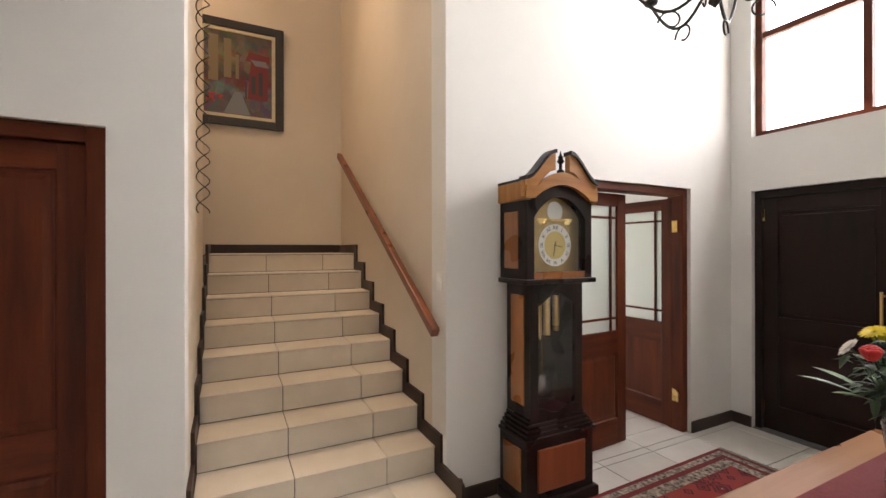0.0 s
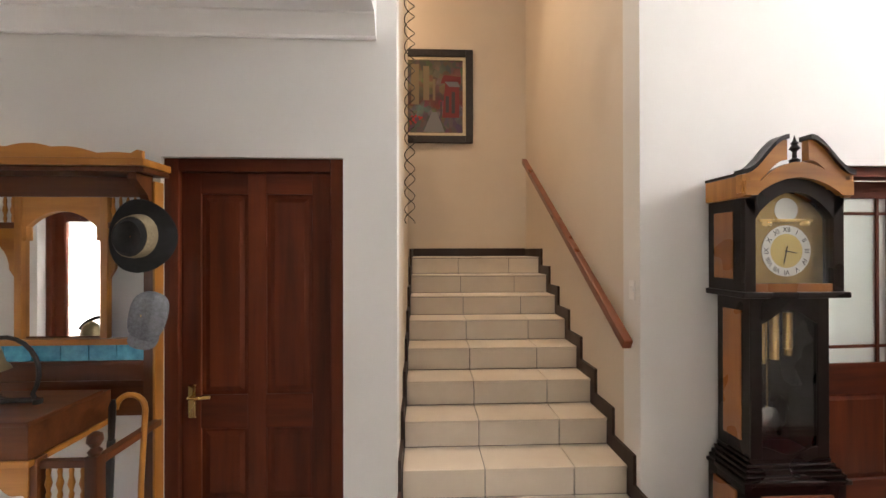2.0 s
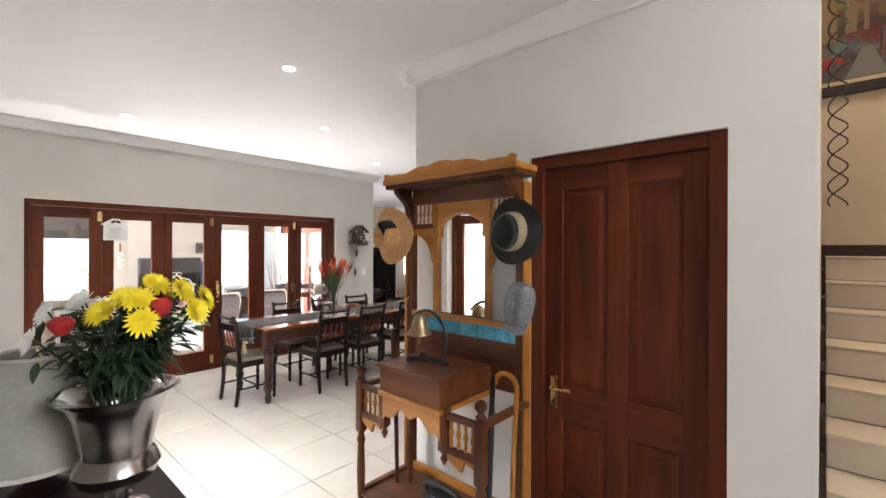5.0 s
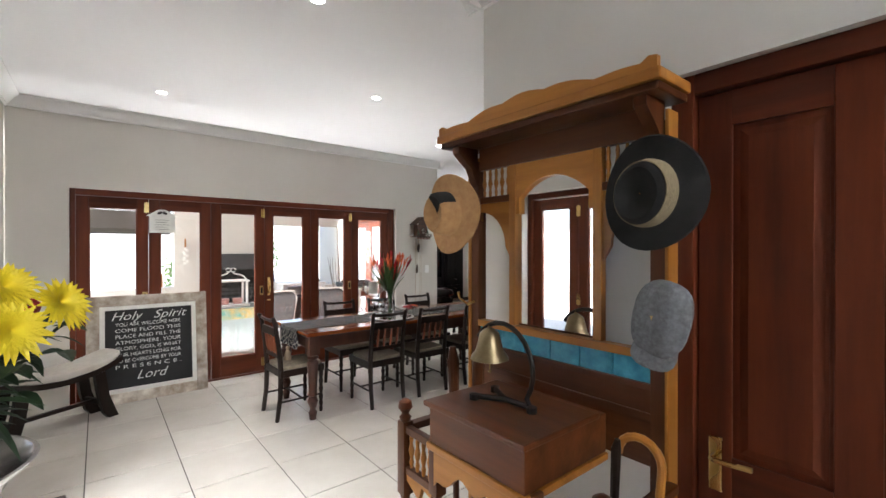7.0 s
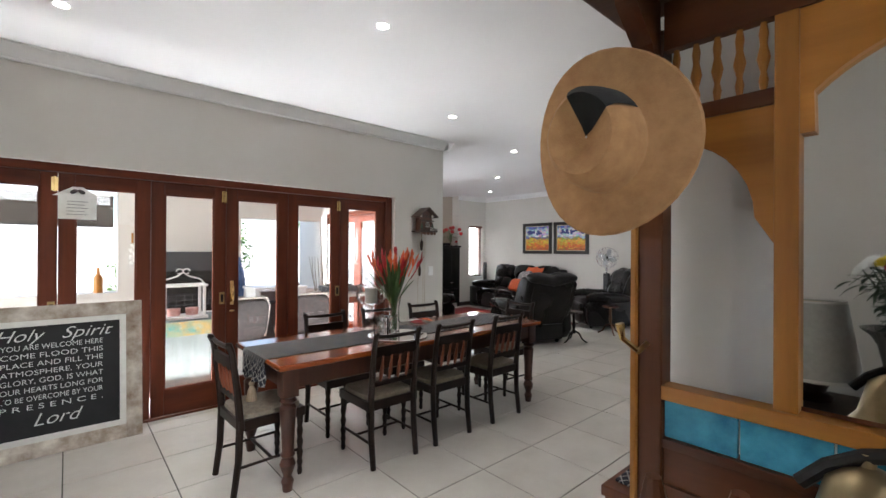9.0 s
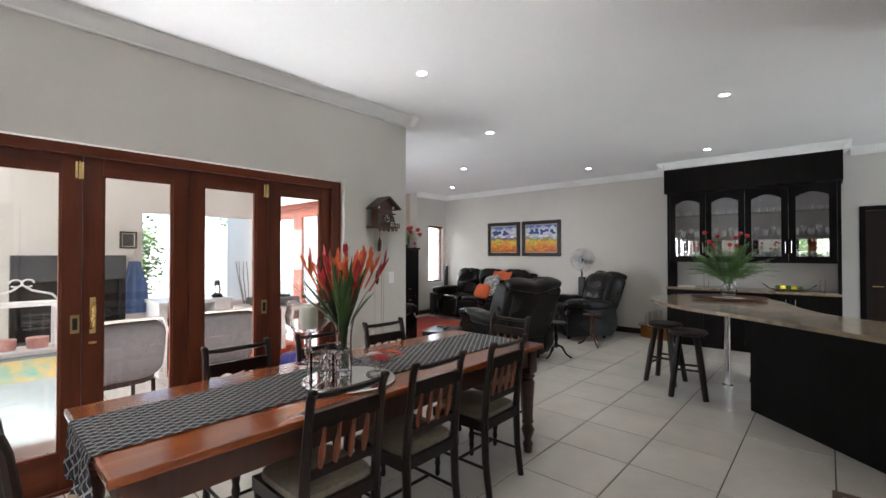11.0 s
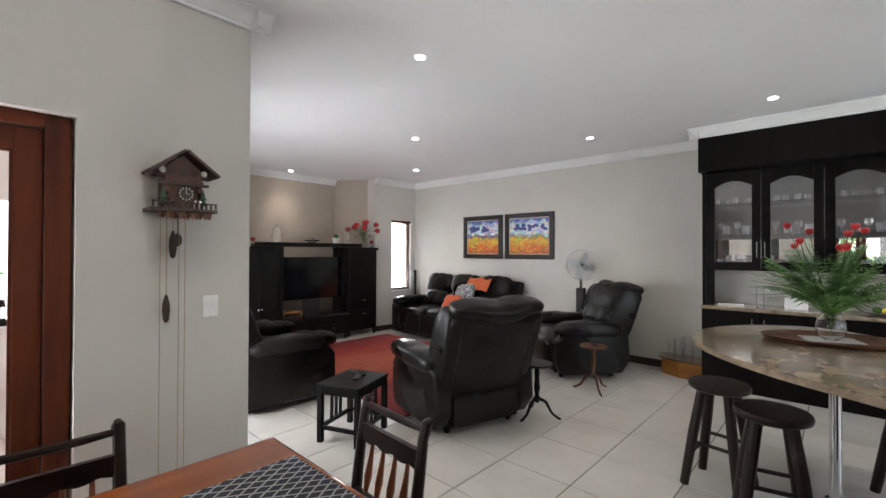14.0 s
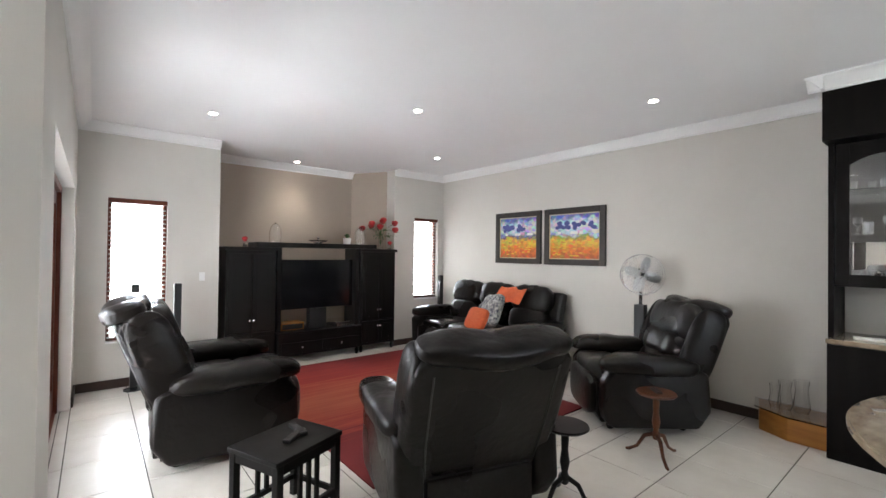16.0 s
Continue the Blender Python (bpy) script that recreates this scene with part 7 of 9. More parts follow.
def recliner():
    c = thing("recliner_armchair", "black leather recliner armchair with padded back and arms", "armchair", group="leather recliners")
    t = bmesh.new()
    prism(t, [(-0.36, 0.06), (0.36, 0.06), (0.39, 0.12), (0.39, 0.38), (-0.3, 0.4), (-0.38, 0.3)], -0.31, 0.31, "x")
    part("base", t, M_LEATHER, c)
    for s in (-1, 1):
        t = bmesh.new()
        prism(t, [(-0.42, 0.2), (-0.33, 0.06), (0.3, 0.055), (0.36, 0.09), (0.39, 0.2), (0.385, 0.42), (0.3, 0.54), (-0.25, 0.56), (-0.4, 0.5)], s * 0.3, s * 0.445, "x")
        bmesh.ops.bevel(t, geom=list(t.edges), offset=0.04, segments=4, affect="EDGES", profile=0.55)
        side = part("arm", t, M_LEATHER, c, smooth=True)
        t = bmesh.new()
        blob(t, (s * 0.385, 0.03, 0.56), (0.115, 0.37, 0.082), Matrix.Rotation(radians(3), 4, "X"), 0.68, 34, 16, crease=lambda q: Vector((q.x * (1 + 0.15 * q.y), q.y, q.z + 0.005 * math.sin(q.y * 26 + q.x * 9) - 0.18 * max(0, q.y - 0.2))))
        pad = part("arm_pad", t, M_LEATHER, side, smooth=True)
    for y in (-0.07, 0.24):
        t = bmesh.new()
        blob(t, (0, y, 0.44), (0.285, 0.185, 0.095), Matrix.Rotation(radians(3), 4, "X"), 0.55, 32, 12, crease=lambda q: Vector((q.x, q.y, q.z * (1 - 0.15 * math.exp(-(q.x / 0.03) ** 2)) + 0.004 * math.sin(q.x * 31))))
        part("seat_cushion", t, M_LEATHER, c, smooth=True)
    t = bmesh.new()
    blob(t, (0, 0.4, 0.26), (0.285, 0.065, 0.18), None, 0.5, 26, 12)
    part("footrest", t, M_LEATHER, c, smooth=True)
    lean = Matrix.Translation((0, -0.3, 0.33)) @ Matrix.Rotation(radians(19), 4, "X")
    t = bmesh.new()
    prism(t, [(-0.34, -0.16), (0.34, -0.16), (0.385, 0.1), (0.41, 0.4), (0.405, 0.62), (0.35, 0.69), (0.2, 0.68), (0.0, 0.66), (-0.2, 0.68), (-0.35, 0.69), (-0.405, 0.62), (-0.41, 0.4), (-0.385, 0.1)], -0.08, 0.08, "y")
    bmesh.ops.bevel(t, geom=list(t.edges), offset=0.035, segments=4, affect="EDGES", profile=0.55)
    t.transform(lean)
    back = part("backrest", t, M_LEATHER, c, smooth=True)
    for zz, w, h, d, seams in ((0.53, 0.36, 0.17, 0.105, (-0.13, 0.13)), (0.31, 0.32, 0.13, 0.115, (0.0,)), (0.12, 0.29, 0.12, 0.11, ())):
        t = bmesh.new()
        blob(t, (0, 0.1, zz), (w, d, h), None, 0.6, 40, 14, crease=puff(w, seams))
        t.transform(lean)
        part("back_cushion", t, M_LEATHER, back, smooth=True)
    t = bmesh.new()
    blob(t, (0, -0.005, 0.665), (0.395, 0.125, 0.07), None, 0.66, 48, 14, crease=lambda q: Vector((q.x, q.y * (1 - 0.05 * math.cos(q.x * 24)), q.z + 0.035 * math.sin(min(1.0, abs(q.x) / 0.3) * 1.57) - 0.002 * math.cos(q.x * 60))))
    t.transform(lean)
    part("head_roll", t, M_LEATHER, back, smooth=True)
    for s in (-1, 1):
        t = bmesh.new()
        blob(t, (s * 0.37, 0.05, 0.36), (0.055, 0.13, 0.33), None, 0.65, 20, 16)
        t.transform(lean)
        part("wing", t, M_LEATHER, back, smooth=True)
        t = tube(bmesh.new(), [(s * 0.285, -0.083, -0.12), (s * 0.315, -0.083, 0.2), (s * 0.325, -0.083, 0.6)], 0.005, 6)
        t.transform(lean)
        part("piping", t, M_LEATHER_SEAM, back, smooth=True)
    t = bmesh.new()
    box(t, -0.29, 0.29, -0.4, -0.32, 0.07, 0.3, 0.02)
    part("rear_skirt", t, M_LEATHER, c, smooth=True)
    for x in (-0.28, 0.28):
        for y in (-0.28, 0.28):
            part("foot", lathe(bmesh.new(), [(0.022, 0), (0.03, 0.03), (0.03, 0.065)], (x, y, 0), 10), M_BLACK, c)
    return c


r1 = recliner()
r1.matrix_basis = pose(-6.02, 7.25, 0, 0, 0, 72) @ Matrix.Diagonal((1.1, 1.1, 1.04, 1))
copy_thing(r1, pose(-7.72, 6.28, 0, 0, 0, -3) @ Matrix.Diagonal((1.07, 1.07, 1.04, 1)))
copy_thing(r1, pose(-5.92, 9.38, 0, 0, 0, 139))

so = thing("sofa", "black leather three-seat recliner sofa with puffed cushions", "sofa", pose(-8.2, 9.66, 0, 0, 0, 178) @ Matrix.Diagonal((1, 1, 1.05, 1)))
SW = 1.12
t = bmesh.new()
prism(t, [(-0.4, 0.05), (0.38, 0.05), (0.41, 0.12), (0.41, 0.38), (-0.35, 0.4), (-0.42, 0.3)], -SW + 0.18, SW - 0.18, "x")
part("base", t, M_LEATHER, so)
for s in (-1, 1):
    t = bmesh.new()
    prism(t, [(-0.42, 0.05), (0.38, 0.05), (0.42, 0.1), (0.44, 0.48), (0.3, 0.55), (-0.4, 0.55)], s * (SW - 0.18), s * SW, "x")
    bmesh.ops.bevel(t, geom=list(t.edges), offset=0.03, segments=3, affect="EDGES", profile=0.6)
    arm = part("arm", t, M_LEATHER, so, smooth=True)
    part("arm_pad", blob(bmesh.new(), (s * (SW - 0.09), 0.03, 0.57), (0.12, 0.43, 0.08), None, 0.6, 26, 12), M_LEATHER, arm, smooth=True)
for i in range(3):
    x = -0.63 + 0.63 * i
    part("seat_cushion", blob(bmesh.new(), (x, 0.08, 0.42), (0.312, 0.36, 0.085), None, 0.45, 26, 10), M_LEATHER, so, smooth=True)
    part("footrest", blob(bmesh.new(), (x, 0.42, 0.26), (0.305, 0.055, 0.16), None, 0.45, 22, 8), M_LEATHER, so, smooth=True)
    tilt = Matrix.Rotation(radians(14), 4, "X")
    t = bmesh.new()
    blob(t, (0, 0.06, 0.44), (0.315, 0.12, 0.17), None, 0.55, 30, 12, crease=puff(0.3, (0.0,)))
    blob(t, (0, 0.06, 0.17), (0.305, 0.12, 0.15), None, 0.55, 30, 12)
    t.transform(Matrix.Translation((x, -0.27, 0.42)) @ tilt)
    part("back_cushion", t, M_LEATHER, so, smooth=True)
t = bmesh.new()
box(t, -SW + 0.06, SW - 0.06, -0.08, 0.03, 0.0, 0.6, 0.04)
t.transform(Matrix.Translation((0, -0.29, 0.38)) @ Matrix.Rotation(radians(14), 4, "X"))
part("backrest", t, M_LEATHER, so)

M_ORANGECLOTH = material("orange_cloth", (0.5, 0.085, 0.025), (0.62, 0.13, 0.04), 30, 0.85, 0.95, 0.3, 200)
M_PAISLEY = material("blue_paisley_cloth", (0.03, 0.035, 0.06), (0.45, 0.44, 0.42), 28, 0.85, 0.95, 0.2, 200, detail=1)
for nm, lab, mt, loc, rot, sz in (("cushion", "bright orange scatter cushion on the sofa", M_ORANGECLOTH, (-7.99, 9.36, 0.64), (-62, 0, 170), (0.2, 0.15, 0.06)),
                                  ("cushion", "blue and white patterned scatter cushion on the sofa", M_PAISLEY, (-7.87, 9.5, 0.75), (-66, 8, 165), (0.23, 0.22, 0.06))):
    bm = bmesh.new()
    blob(bm, (0, 0, 0), sz, None, 0.6, 24, 10, crease=lambda q: Vector((q.x * (1 + 0.1 * abs(q.y) / 0.2), q.y * (1 + 0.1 * abs(q.x) / 0.2), q.z)))
    single(nm, bm, mt, lab, "cushion", smooth=True, m=pose(*loc, *rot))
bm = bmesh.new()
grid = []
for j in range(13):
    f = j / 12
    yy, zz = (10.03 - 0.36 * f, 1.0 + 0.05 * math.sin(f * 3.1) - 0.22 * max(0, f - 0.35))
    grid.append([bm.verts.new((-8.06 + 0.052 * i + 0.05 * f, yy, zz + 0.012 * math.sin(i * 1.3 + j * 0.5))) for i in range(10)])
fs = [bm.faces.new((a[i], a[i + 1], b[i + 1], b[i])) for a, b in zip(grid, grid[1:]) for i in range(9)]
bmesh.ops.solidify(bm, geom=fs, thickness=0.03)
single("throw_blanket", bm, M_ORANGECLOTH, "orange throw blanket folded over the sofa back", "blanket", smooth=True)

# rug with red and orange bands
M_LRUG = bpy.data.materials.new("red_orange_rug")
M_LRUG.use_nodes = True
n, l = M_LRUG.node_tree.nodes, M_LRUG.node_tree.links
tc = n.new("ShaderNodeTexCoord")
mp = n.new("ShaderNodeMapping")
mp.inputs["Scale"].default_value = (12, 0.5, 1)
l.new(tc.outputs["Object"], mp.inputs[0])
no = n.new("ShaderNodeTexNoise")
no.inputs["Scale"].default_value, no.inputs["Detail"].default_value = 2.0, 6
l.new(mp.outputs[0], no.inputs["Vector"])
sep = n.new("ShaderNodeSeparateXYZ")
l.new(tc.outputs["Generated"], sep.inputs[0])
ma = n.new("ShaderNodeMath")
ma.operation = "MULTIPLY_ADD"
l.new(no.outputs[0], ma.inputs[0])
ma.inputs[1].default_value = 0.5
l.new(sep.outputs[0], ma.inputs[2])
cr = n.new("ShaderNodeValToRGB")
cols = [(0.12, (0.07, 0.004, 0.005)), (0.3, (0.17, 0.009, 0.009)), (0.5, (0.24, 0.018, 0.012)), (0.7, (0.31, 0.075, 0.035)), (0.9, (0.25, 0.03, 0.016)), (1.0, (0.13, 0.007, 0.008))]
while len(cr.color_ramp.elements) < len(cols):
    cr.color_ramp.elements.new(0.5)
for e, (p, c) in zip(cr.color_ramp.elements, cols):
    e.position, e.color = p, (*c, 1)
l.new(ma.outputs[0], cr.inputs[0])
l.new(cr.outputs[0], n["Principled BSDF"].inputs["Base Color"])
n["Principled BSDF"].inputs["Roughness"].default_value = 0.95
single("lounge_rug", bx(-9.4, -6.3, 6.85, 9.2, 0.001, 0.012, bevel=0.003), M_LRUG, "red and orange banded wool rug in the lounge", "rug")

# television unit
tv = thing("television_unit", "large black timber television cabinet with towers and bridge", "cabinet", pose(-9.62, 6.72, 0, 0, 0, 90))
UW = 2.44
for x0 in (0.0, UW - 0.6):
    tower = part("tower", box(bmesh.new(), x0, x0 + 0.6, 0.03, 0.5, 0.1, 1.5, 0.004), M_BLACK, tv)
    part("tower_top", bx(x0 - 0.025, x0 + 0.625, -0.0, 0.51, 1.5, 1.545, bevel=0.008), M_BLACK, tower)
    for k in range(2):
        xa = x0 + 0.02 + 0.283 * k
        for z0, z1 in ((0.48, 1.46), (0.14, 0.46)):
            d = part("door", bx(xa, xa + 0.276, 0.008, 0.028, z0, z1, bevel=0.004), M_BLACK, tower)
            part("door_panel", bx(xa + 0.05, xa + 0.226, 0.002, 0.0075, z0 + 0.05, z1 - 0.05, bevel=0.002), M_BLACK, d)
            part("knob", lathe(bmesh.new(), [(0.006, 0), (0.006, 0.012), (0.012, 0.018), (0.001, 0.026)], seg=12), M_CHROME, d, m=pose(xa + (0.255 if k == 0 else 0.02), 0.009, 0.62 if z1 > 1 else 0.38, 90))
    for x in (x0 + 0.03, x0 + 0.57):
        for y in (0.06, 0.46):
            part("foot", lathe(bmesh.new(), [(0.018, 0), (0.03, 0.05), (0.024, 0.1)], (x, y, 0), 10), M_BLACK, tower)
part("bridge", bx(0.35, UW - 0.35, 0.0, 0.42, 1.546, 1.61, bevel=0.008), M_BLACK, tv)
for x in (0.62, UW - 0.68):
    part("bridge_post", bx(x, x + 0.06, 0.05, 0.4, 0.42, 1.544, bevel=0.004), M_BLACK, tv)
part("console_body", bx(0.62, UW - 0.62, -0.02, 0.5, 0.1, 0.4, bevel=0.006), M_BLACK, tv)
part("console_top", bx(0.602, UW - 0.602, -0.04, 0.5, 0.4, 0.419, bevel=0.005), M_BLACK, tv)
for k in range(2):
    xa = 0.66 + 0.57 * k
    d = part("drawer", bx(xa, xa + 0.55, -0.035, -0.021, 0.14, 0.28, bevel=0.004), M_BLACK, tv)
    part("knob", lathe(bmesh.new(), [(0.006, 0), (0.006, 0.012), (0.012, 0.018), (0.001, 0.026)], seg=12), M_CHROME, d, m=pose(xa + 0.275, -0.035, 0.21, 90))
for x in (0.66, UW - 0.66):
    part("foot", lathe(bmesh.new(), [(0.018, 0), (0.03, 0.05), (0.024, 0.1)], (x, 0.02, 0), 10), M_BLACK, tv)
ts = thing("television", "large flat black television, switched off", "television", pose(-9.72, 7.37, 0.42, 0, 0, 90))
part("screen", bx(0.03, 1.13, 0.05, 0.1, 0.28, 0.96, bevel=0.006), M_SCREEN, ts, "dark glossy screen")
part("stand", bx(0.45, 0.7, 0.03, 0.15, 0.0, 0.28, bevel=0.006), M_PLASTICBLACK, ts)
dv = thing("media_player", "silver media player box under the television", "electronics", pose(-9.72, 7.42, 0.42, 0, 0, 90))
part("body", bx(0.0, 0.32, 0.02, 0.24, 0.003, 0.1, bevel=0.004), M_OAK_X, dv)
part("front", bx(0.02, 0.3, 0.014, 0.02, 0.015, 0.085, bevel=0.002), M_PLASTICBLACK, dv)
dv2 = single("amplifier", bx(-0.2, 0.2, -0.12, 0.12, 0.0, 0.07, bevel=0.004), M_CHROME, "slim silver amplifier under the television", "electronics", m=pose(-9.84, 8.3, 0.421))


def cloche(p, h, r):
    s = thing("glass_cloche", "clear glass dome on the television cabinet", "glass dome", pose(*p), group="glass domes")
    part("dome", glass_vessel([(r, 0), (r, h * 0.55), (r * 0.8, h * 0.8), (r * 0.3, h * 0.92), (0.004, h * 0.94)]), M_GLASS, s, smooth=True)
    part("knob", lathe(bmesh.new(), [(0.006, h * 0.93), (0.016, h * 0.97), (0.001, h)], seg=12), M_GLASS, s, smooth=True)


cloche((-9.8, 7.35, 1.611), 0.27, 0.075)
cloche((-9.8, 8.62, 1.611), 0.28, 0.075)
ps = thing("potted_plant", "small green succulent in a white pot", "plant", pose(-9.8, 8.4, 1.611))
part("pot", lathe(bmesh.new(), [(0.001, 0), (0.05, 0), (0.06, 0.09), (0.052, 0.09), (0.05, 0.07), (0.001, 0.07)], seg=20), M_WHITE, ps, "white pot", True)
bm = bmesh.new()
for i in range(18):
    blade(bm, (0, 0, 0.08), direction(random.uniform(0.1, 0.9), 2.4 * i), 0.09, 0.03, 0.1, 3)
part("leaves", bm, M_LEAF, ps)
rv = thing("flower_vase", "glass vase of dark red flowers on the cabinet", "vase with flowers", pose(-9.8, 8.98, 1.546))
part("vase", glass_vessel([(0.03, 0), (0.035, 0.02), (0.025, 0.1), (0.04, 0.17)]), M_GLASS, rv, "clear glass vase", True)
tips = bouquet(rv, (0, 0, 0.14), 1.1, 0.34, 9, 80, M_LEAF)
heads(rv, tips, ["rose"] * 9, 0.085)
for y in (6.95, 9.1):
    s = thing("flower_ball", "red flower ball on a small crystal stand", "ornament", pose(-9.72, y, 1.546), group="red ornaments")
    part("stand", lathe(bmesh.new(), [(0.03, 0), (0.02, 0.03), (0.028, 0.07), (0.001, 0.07)], seg=12), M_GLASS, s, smooth=True)
    bm = bmesh.new()
    rose(bm, (0, 0, 0.1), 0.05)
    part("ball", bm, M_RED, s)
dsh = thing("glass_dish", "shallow glass dish on the cabinet bridge", "dish", pose(-9.8, 7.95, 1.611))
part("bowl", glass_vessel([(0.04, 0), (0.05, 0.01), (0.11, 0.03), (0.14, 0.045)]), M_GLASS, dsh, smooth=True)
part("finial", lathe(bmesh.new(), [(0.012, 0.01), (0.008, 0.06), (0.018, 0.08), (0.001, 0.1)], seg=12), M_CHROME, dsh, smooth=True)

for x, y in ((-9.55, 5.82), (-9.5, 6.2), (-9.6, 10.05)):
    s = thing("tower_speaker", "slim black floor-standing speaker", "speaker", pose(x, y, 0, 0, 0, 90), group="slim speakers")
    part("column", bx(-0.035, 0.035, -0.035, 0.035, 0.03, 1.12, bevel=0.006), M_PLASTICBLACK, s)
    part("base", lathe(bmesh.new(), [(0.001, 0), (0.09, 0), (0.09, 0.012), (0.03, 0.03), (0.001, 0.03)], seg=28), M_SCREEN, s)
sw = thing("subwoofer", "black box speaker on the floor by the wall", "speaker", pose(-9.5, 6.48, 0, 0, 0, 90))
part("box", bx(-0.16, 0.16, -0.02, 0.22, 0.02, 0.42, bevel=0.006), M_PLASTICBLACK, sw)
part("grille", bx(-0.14, 0.14, -0.03, -0.021, 0.05, 0.39, bevel=0.004), M_FABRIC, sw)
single("speaker_box", bx(-0.13, 0.13, -0.15, 0.15, 0.0, 0.5, bevel=0.006), M_PLASTICBLACK, "black box speaker beside the sofa", "speaker", m=pose(-9.52, 9.68, 0))

# framed landscapes
M_LAND = bpy.data.materials.new("landscape_painting")
painting(M_LAND, [(0.0, (0.5, 0.1, 0.02)), (0.22, (0.6, 0.16, 0.02)), (0.36, (0.62, 0.4, 0.04)), (0.46, (0.45, 0.3, 0.06)), (0.52, (0.05, 0.07, 0.2)), (0.62, (0.45, 0.47, 0.6)), (0.8, (0.6, 0.62, 0.68)), (0.95, (0.1, 0.14, 0.4))], 7, 1)
M_LAND2 = bpy.data.materials.new("landscape_painting_b")
painting(M_LAND2, [(0.0, (0.5, 0.1, 0.02)), (0.22, (0.62, 0.2, 0.02)), (0.4, (0.66, 0.42, 0.05)), (0.48, (0.2, 0.25, 0.06)), (0.54, (0.4, 0.45, 0.6)), (0.66, (0.55, 0.57, 0.66)), (0.82, (0.62, 0.64, 0.7)), (0.95, (0.1, 0.14, 0.42))], 7, 5)
for x, w, lab, mt in ((-8.45, 0.84, "bright painted landscape with blue trees in a black frame", M_LAND), (-7.55, 0.89, "bright painted farm landscape in a black frame", M_LAND2)):
    p = framed_picture(lab, pose(x, YN, 1.36), w, 0.74, 0.075, mt, 0.012)
    bm = bmesh.new()
    for i in range(7):
        cx2 = 0.17 + random.uniform(0, w - 0.34)
        for k in range(4):
            blob(bm, (cx2 + random.uniform(-0.04, 0.04), -0.0155, 0.5 + random.uniform(-0.03, 0.05)), (0.035, 0.002, 0.025), None, 0.9, 10, 4)
    tagged(part("painted_trees", bm, plain("painted_blue", (0.04, 0.05, 0.22), 0.5), p), kind="stuff")
    bm = bmesh.new()
    for i in range(5):
        x0 = 0.14 + random.uniform(0, w - 0.34)
        box(bm, x0, x0 + 0.05, -0.0165, -0.0145, 0.4, 0.435)
    tagged(part("painted_cottages", bm, M_PETALWHITE, p), kind="stuff")
    bm = bmesh.new()
    for i in range(26):
        x0, z0 = 0.13 + random.uniform(0, w - 0.3), random.uniform(0.12, 0.34)
        blob(bm, (x0, -0.015, z0), (0.03, 0.0015, 0.008), None, 0.9, 8, 4)
    tagged(part("painted_field", bm, plain("painted_yellow", (0.7, 0.42, 0.03), 0.5), p), kind="stuff")

# pedestal fan
fn = thing("pedestal_fan", "chrome wire pedestal fan on a dark column", "fan", pose(-6.1, 9.92, 0))
part("base", lathe(bmesh.new(), [(0.001, 0), (0.19, 0), (0.19, 0.015), (0.05, 0.035), (0.001, 0.035)], seg=28), M_PLASTICBLACK, fn, smooth=True)
part("column", bx(-0.055, 0.055, -0.04, 0.04, 0.03, 0.98, bevel=0.01), M_PLASTICBLACK, fn)
part("neck", tube(bmesh.new(), [(0, 0, 0.98), (0, 0, 1.22)], 0.018, 10), M_CHROME, fn)
head = part("motor", blob(bmesh.new(), (0, 0.0, 0), (0.06, 0.09, 0.06), None, 0.8, 16, 10), M_PLASTICBLACK, fn, smooth=True, m=pose(0, -0.02, 1.3, 0, 0, 40))
bm = bmesh.new()
for s in (-0.13, -0.05):
    tube(bm, [(0.205 * math.cos(a), s, 0.205 * math.sin(a)) for a in [2 * math.pi * k / 32 for k in range(33)]], 0.004, 5, False)
for k in range(44):
    a = 2 * math.pi * k / 44
    pts = [(0.03, -0.165), (0.12, -0.155), (0.19, -0.12), (0.205, -0.09), (0.19, -0.06), (0.1, -0.035), (0.03, -0.03)]
    tube(bm, [(r * math.cos(a), y, r * math.sin(a)) for r, y in pts], 0.0016, 4, False)
part("cage", bm, M_CHROME, head, "chrome wire cage")
M_FANBLADE = plain("fan_blade_grey", (0.45, 0.46, 0.46), 0.3, 0.5)
for k in range(4):
    t = bmesh.new()
    blob(t, (0.1, 0, 0), (0.085, 0.004, 0.055), Matrix.Rotation(0.45, 4, "X"), 0.8, 16, 6)
    t.transform(Matrix.Translation((0, -0.09, 0)) @ Matrix.Rotation(k * math.pi / 2 + 0.3, 4, "Y"))
    part("blade", t, M_FANBLADE, head, "grey metal blade", True)
cablebm = tube(bmesh.new(), [(-6.5, YN - 0.03, 0.42), (-6.47, YN - 0.05, 0.36), (-6.4, YN - 0.06, 0.2), (-6.3, YN - 0.1, 0.02), (-6.18, 9.98, 0.012)], 0.004, 6)
single("power_cable", cablebm, M_PLASTICBLACK, "black power cable from socket to fan", "cable")

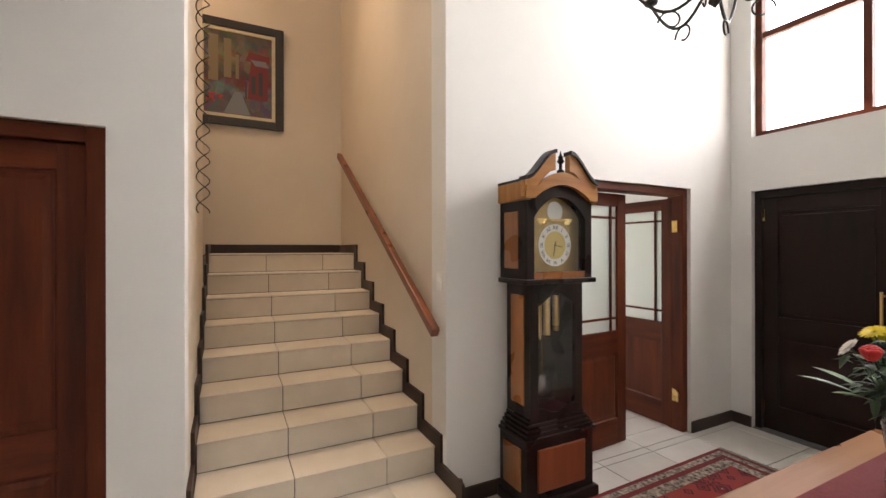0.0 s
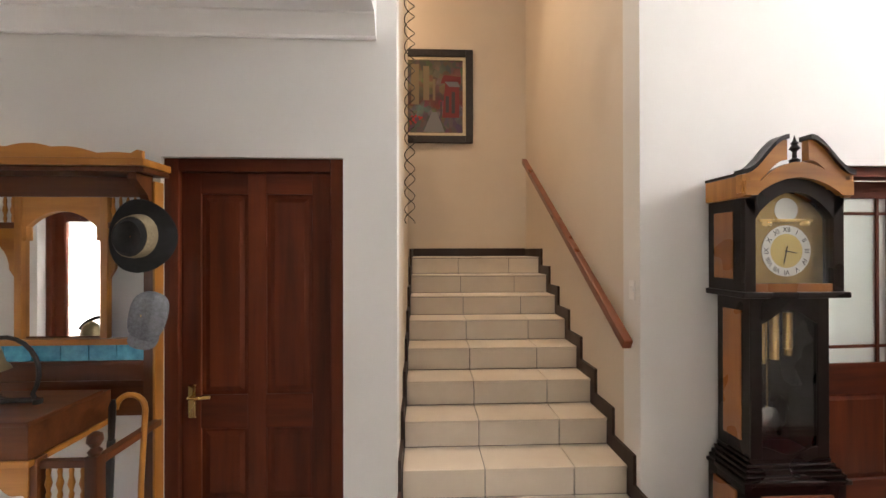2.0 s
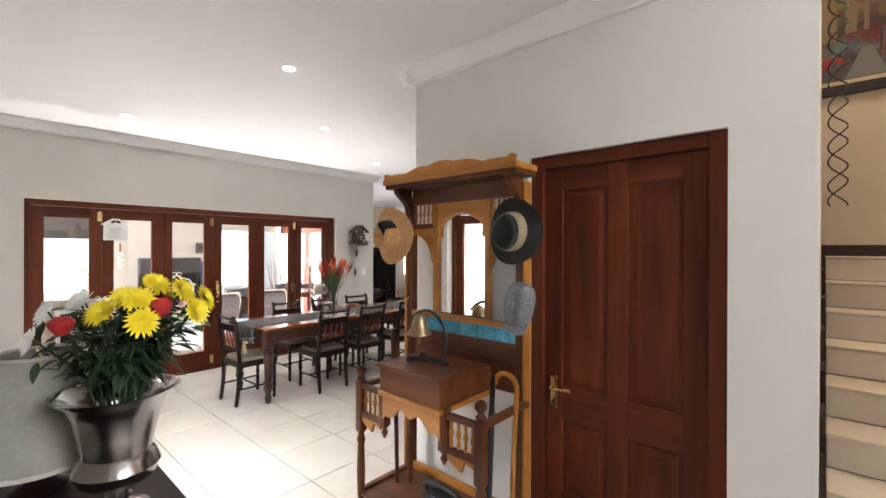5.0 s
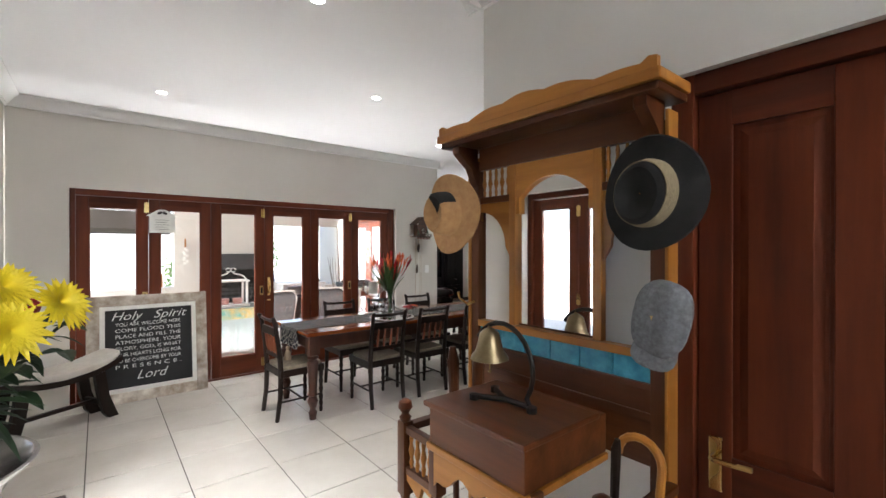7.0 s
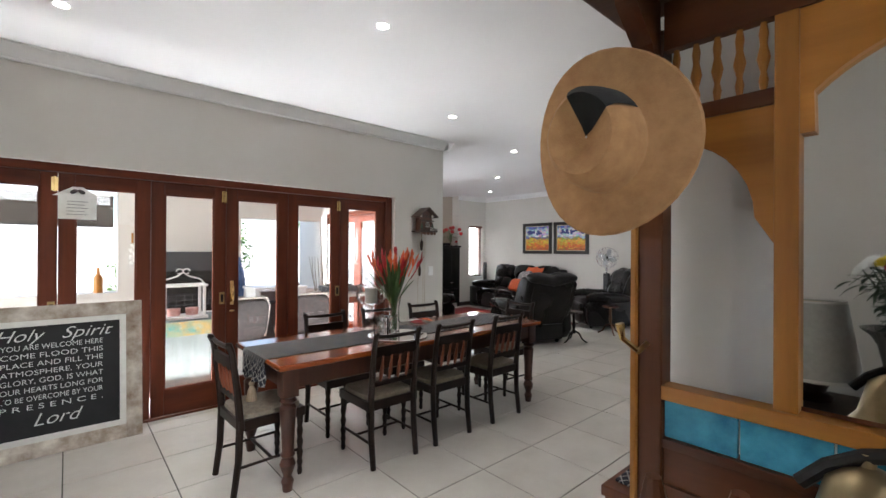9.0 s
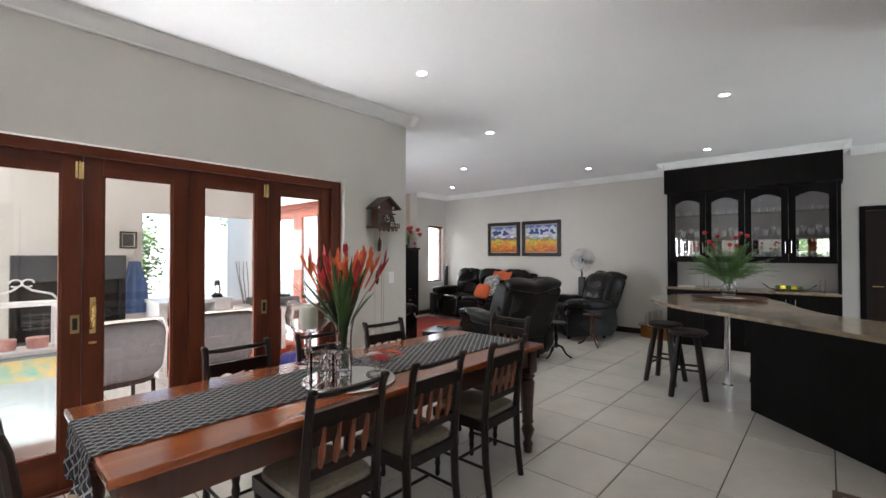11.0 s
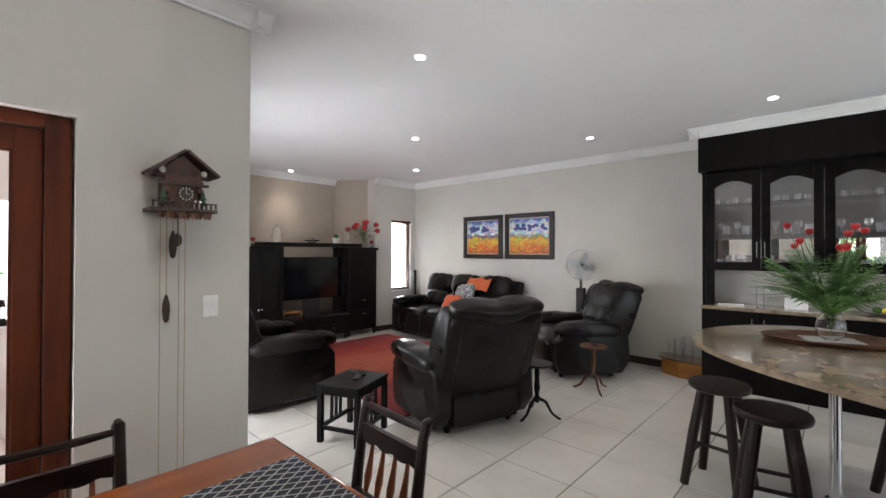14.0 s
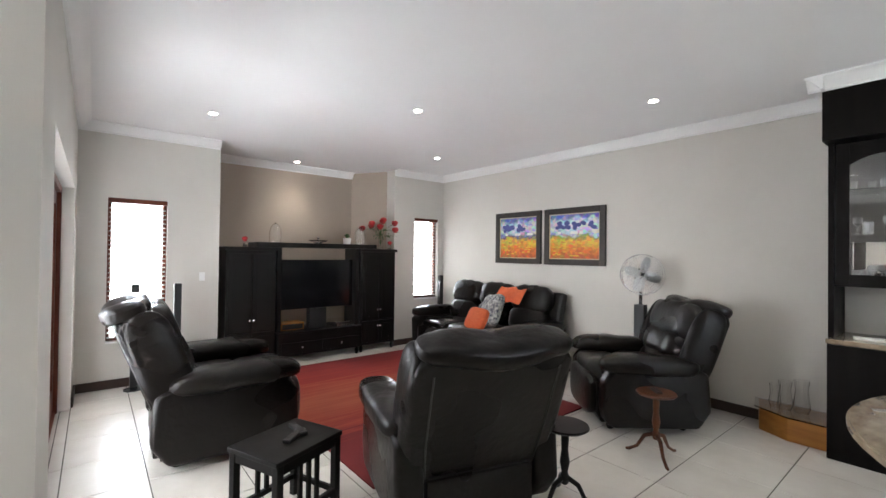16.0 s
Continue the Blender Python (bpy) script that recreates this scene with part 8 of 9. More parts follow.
# occasional tables
sd = thing("side_table", "small dark slatted wooden side table", "side table", pose(-6.34, 6.32, 0, 0, 0, 22))
part("tabletop", bx(-0.19, 0.19, -0.235, 0.235, 0.425, 0.45, bevel=0.005), M_BLACK, sd)
for x in (-0.165, 0.165):
    for y in (-0.205, 0.205):
        part("leg", bx(x - 0.02, x + 0.02, y - 0.02, y + 0.02, 0, 0.425, bevel=0.003), M_BLACK, sd)
    part("stretcher", bx(x - 0.012, x + 0.012, -0.185, 0.185, 0.1, 0.13), M_BLACK, sd)
    part("apron", bx(x - 0.012, x + 0.012, -0.185, 0.185, 0.37, 0.425), M_BLACK, sd)
    for y in (-0.06, 0.0, 0.06):
        part("slat", bx(x - 0.008, x + 0.008, y - 0.012, y + 0.012, 0.13, 0.37), M_BLACK, sd)
for y in (-0.205, 0.205):
    part("apron", bx(-0.145, 0.145, y - 0.012, y + 0.012, 0.37, 0.425), M_BLACK, sd)
    part("stretcher", bx(-0.145, 0.145, y - 0.01, y + 0.01, 0.1, 0.13), M_BLACK, sd)
for lx, ly, a in ((0.02, 0.03, 20), (-0.03, 0.1, 70)):
    s = thing("remote_control", "black remote control lying on a table", "remote control", pose(-6.34, 6.32, 0.45, 0, 0, 22) @ pose(lx, ly, 0, 0, 0, a), group="remote controls")
    part("body", bx(-0.022, 0.022, -0.09, 0.09, 0.0, 0.02, bevel=0.006), M_PLASTICBLACK, s)
    bm = bmesh.new()
    for i in range(6):
        for j in range(3):
            box(bm, -0.014 + 0.011 * j, -0.007 + 0.011 * j, -0.06 + 0.02 * i, -0.05 + 0.02 * i, 0.02, 0.0215)
    part("buttons", bm, M_FABRIC, s)


def tripod_table(p, mat, lab, rz, r=0.14, h=0.48):
    s = thing("tripod_table", lab, "side table", pose(*p, 0, 0, 0, rz))
    part("tabletop", lathe(bmesh.new(), [(0.001, h - 0.02), (r - 0.012, h - 0.02), (r, h - 0.01), (r - 0.004, h), (0.001, h)], seg=32), mat, s, smooth=True)
    part("stem", lathe(bmesh.new(), [(0.02, 0.13), (0.032, 0.16), (0.018, 0.2), (0.03, 0.26), (0.02, 0.33), (0.024, 0.4), (0.016, 0.44), (0.05, h - 0.02)], seg=16), mat, s, smooth=True)
    for k in range(3):
        a = 2 * math.pi * k / 3
        u = Vector((math.cos(a), math.sin(a), 0))
        part("leg", tube(bmesh.new(), [Vector((0, 0, 0.17)) + u * 0.01, Vector((0, 0, 0.14)) + u * 0.08, Vector((0, 0, 0.05)) + u * 0.13, Vector((0, 0, 0.012)) + u * 0.19, Vector((0, 0, 0.01)) + u * 0.21], [0.016, 0.015, 0.012, 0.012, 0.01], 8), mat, s, smooth=True)
    return s


tripod_table((-5.4, 8.72), M_WALNUT, "small reddish wooden tripod table beside a recliner", 75)
tripod_table((-5.46, 7.66), M_BLACK, "small dark tripod table behind a recliner", 20)
s = thing("remote_control", "grey remote control lying on a table", "remote control", pose(-5.4, 8.72, 0.48, 0, 0, 50), group="remote controls")
part("body", bx(-0.018, 0.018, -0.06, 0.06, 0.0, 0.018, bevel=0.005), M_PLASTICBLACK, s)

# ---- bar ----
M_UNITBACK = material("grey_laminate", (0.13, 0.13, 0.135), (0.17, 0.17, 0.175), 3, 0.5, 0.6)
M_DOORPANE = glass("cabinet_pane_glass", (1, 1, 1), 0.0, 1.7)
bc = thing("bar_cabinet", "dark wenge wall bar with arched glass doors", "cabinet")
BX0, BX1 = -4.6, -2.56
part("base_unit", bx(BX0, BX1, 9.72, YN - 0.005, 0.0, 0.86), M_WENGE, bc)
for i in range(4):
    w = (BX1 - BX0) / 4
    d = part("base_door", bx(BX0 + i * w + 0.004, BX0 + (i + 1) * w - 0.004, 9.7, 9.72, 0.09, 0.85, bevel=0.003), M_WENGE, bc)
    hx = BX0 + (i + 1) * w - 0.05 if i % 2 == 0 else BX0 + i * w + 0.05
    part("handle", tube(bmesh.new(), [(hx, 9.7, 0.79), (hx, 9.672, 0.79), (hx, 9.672, 0.63), (hx, 9.7, 0.63)], 0.005, 6), M_CHROME, d, "chrome bar handle")
part("worktop", bx(BX0, BX1, 9.66, YN - 0.005, 0.86, 0.895, bevel=0.006), M_GRANITE, bc, "polished brown granite top")
part("splash_back", bx(BX0 + 0.04, BX1 - 0.04, YN - 0.03, YN - 0.005, 0.895, 1.28), M_WALL, bc)
for x in (BX0, BX1 - 0.035):
    part("side_panel", bx(x, x + 0.035, 9.76, YN - 0.005, 0.895, 2.36), M_WENGE, bc)
part("wall_unit_back", bx(BX0 + 0.035, BX1 - 0.035, YN - 0.03, YN - 0.005, 1.28, 2.36), M_UNITBACK, bc, "grey inside back panel")
part("wall_unit_floor", bx(BX0 + 0.035, BX1 - 0.035, 9.78, YN - 0.03, 1.28, 1.31), M_WENGE, bc)
for zz in (1.66, 2.0):
    part("glass_shelf", bx(BX0 + 0.04, BX1 - 0.04, 9.84, YN - 0.035, zz, zz + 0.008), M_GLASS, bc)
part("bulkhead", bx(BX0 - 0.02, BX1 + 0.02, 9.66, YN - 0.005, 2.36, CEIL - 0.1), M_WENGE, bc)
wd = (BX1 - BX0 - 0.08) / 4
for i in range(4):
    x0, x1 = BX0 + 0.04 + i * wd + 0.003, BX0 + 0.04 + (i + 1) * wd - 0.003
    bm = bmesh.new()
    for a in ((x0, x0 + 0.075, 1.285, 2.34), (x1 - 0.075, x1, 1.285, 2.34)):
        box(bm, a[0], a[1], 9.755, 9.778, a[2], a[3], 0.003)
    box(bm, x0 + 0.075, x1 - 0.075, 9.756, 9.777, 1.285, 1.37)
    d = part("wall_door", bm, M_WENGE, bc)
    t = bmesh.new()
    prism(t, [(x1 - 0.075, 2.34), (x0 + 0.075, 2.34), (x0 + 0.075, 2.18)] + [(x0 + 0.075 + (x1 - x0 - 0.15) * k / 14, 2.18 + 0.06 * math.sin(math.pi * k / 14)) for k in range(1, 14)] + [(x1 - 0.075, 2.18)], 9.756, 9.777, "y")
    part("arched_rail", t, M_WENGE, d)
    g = part("pane", bx(x0 + 0.07, x1 - 0.07, 9.765, 9.769, 1.365, 2.25), M_DOORPANE, d)
    g.visible_shadow = False
    hx = x1 - 0.03 if i % 2 == 0 else x0 + 0.03
    part("handle", tube(bmesh.new(), [(hx, 9.755, 1.42), (hx, 9.73, 1.42), (hx, 9.73, 1.58), (hx, 9.755, 1.58)], 0.005, 6), M_CHROME, d, "chrome bar handle")
# No real mirror: added to imitate window reflections on the door panes
part("pane_reflection_strip", bx(BX0 + 0.05, BX1 - 0.05, YN - 0.034, YN - 0.031, 1.32, 1.62), M_MIRROR, bc, "added mirror strip imitating window reflections in the panes")

# Partly opaque white: the glasses' pale highlights are put into the colour
M_GLASSWARE = glass("bar_glassware_highlit", (0.95, 0.97, 1.0), 0.12)
M_GLASSWARE.node_tree.nodes["Principled BSDF"].inputs["Transmission Weight"].default_value = 0.72
gprof = [[(0.028, 0), (0.034, 0.09)], [(0.03, 0), (0.026, 0.006), (0.005, 0.012), (0.005, 0.06), (0.028, 0.085), (0.03, 0.13)], [(0.022, 0), (0.024, 0.06)]]
gmesh = []
for pr in gprof:
    ob = mesh_object("drinking_glass", glass_vessel(pr, 0.0015), M_GLASSWARE, True)
    gmesh.append(ob.data)
    bpy.data.objects.remove(ob)
for zz, kinds in ((1.311, (0, 1)), (1.669, (1, 0)), (2.009, (2, 2))):
    for i in range(22):
        ob = tagged(new("drinking_glass", gmesh[kinds[i % 2]]), "clear drinking glass, whitened for its highlights, on a cabinet shelf", "glass", "glasses in the bar cabinet")
        ob.location = (BX0 + 0.13 + i * 0.085 + random.uniform(-0.012, 0.012), 9.93 + random.uniform(-0.04, 0.08), zz)

for x, lab, h, r in ((-2.75, "tall clear glass cylinder on the bar", 0.17, 0.03), (-4.1, "tall clear glass bottle on the bar", 0.2, 0.035)):
    single("glass_cylinder", glass_vessel([(r, 0), (r, h)]), M_GLASS, lab, "vase", smooth=True, m=pose(x, 9.95, 0.896))
bk = single("card_box", bx(-0.09, 0.09, -0.04, 0.04, 0, 0.11, bevel=0.003), M_WHITE, "small white box on the bar worktop", "box", m=pose(-3.8, 9.9, 0.896, 0, 0, 8))
pl = thing("fruit_platter", "silver handled platter holding green fruit", "platter", pose(-3.1, 9.9, 0.896))
part("tray", glass_vessel([(0.14, 0), (0.19, 0.012), (0.24, 0.035)]), M_CHROME, pl, smooth=True)
for k in range(5):
    part("fruit", blob(bmesh.new(), (-0.12 + 0.06 * k, 0.02 * (-1) ** k, 0.045), (0.034, 0.03, 0.03), None, 0.95, 12, 8), M_YELLOW if k % 2 else M_LEAFBRIGHT, pl, smooth=True)
for sx in (-1, 1):
    part("handle", tube(bmesh.new(), [(sx * 0.22, -0.03, 0.03), (sx * 0.27, -0.02, 0.07), (sx * 0.29, 0.0, 0.09), (sx * 0.27, 0.02, 0.07), (sx * 0.22, 0.03, 0.03)], 0.006, 6), M_CHROME, pl)
single("folded_cloth", bx(-0.12, 0.12, -0.06, 0.06, 0, 0.015, bevel=0.006), M_PETALWHITE, "folded white cloth on the bar worktop", "cloth", m=pose(-4.35, 9.85, 0.896, 0, 0, 10))

# curved island counter
il = thing("bar_island", "dark bar island with wave-shaped granite top", "bar counter")
OUT = [(-2.26, 5.78), (-2.61, 6.06), (-3.0, 6.36), (-3.35, 6.62), (-3.68, 6.83), (-3.95, 7.08), (-4.16, 7.4), (-4.24, 7.75), (-4.18, 8.1), (-3.98, 8.42), (-3.68, 8.6), (-3.38, 8.5), (-3.15, 8.25), (-3.0, 7.9), (-2.88, 7.5), (-2.72, 7.15), (-2.5, 6.93), (-2.26, 6.78)]


def smooth_outline(p, steps=4):
    out = []
    k = len(p)
    for i in range(k - 1):
        p0, p1, p2, p3 = (Vector(p[max(i - 1, 0)]), Vector(p[i]), Vector(p[i + 1]), Vector(p[min(i + 2, k - 1)]))
        for s in range(steps):
            t = s / steps
            out.append(tuple(0.5 * ((2 * p1) + (p2 - p0) * t + (2 * p0 - 5 * p1 + 4 * p2 - p3) * t * t + (3 * p1 - p0 - 3 * p2 + p3) * t ** 3)))
    return out + [tuple(p[-1])]


t = bmesh.new()
prism(t, smooth_outline(OUT), 0.868, 0.9, "z")
es = [e for e in t.edges if abs(e.verts[0].co.z - e.verts[1].co.z) < 1e-6]
bmesh.ops.bevel(t, geom=es, offset=0.007, segments=2, affect="EDGES")
part("granite_top", t, M_GRANITE, il, "polished brown granite top", True)
t = bmesh.new()
prism(t, [(-2.26, 6.11), (-2.37, 6.15), (-3.22, 7.0), (-3.02, 7.2), (-2.6, 6.95), (-2.26, 6.6)], 0.0, 0.867, "z")
part("island_body", t, M_WENGE, il)
part("chrome_leg", tube(bmesh.new(), [(-3.5, 7.72, 0), (-3.5, 7.72, 0.867)], 0.03, 24), M_CHROME, il, "chrome support pole", True)
part("leg_flange", lathe(bmesh.new(), [(0.03, 0.012), (0.05, 0.01), (0.05, 0)], (-3.5, 7.72, 0), 24), M_CHROME, il)


def stool():
    s = thing("bar_stool", "dark round wooden bar stool with splayed legs", "stool", group="stools at the bar island")
    part("seat", lathe(bmesh.new(), [(0.001, 0.6), (0.15, 0.6), (0.168, 0.612), (0.172, 0.63), (0.165, 0.645), (0.12, 0.648), (0.001, 0.643)], seg=36), M_CHAIR, s, smooth=True)
    for k in range(4):
        a = math.pi / 4 + k * math.pi / 2
        u = Vector((math.cos(a), math.sin(a), 0))
        part("leg", tube(bmesh.new(), [u * 0.1 + Vector((0, 0, 0.61)), u * 0.15 + Vector((0, 0, 0.35)), u * 0.21], [0.028, 0.031, 0.026], 10), M_CHAIR, s, smooth=True)
        v = Vector((math.cos(a + math.pi / 2), math.sin(a + math.pi / 2), 0))
        zz = 0.2 if k % 2 else 0.27
        f = 0.21 - 0.11 * zz / 0.61
        part("stretcher", tube(bmesh.new(), [u * f + Vector((0, 0, zz)), v * f + Vector((0, 0, zz))], 0.012, 8), M_CHAIR, s)
    return s


s1 = stool()
s1.matrix_basis = pose(-3.74, 7.1, 0, 0, 0, 12)
copy_thing(s1, pose(-4.04, 7.46, 0, 0, 0, -8))
copy_thing(s1, pose(-3.12, 7.98, 0, 0, 0, 30))

tr = thing("wooden_tray", "oval dark wooden tray on the granite counter", "tray", pose(-3.52, 7.95, 0.9, 0, 0, 20))
bm = lathe(bmesh.new(), [(0.001, 0.002), (0.3, 0.002), (0.36, 0.02), (0.365, 0.03), (0.355, 0.03), (0.3, 0.014), (0.001, 0.014)], seg=48)
bm.transform(Matrix.Diagonal((1, 0.72, 1, 1)))
part("dish", bm, M_WALNUT, tr, smooth=True)
part("doily", bx(-0.14, 0.14, -0.1, 0.1, 0.0145, 0.018), M_PETALWHITE, tr, "white cloth under the vase")
M_FERN = material("fern_leaf", (0.06, 0.15, 0.03), (0.14, 0.3, 0.06), 12, 0.45, 0.6)
gv = thing("flower_vase", "round glass vase of red roses and fern leaves", "vase with flowers", pose(-3.52, 7.95, 0.918))
part("vase", glass_vessel([(0.035, 0), (0.06, 0.02), (0.08, 0.07), (0.07, 0.12), (0.045, 0.16), (0.05, 0.18)]), M_GLASS, gv, "clear round glass vase", True)
bm = bmesh.new()
stems = bmesh.new()
for i in range(70):
    a = random.uniform(0, 6.28)
    th = random.uniform(0.35, 1.3)
    L = random.uniform(0.34, 0.52)
    o = Vector((0, 0, 0.15))
    dd = direction(th, a)
    tube(stems, [o + Vector((0, 0, -0.1)), o, o + dd * L * 0.5 + Vector((0, 0, 0.05)), o + dd * L - Vector((0, 0, 0.04 * th))], 0.0018, 4)
    for k in range(16):
        f = 0.25 + 0.75 * k / 16
        p = o + dd * L * f + Vector((0, 0, 0.06 * math.sin(f * 3)))
        side = dd.cross(Vector((0, 0, 1))).normalized()
        for sg in (-1, 1):
            blade(bm, p, dd * 0.5 + side * sg + Vector((0, 0, random.uniform(-0.2, 0.3))), 0.09 * (1.15 - f) + 0.02, 0.016, 0.3, 2)
tagged(part("stem", stems, M_FERN, gv), kind="stuff")
tagged(part("fern", bm, M_FERN, gv), kind="stuff")
for i in range(9):
    a = 0.7 * i
    p = Vector((0, 0, 0.15)) + direction(0.2 + 0.17 * (i % 4), a) * random.uniform(0.5, 0.62)
    bm = bmesh.new()
    rose(bm, p, 0.034)
    part("flower", bm, M_RED, gv)
    part("rose_stem", tube(bmesh.new(), [(0, 0, 0.06), tuple(p)], 0.0025, 5), M_LEAF, gv)

# corner box with glass vases
cb = thing("corner_box", "low honey-coloured wooden corner box with glass top", "box", pose(-4.86, 10.02, 0))
t = bmesh.new()
prism(t, [(-0.28, 0.18), (-0.22, -0.05), (0.0, -0.17), (0.24, -0.17), (0.24, 0.18)], 0.0, 0.19, "z")
part("carcass", t, M_OAK_X, cb)
t = bmesh.new()
prism(t, [(-0.31, 0.19), (-0.25, -0.07), (0.0, -0.2), (0.24, -0.2), (0.24, 0.19)], 0.191, 0.201, "z")
part("glass_top", t, M_GLASS, cb, "clear glass top")
for x, h, r in ((-0.05, 0.24, 0.055), (0.06, 0.27, 0.06), (-0.12, 0.2, 0.045)):
    single("glass_vase", glass_vessel([(r * 0.7, 0), (r, 0.05), (r * 0.7, h * 0.7), (r * 0.9, h)]), M_GLASS, "clear empty glass vase on the corner box", "vase", "empty glass vases", smooth=True, m=pose(-4.86 + x, 10.02, 0.202))

# wall bench with netted cloth
wb = thing("settle_bench", "dark wooden settle with netted navy seat cloth", "bench")
part("seat", bx(-2.69, -2.27, 3.35, 4.65, 0.4, 0.445, bevel=0.006), M_WALNUT_Z, wb)
part("seat_cloth", bx(-2.66, -2.3, 3.42, 4.58, 0.446, 0.456), M_RUNNER, wb, "netted navy seat cloth")
for y in (3.39, 4.61):
    part("back_post", bx(-2.31, -2.27, y - 0.02, y + 0.02, 0.445, 0.9, bevel=0.005), M_WALNUT_Z, wb)
    part("leg", bx(-2.68, -2.63, y - 0.025, y + 0.025, 0, 0.4, bevel=0.004), M_WALNUT_Z, wb)
    part("leg", bx(-2.32, -2.28, y - 0.025, y + 0.025, 0, 0.4, bevel=0.004), M_WALNUT_Z, wb)
    part("arm", bx(-2.47, -2.312, y - 0.022, y + 0.022, 0.66, 0.69, bevel=0.006), M_WALNUT, wb)
    part("arm_post", bx(-2.46, -2.42, y - 0.02, y + 0.02, 0.446, 0.66, bevel=0.004), M_WALNUT_Z, wb)
part("back_rail", bx(-2.3, -2.275, 3.41, 4.59, 0.78, 0.88, bevel=0.005), M_WALNUT, wb)

# ---- patio things ----
br = thing("built_in_barbecue", "grey steel built-in barbecue with hood and grate", "barbecue", pose(XP, 2.55, 0, 0, 0, 90))
part("hood", bx(0.0, 0.94, -0.16, -0.001, 1.12, 1.39, bevel=0.008), M_STEEL, br, "grey steel hood")
bm = bmesh.new()
for a in ((0.0, 0.04, 0.5, 1.12), (0.9, 0.94, 0.5, 1.12)):
    box(bm, a[0], a[1], -0.14, -0.001, a[2], a[3], 0.003)
box(bm, 0.04, 0.9, -0.02, -0.002, 0.5, 1.12)
part("firebox", bm, M_IRON, br)
part("ledge", bx(-0.02, 0.96, -0.2, -0.001, 0.46, 0.5, bevel=0.004), M_STEEL, br)
for i in range(7):
    part("grate_bar", tube(bmesh.new(), [(0.15 + 0.1 * i, -0.05, 0.62), (0.15 + 0.1 * i, -0.12, 0.62), (0.15 + 0.1 * i, -0.12, 0.8)], 0.008, 6), M_STEEL, br)
for zz in (0.64, 0.71, 0.78):
    part("grate_rail", tube(bmesh.new(), [(0.1, -0.125, zz), (0.8, -0.125, zz)], 0.008, 6), M_STEEL, br)
single("newspaper", bx(-0.2, 0.2, -0.09, 0.07, 0, 0.02, bevel=0.004), M_PETALWHITE, "folded newspaper on the barbecue ledge", "newspaper", m=pose(XP + 0.1, 3.2, 0.501, 0, 0, 90))
ap = thing("apron", "faded blue denim apron hanging on the wall", "apron", pose(XP, 3.6, 0.7, 0, 0, 90))
bm = bmesh.new()
N = 14
rows = []
for j in range(9):
    f = j / 8
    w = 0.09 + 0.07 * (1 - f) if f < 0.7 else 0.06 + 0.1 * (1 - f)
    rows.append([bm.verts.new((w * (-1 + 2 * i / N), -0.02 - 0.015 * math.sin(i * 1.4) * (1 - 0.6 * f), 0.62 * f)) for i in range(N + 1)])
fs = [bm.faces.new((a[i], a[i + 1], b[i + 1], b[i])) for a, b in zip(rows, rows[1:]) for i in range(N)]
bmesh.ops.solidify(bm, geom=fs, thickness=0.006)
part("cloth", bm, material("blue_denim", (0.06, 0.12, 0.26), (0.12, 0.2, 0.38), 20, 0.9, 0.95, 0.2, 300), ap, smooth=True)
part("neck_strap", tube(bmesh.new(), [(-0.05, -0.02, 0.61), (0, -0.012, 0.74), (0.05, -0.02, 0.61)], 0.006, 6), M_CUSHION, ap)
pw = framed_picture("small grey picture on the patio wall", pose(XP, 3.45, 1.47, 0, 0, 90), 0.17, 0.2, 0.02, M_STEEL, 0.01)
pcn = thing("patio_counter", "white tiled patio counter under the window", "counter", pose(0, 0, 0))
part("worktop", bx(XP + 0.001, XP + 0.6, 3.7, 4.5, 0.82, 0.86, bevel=0.005), M_WHITE, pcn)
part("end_wall", bx(XP + 0.001, XP + 0.58, 4.3, 4.48, 0, 0.82), M_WHITE, pcn)
part("end_wall", bx(XP + 0.001, XP + 0.55, 3.72, 3.8, 0, 0.82), M_WHITE, pcn)
part("cupboard", bx(XP + 0.05, XP + 0.45, 3.8, 4.3, 0.05, 0.6), M_FABRIC, pcn)
ln = thing("storm_lantern", "black metal storm lantern on the patio counter", "lantern", pose(XP + 0.42, 4.38, 0.861))
part("tank", lathe(bmesh.new(), [(0.001, 0), (0.06, 0), (0.065, 0.03), (0.03, 0.055), (0.001, 0.055)], seg=18), M_IRON, ln, smooth=True)
part("globe", glass_vessel([(0.035, 0.055), (0.05, 0.1), (0.035, 0.15)]), M_GLASS, ln, smooth=True)
bm = lathe(bmesh.new(), [(0.04, 0.15), (0.03, 0.19), (0.045, 0.2), (0.001, 0.215)], seg=18)
for sx in (-1, 1):
    tube(bm, [(sx * 0.06, 0, 0.03), (sx * 0.075, 0, 0.1), (sx * 0.05, 0, 0.19)], 0.006, 6)
tube(bm, [(-0.06, 0, 0.18), (-0.03, 0, 0.25), (0.03, 0, 0.25), (0.06, 0, 0.18)], 0.004, 6)
part("frame", bm, M_IRON, ln)


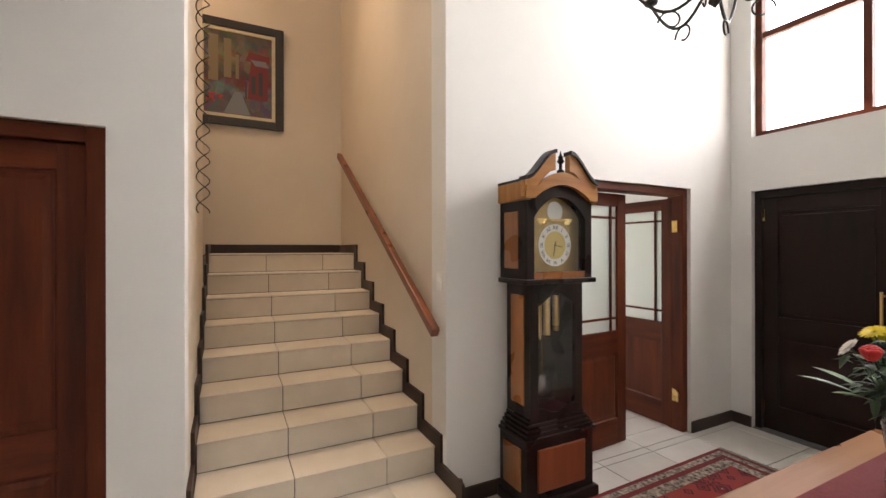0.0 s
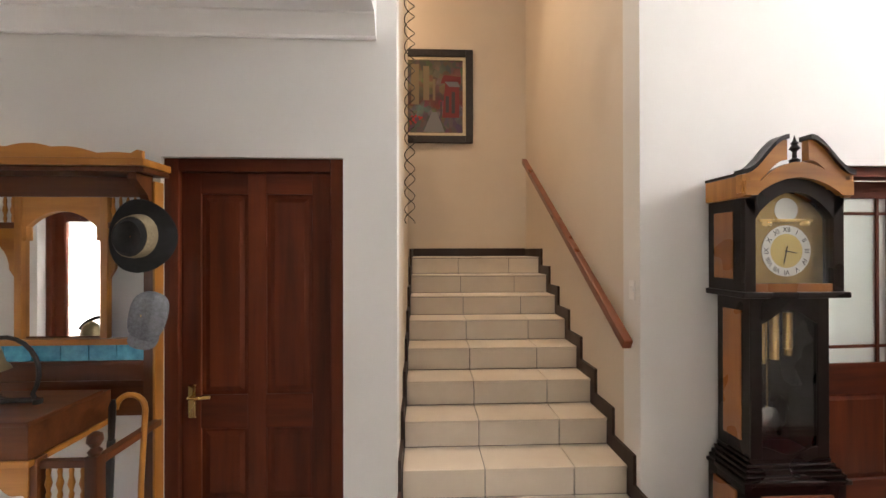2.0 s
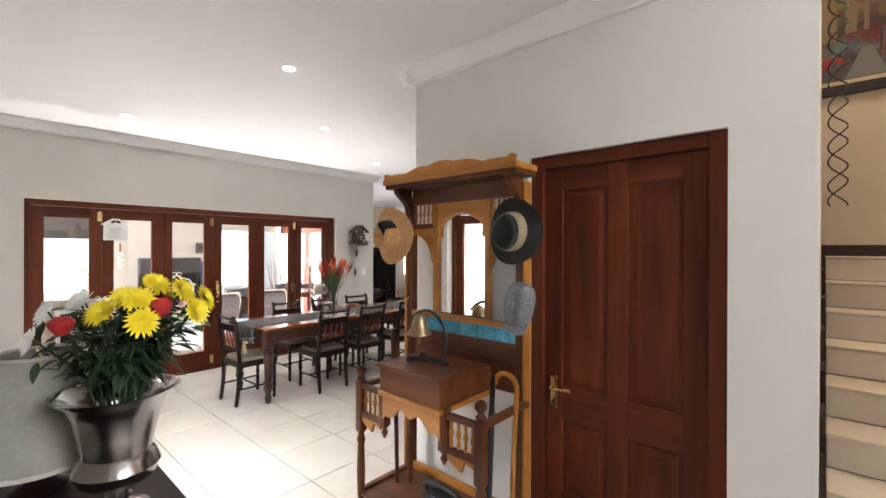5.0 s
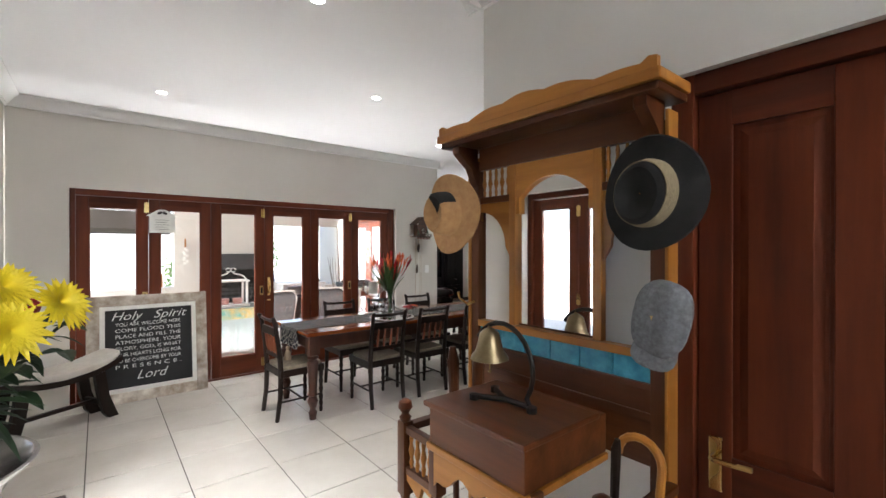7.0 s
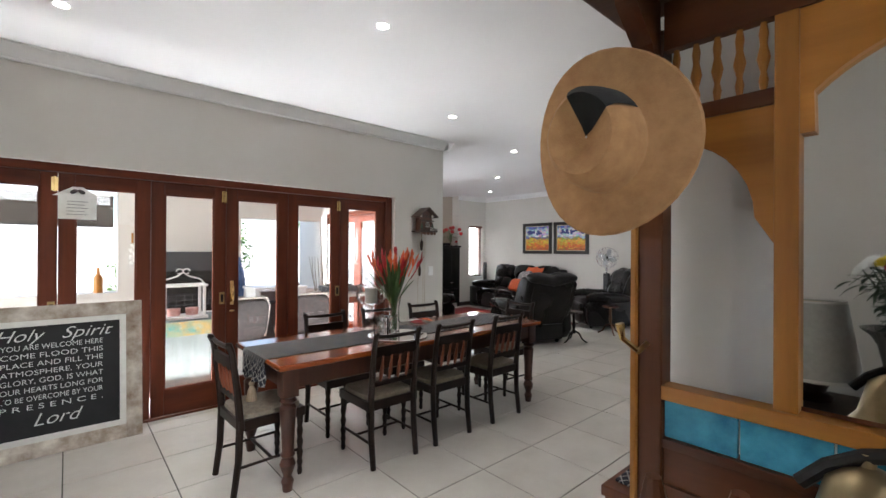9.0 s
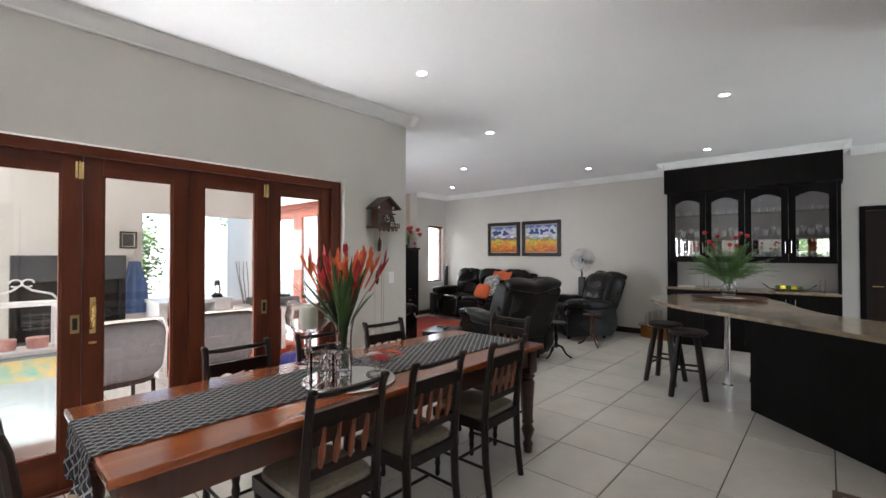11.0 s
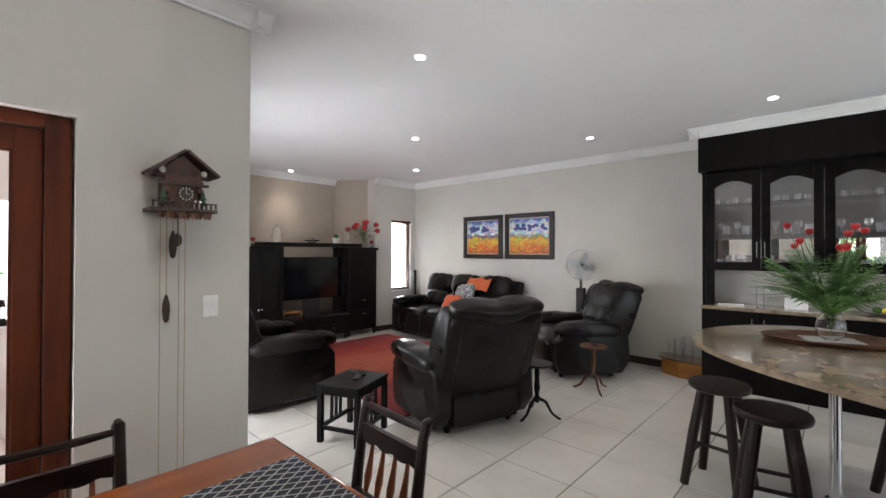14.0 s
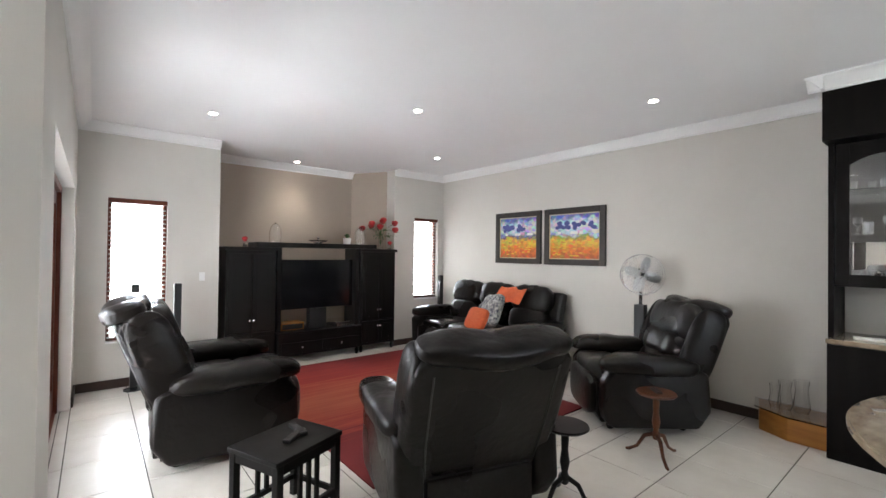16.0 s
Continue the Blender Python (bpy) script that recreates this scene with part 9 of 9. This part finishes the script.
def patio_chair(m):
    c = thing("patio_chair", "grey padded patio chair with pale piping", "chair", m, group="patio chairs")
    part("seat", blob(bmesh.new(), (0, 0.05, 0.42), (0.27, 0.27, 0.06), None, 0.45, 22, 8), M_FABRIC, c, smooth=True)
    bm = bmesh.new()
    blob(bm, (0, -0.26, 0.66), (0.28, 0.055, 0.24), Matrix.Rotation(radians(12), 4, "X"), 0.45, 26, 12)
    back = part("backrest", bm, M_FABRIC, c, smooth=True)
    pts = [(-0.27, -0.22, 0.45), (-0.285, -0.3, 0.8), (-0.24, -0.325, 0.9), (0.24, -0.325, 0.9), (0.285, -0.3, 0.8), (0.27, -0.22, 0.45)]
    part("piping", tube(bmesh.new(), pts, 0.014, 8), M_CUSHION, back, smooth=True)
    for x in (-0.23, 0.23):
        for y in (-0.22, 0.26):
            part("leg", tube(bmesh.new(), [(x, y, 0), (x * 0.95, y * 0.95, 0.4)], 0.016, 8), M_CHAIR, c)


patio_chair(pose(-6.95, 3.05, 0, 0, 0, 95))
patio_chair(pose(-7.0, 3.85, 0, 0, 0, 84))
pt = thing("patio_table", "reddish wooden patio table with cream top", "table")
part("tabletop", bx(-8.1, -7.4, 4.44, 5.06, 0.74, 0.78, bevel=0.006), M_CUSHION, pt, "cream tiled top")
part("apron", bx(-8.05, -7.45, 4.49, 5.01, 0.64, 0.739), M_SPLAT, pt)
for x in (-8.03, -7.47):
    for y in (4.51, 4.99):
        part("leg", bx(x - 0.03, x + 0.03, y - 0.03, y + 0.03, 0, 0.64), M_SPLAT, pt)
gs = thing("gas_burner", "two-plate steel gas burner on the patio table", "stove", pose(-7.75, 4.78, 0.781))
part("body", bx(-0.18, 0.18, -0.25, 0.25, 0.02, 0.1, bevel=0.006), M_STEEL, gs)
for y in (-0.12, 0.12):
    part("burner_ring", lathe(bmesh.new(), [(0.05, 0.1), (0.09, 0.1), (0.09, 0.125), (0.05, 0.125)], (0, y, 0), 20, False), M_IRON, gs)
for x in (-0.15, 0.15):
    for y in (-0.2, 0.2):
        part("foot", lathe(bmesh.new(), [(0.012, 0), (0.015, 0.02)], (x, y, 0), 8), M_IRON, gs)
tw2 = thing("striped_towel", "maroon and white striped towel hanging from the table edge", "towel")
for i, mt in enumerate((M_PETALWHITE, M_REDWOOL, M_PETALWHITE, M_REDWOOL, M_PETALWHITE)):
    part("stripe", bx(-7.392 - 0.004 * (i % 2), -7.384 - 0.004 * (i % 2), 4.5 + 0.05 * i, 4.55 + 0.05 * i, 0.3 + 0.012 * (i % 3), 0.775), mt, tw2)
part("fold", bx(-7.5, -7.384, 4.5, 4.75, 0.7805, 0.785), M_PETALWHITE, tw2)
crate = thing("storage_crate", "orange plastic crate under the patio table", "crate", pose(-7.75, 4.75, 0))
for a in ((-0.2, 0.2, -0.16, -0.15), (-0.2, 0.2, 0.15, 0.16), (-0.2, -0.19, -0.15, 0.15), (0.19, 0.2, -0.15, 0.15)):
    part("side", bx(*a, 0.01, 0.3, bevel=0.003), M_ORANGECLOTH, crate)
part("bottom", bx(-0.19, 0.19, -0.15, 0.15, 0, 0.012), M_ORANGECLOTH, crate)
bag = single("storage_bag", blob(bmesh.new(), (0, 0, 0.15), (0.13, 0.16, 0.15), None, 0.7, 18, 10, crease=lambda q: Vector((q.x + 0.015 * math.sin(q.z * 40), q.y, q.z))), material("blue_plastic", (0.02, 0.025, 0.16), (0.05, 0.06, 0.3), 8, 0.35), "crumpled blue plastic bag on the patio floor", "bag", smooth=True, m=pose(-7.2, 4.75, 0))
dt = thing("drinks_table", "small table under a grey and floral cloth", "table", pose(-6.75, 2.5, 0))
part("tabletop", bx(-0.27, 0.27, -0.33, 0.33, 0.7, 0.73), M_OAK_X, dt)
for x in (-0.24, 0.24):
    for y in (-0.3, 0.3):
        part("leg", bx(x - 0.02, x + 0.02, y - 0.02, y + 0.02, 0, 0.7), M_OAK, dt)
M_FLORAL = material("floral_cloth", (0.06, 0.24, 0.22), (0.4, 0.25, 0.06), 9, 0.9, 0.95, detail=2)
tcl = thing("tablecloth", "pale blue cloth with floral border over a table", "tablecloth", pose(-6.75, 2.5, 0))
M_PALECLOTH = material("pale_blue_cloth", (0.17, 0.21, 0.21), (0.24, 0.28, 0.275), 6, 0.9, 0.95)
part("top", bx(-0.28, 0.28, -0.34, 0.34, 0.731, 0.736), M_PALECLOTH, tcl)
for nm, z0, z1, mt in (("border", 0.6, 0.736, M_FLORAL), ("drop", 0.12, 0.6, M_PALECLOTH)):
    bm = bmesh.new()
    ring = []
    n2 = 64
    for zz in (z1, z0):
        row = []
        for k in range(n2):
            a = 2 * math.pi * k / n2
            sx, sy = math.copysign(abs(math.cos(a)) ** 0.35, math.cos(a)), math.copysign(abs(math.sin(a)) ** 0.35, math.sin(a))
            w = 1 + 0.05 * (0.736 - zz) * (1 + math.sin(a * 14))
            row.append(bm.verts.new((0.285 * sx * w, 0.345 * sy * w, zz)))
        ring.append(row)
    fs = [bm.faces.new((ring[0][k], ring[0][(k + 1) % n2], ring[1][(k + 1) % n2], ring[1][k])) for k in range(n2)]
    bmesh.ops.solidify(bm, geom=fs, thickness=0.003)
    part(nm, bm, mt, tcl)
wl2 = thing("white_lantern", "white metal display lantern with scrolled handle", "lantern", pose(-6.72, 2.52, 0.737, 0, 0, 90))
bm = bmesh.new()
for x in (-0.17, 0.17):
    for y in (-0.1, 0.1):
        box(bm, x - 0.012, x + 0.012, y - 0.012, y + 0.012, 0.03, 0.32)
box(bm, -0.2, 0.2, -0.13, 0.13, 0.0, 0.03, 0.005)
box(bm, -0.2, 0.2, -0.13, 0.13, 0.32, 0.34, 0.005)
part("frame", bm, M_WHITE, wl2)
bm = tube(bmesh.new(), [(-0.19, 0, 0.34), (-0.15, 0, 0.39), (-0.05, 0, 0.42), (0, 0, 0.46), (0.05, 0, 0.42), (0.15, 0, 0.39), (0.19, 0, 0.34)], 0.008, 7)
for sx in (-1, 1):
    tube(bm, [(sx * 0.03 + sx * 0.03 * math.cos(b), 0, 0.47 + 0.025 * math.sin(b)) for b in [k * 0.5 for k in range(12)]], 0.006, 6)
part("scroll_handle", bm, M_WHITE, wl2)
for x in (-0.08, 0.08):
    part("jar", lathe(bmesh.new(), [(0.001, 0.031), (0.055, 0.031), (0.06, 0.1), (0.001, 0.1)], (x, 0, 0), 18), material("pink_label_jar", (0.5, 0.2, 0.17), (0.62, 0.4, 0.35), 20, 0.4), wl2, "pink labelled jar", True)
rb = thing("roller_blind", "grey roller blind half lowered in the opening", "blind", group="patio blinds")
part("fabric", bx(XP - 0.02, XP - 0.014, 0.45, 2.1, 1.72, 2.12), material("grey_blind_cloth", (0.05, 0.042, 0.036), (0.075, 0.065, 0.055), 30, 0.8, 0.9), rb)
part("roller", tube(bmesh.new(), [(XP - 0.02, 0.42, 2.14), (XP - 0.02, 2.13, 2.14)], 0.03, 12), M_WHITE, rb)
part("hem_bar", tube(bmesh.new(), [(XP - 0.017, 0.45, 1.715), (XP - 0.017, 2.1, 1.715)], 0.01, 8), M_STEEL, rb)
ws = thing("wooden_bottle", "tall wooden bottle-shaped ornament on the sill", "ornament", pose(XP - 0.08, 1.95, 0.85))
part("body", lathe(bmesh.new(), [(0.001, 0), (0.05, 0), (0.05, 0.2), (0.018, 0.25), (0.018, 0.33), (0.001, 0.33)], seg=16), M_OAK, ws, smooth=True)
wc = thing("shell_chime", "pale shell wind chime hanging on the patio wall", "ornament", pose(XP + 0.03, 2.3, 1.2))
part("rod", tube(bmesh.new(), [(0, 0, 0.3), (0, 0, 0.44)], 0.012, 8), M_OAK, wc)
bm = bmesh.new()
for i in range(9):
    blob(bm, (0.0, 0.03 * math.sin(i * 2), 0.28 - 0.03 * i), (0.012, 0.025, 0.02), None, 0.9, 8, 6)
part("shells", bm, M_PETALWHITE, wc)
ua = thing("umbrella_stand", "orange tub of dry decorative branches", "planter", pose(-8.35, 5.0 - 0.25, 0))
part("tub", lathe(bmesh.new(), [(0.001, 0), (0.11, 0), (0.14, 0.5), (0.13, 0.5), (0.1, 0.02), (0.001, 0.02)], seg=24), plain("orange_glaze", (0.6, 0.12, 0.03), 0.3), ua, "orange glazed tub", True)
bm = bmesh.new()
for i in range(9):
    a = 2.4 * i
    e = direction(0.12, a) * 1.1
    tube(bm, [(0, 0, 0.03), tuple(e * 0.5 + Vector((0.03 * math.sin(i), 0.03, 0))), tuple(e), tuple(e * 1.2 + Vector((0.04 * math.cos(3 * i), 0, 0)))], [0.01, 0.008, 0.006, 0.004], 5)
part("branches", bm, M_SEAT, ua)

# ---- garden ----


def tree(name, label, p, height, r, leaves, leaf=0.09, mat=M_LEAFBRIGHT, trunk_r=0.09, low=0.35):
    t = thing(name, label, "tree" if name == "tree" else "shrub", pose(*p))
    bm = tube(bmesh.new(), [(0, 0, 0), (0.03, 0.02, height * 0.3), (0.0, 0.05, height * 0.75)], [trunk_r, trunk_r * 0.7, trunk_r * 0.25], 8)
    ends = []
    for i in range(9):
        a = 2.4 * i
        z0 = height * (low + 0.4 * i / 9)
        e = Vector((r * 0.7 * math.cos(a), r * 0.7 * math.sin(a), z0 + height * 0.22))
        tube(bm, [(0.02, 0.02, z0), tuple(Vector((0.02, 0.02, z0)).lerp(e, 0.5) + Vector((0, 0, 0.05))), tuple(e)], [trunk_r * 0.4, trunk_r * 0.25, 0.01], 6)
        ends.append(e)
    part("trunk", bm, M_BARK, t)
    vs, fs = [], []
    clumps = ends + [Vector((random.uniform(-r, r) * 0.7, random.uniform(-r, r) * 0.7, height * random.uniform(low + 0.1, 1.0))) for _ in range(14)]
    for i in range(leaves):
        c = random.choice(clumps)
        q = c + Vector((random.gauss(0, 1), random.gauss(0, 1), random.gauss(0, 0.8))) * r * 0.24
        d = Vector((random.gauss(0, 1), random.gauss(0, 1), random.gauss(0, 0.7))).normalized()
        s = d.orthogonal().normalized() * leaf * 0.35
        d *= leaf * random.uniform(0.7, 1.2)
        k = len(vs)
        vs += [tuple(q), tuple(q + d * 0.5 + s), tuple(q + d), tuple(q + d * 0.5 - s)]
        fs.append((k, k + 1, k + 2, k + 3))
    me = bpy.data.meshes.new("crown")
    me.from_pydata(vs, [], fs)
    me.materials.append(mat)
    cr = new("crown", me)
    cr.parent = t
    return t


tree("shrub", "leafy green shrub outside the patio window", (-10.5, 3.75, -0.12), 2.1, 0.5, 2200, 0.07, low=0.3)
tree("shrub", "leafy green shrub beside the patio", (-11.4, 2.9, -0.12), 1.5, 0.6, 2200, 0.08, low=0.2)
tree("tree", "broad green garden tree beyond the patio", (-14.2, -2.6, -0.12), 3.6, 1.5, 3600, 0.13)
tree("tree", "green garden tree near the boundary wall", (-14.0, 8.4, -0.12), 3.8, 1.5, 3600, 0.13)
tree("tree", "green garden tree on the lawn", (-4.2, -7.4, -0.12), 3.4, 1.3, 3600, 0.12)
tree("shrub", "green shrub against the boundary wall", (-2.9, -6.4, -0.12), 1.7, 0.8, 2600, 0.09, low=0.15)
tree("shrub", "green shrub on the far side of the lawn", (-6.1, -6.6, -0.12), 1.8, 0.9, 2600, 0.09, low=0.15)
tree("shrub", "bright green shrub in the sunny garden bed", (-4.4, -5.6, -0.12), 1.5, 0.8, 2600, 0.09, low=0.1)
tree("shrub", "bright green shrub by the paved garden", (-3.4, -5.0, -0.12), 1.2, 0.7, 2200, 0.08, low=0.1)
tree("tree", "green garden tree outside the lounge window", (-13.4, 10.6, -0.12), 3.6, 1.3, 3000, 0.13)

# ---- floor tiles ----
PX, PY = 0.514, 0.5175
OX, OY = -5.238, 2.147
tile_shapes = {}
rest = bmesh.new()


def floor_tile(x0, x1, y0, y1, single_piece):
    g = 0.0034
    x0, x1, y0, y1 = x0 + g, x1 - g, y0 + g, y1 - g
    if x1 - x0 < 0.02 or y1 - y0 < 0.02:
        return
    if not single_piece:
        box(rest, x0, x1, y0, y1, -0.01, 0)
        return
    key = (round(x1 - x0, 3), round(y1 - y0, 3))
    if key not in tile_shapes:
        a, b, c = key[0] / 2, key[1] / 2, 0.0015
        me = bpy.data.meshes.new("floor_tile")
        me.from_pydata([(-a, -b, -0.01), (a, -b, -0.01), (a, b, -0.01), (-a, b, -0.01), (-a, -b, -c), (a, -b, -c), (a, b, -c), (-a, b, -c),
                        (-a + c, -b + c, 0), (a - c, -b + c, 0), (a - c, b - c, 0), (-a + c, b - c, 0)], [],
                       [(0, 1, 5, 4), (1, 2, 6, 5), (2, 3, 7, 6), (3, 0, 4, 7), (4, 5, 9, 8), (5, 6, 10, 9), (6, 7, 11, 10), (7, 4, 8, 11), (8, 9, 10, 11)])
        me.materials.append(M_TILE)
        tile_shapes[key] = me
    ob = new("tile", tile_shapes[key])
    ob.location = ((x0 + x1) / 2, (y0 + y1) / 2, random.uniform(-0.0004, 0.0004))
    ob.parent = floor


REGIONS = [(XL, XW, YL, YN, True), (XW, XE_BLOCK, YS, YN, True), (XE_BLOCK, 0.6, 6.1, YN, False), (-10.5, XL, 6.66, 9.2, False), (XE_BLOCK, -0.9, YS, YH, True),
           (-0.9, 4.15, 0.9, YH, True), (-1.2, 4.15, -2.2, 0.9, False), (2.1, 3.57, YH, YH + 0.2, False), (1.44, 4.4, YH + 0.2, 6.2, False), (-9.1, XW, -1.4, YL - 0.23, False), (-9.2, -6.55, YL - 0.23, YL, False)]
for rx0, rx1, ry0, ry1, own in REGIONS:
    i0, i1 = math.floor((rx0 - OX) / PX), math.ceil((rx1 - OX) / PX)
    j0, j1 = math.floor((ry0 - OY) / PY), math.ceil((ry1 - OY) / PY)
    for i in range(i0, i1):
        for j in range(j0, j1):
            floor_tile(max(rx0, OX + i * PX), min(rx1, OX + (i + 1) * PX), max(ry0, OY + j * PY), min(ry1, OY + (j + 1) * PY), own)
me = bpy.data.meshes.new("far_tiles")
rest.to_mesh(me)
rest.free()
me.materials.append(M_TILE)
far = new("far_tiles", me)
far.parent = floor
tagged(far, "cream floor tiles of the side rooms", kind="stuff")
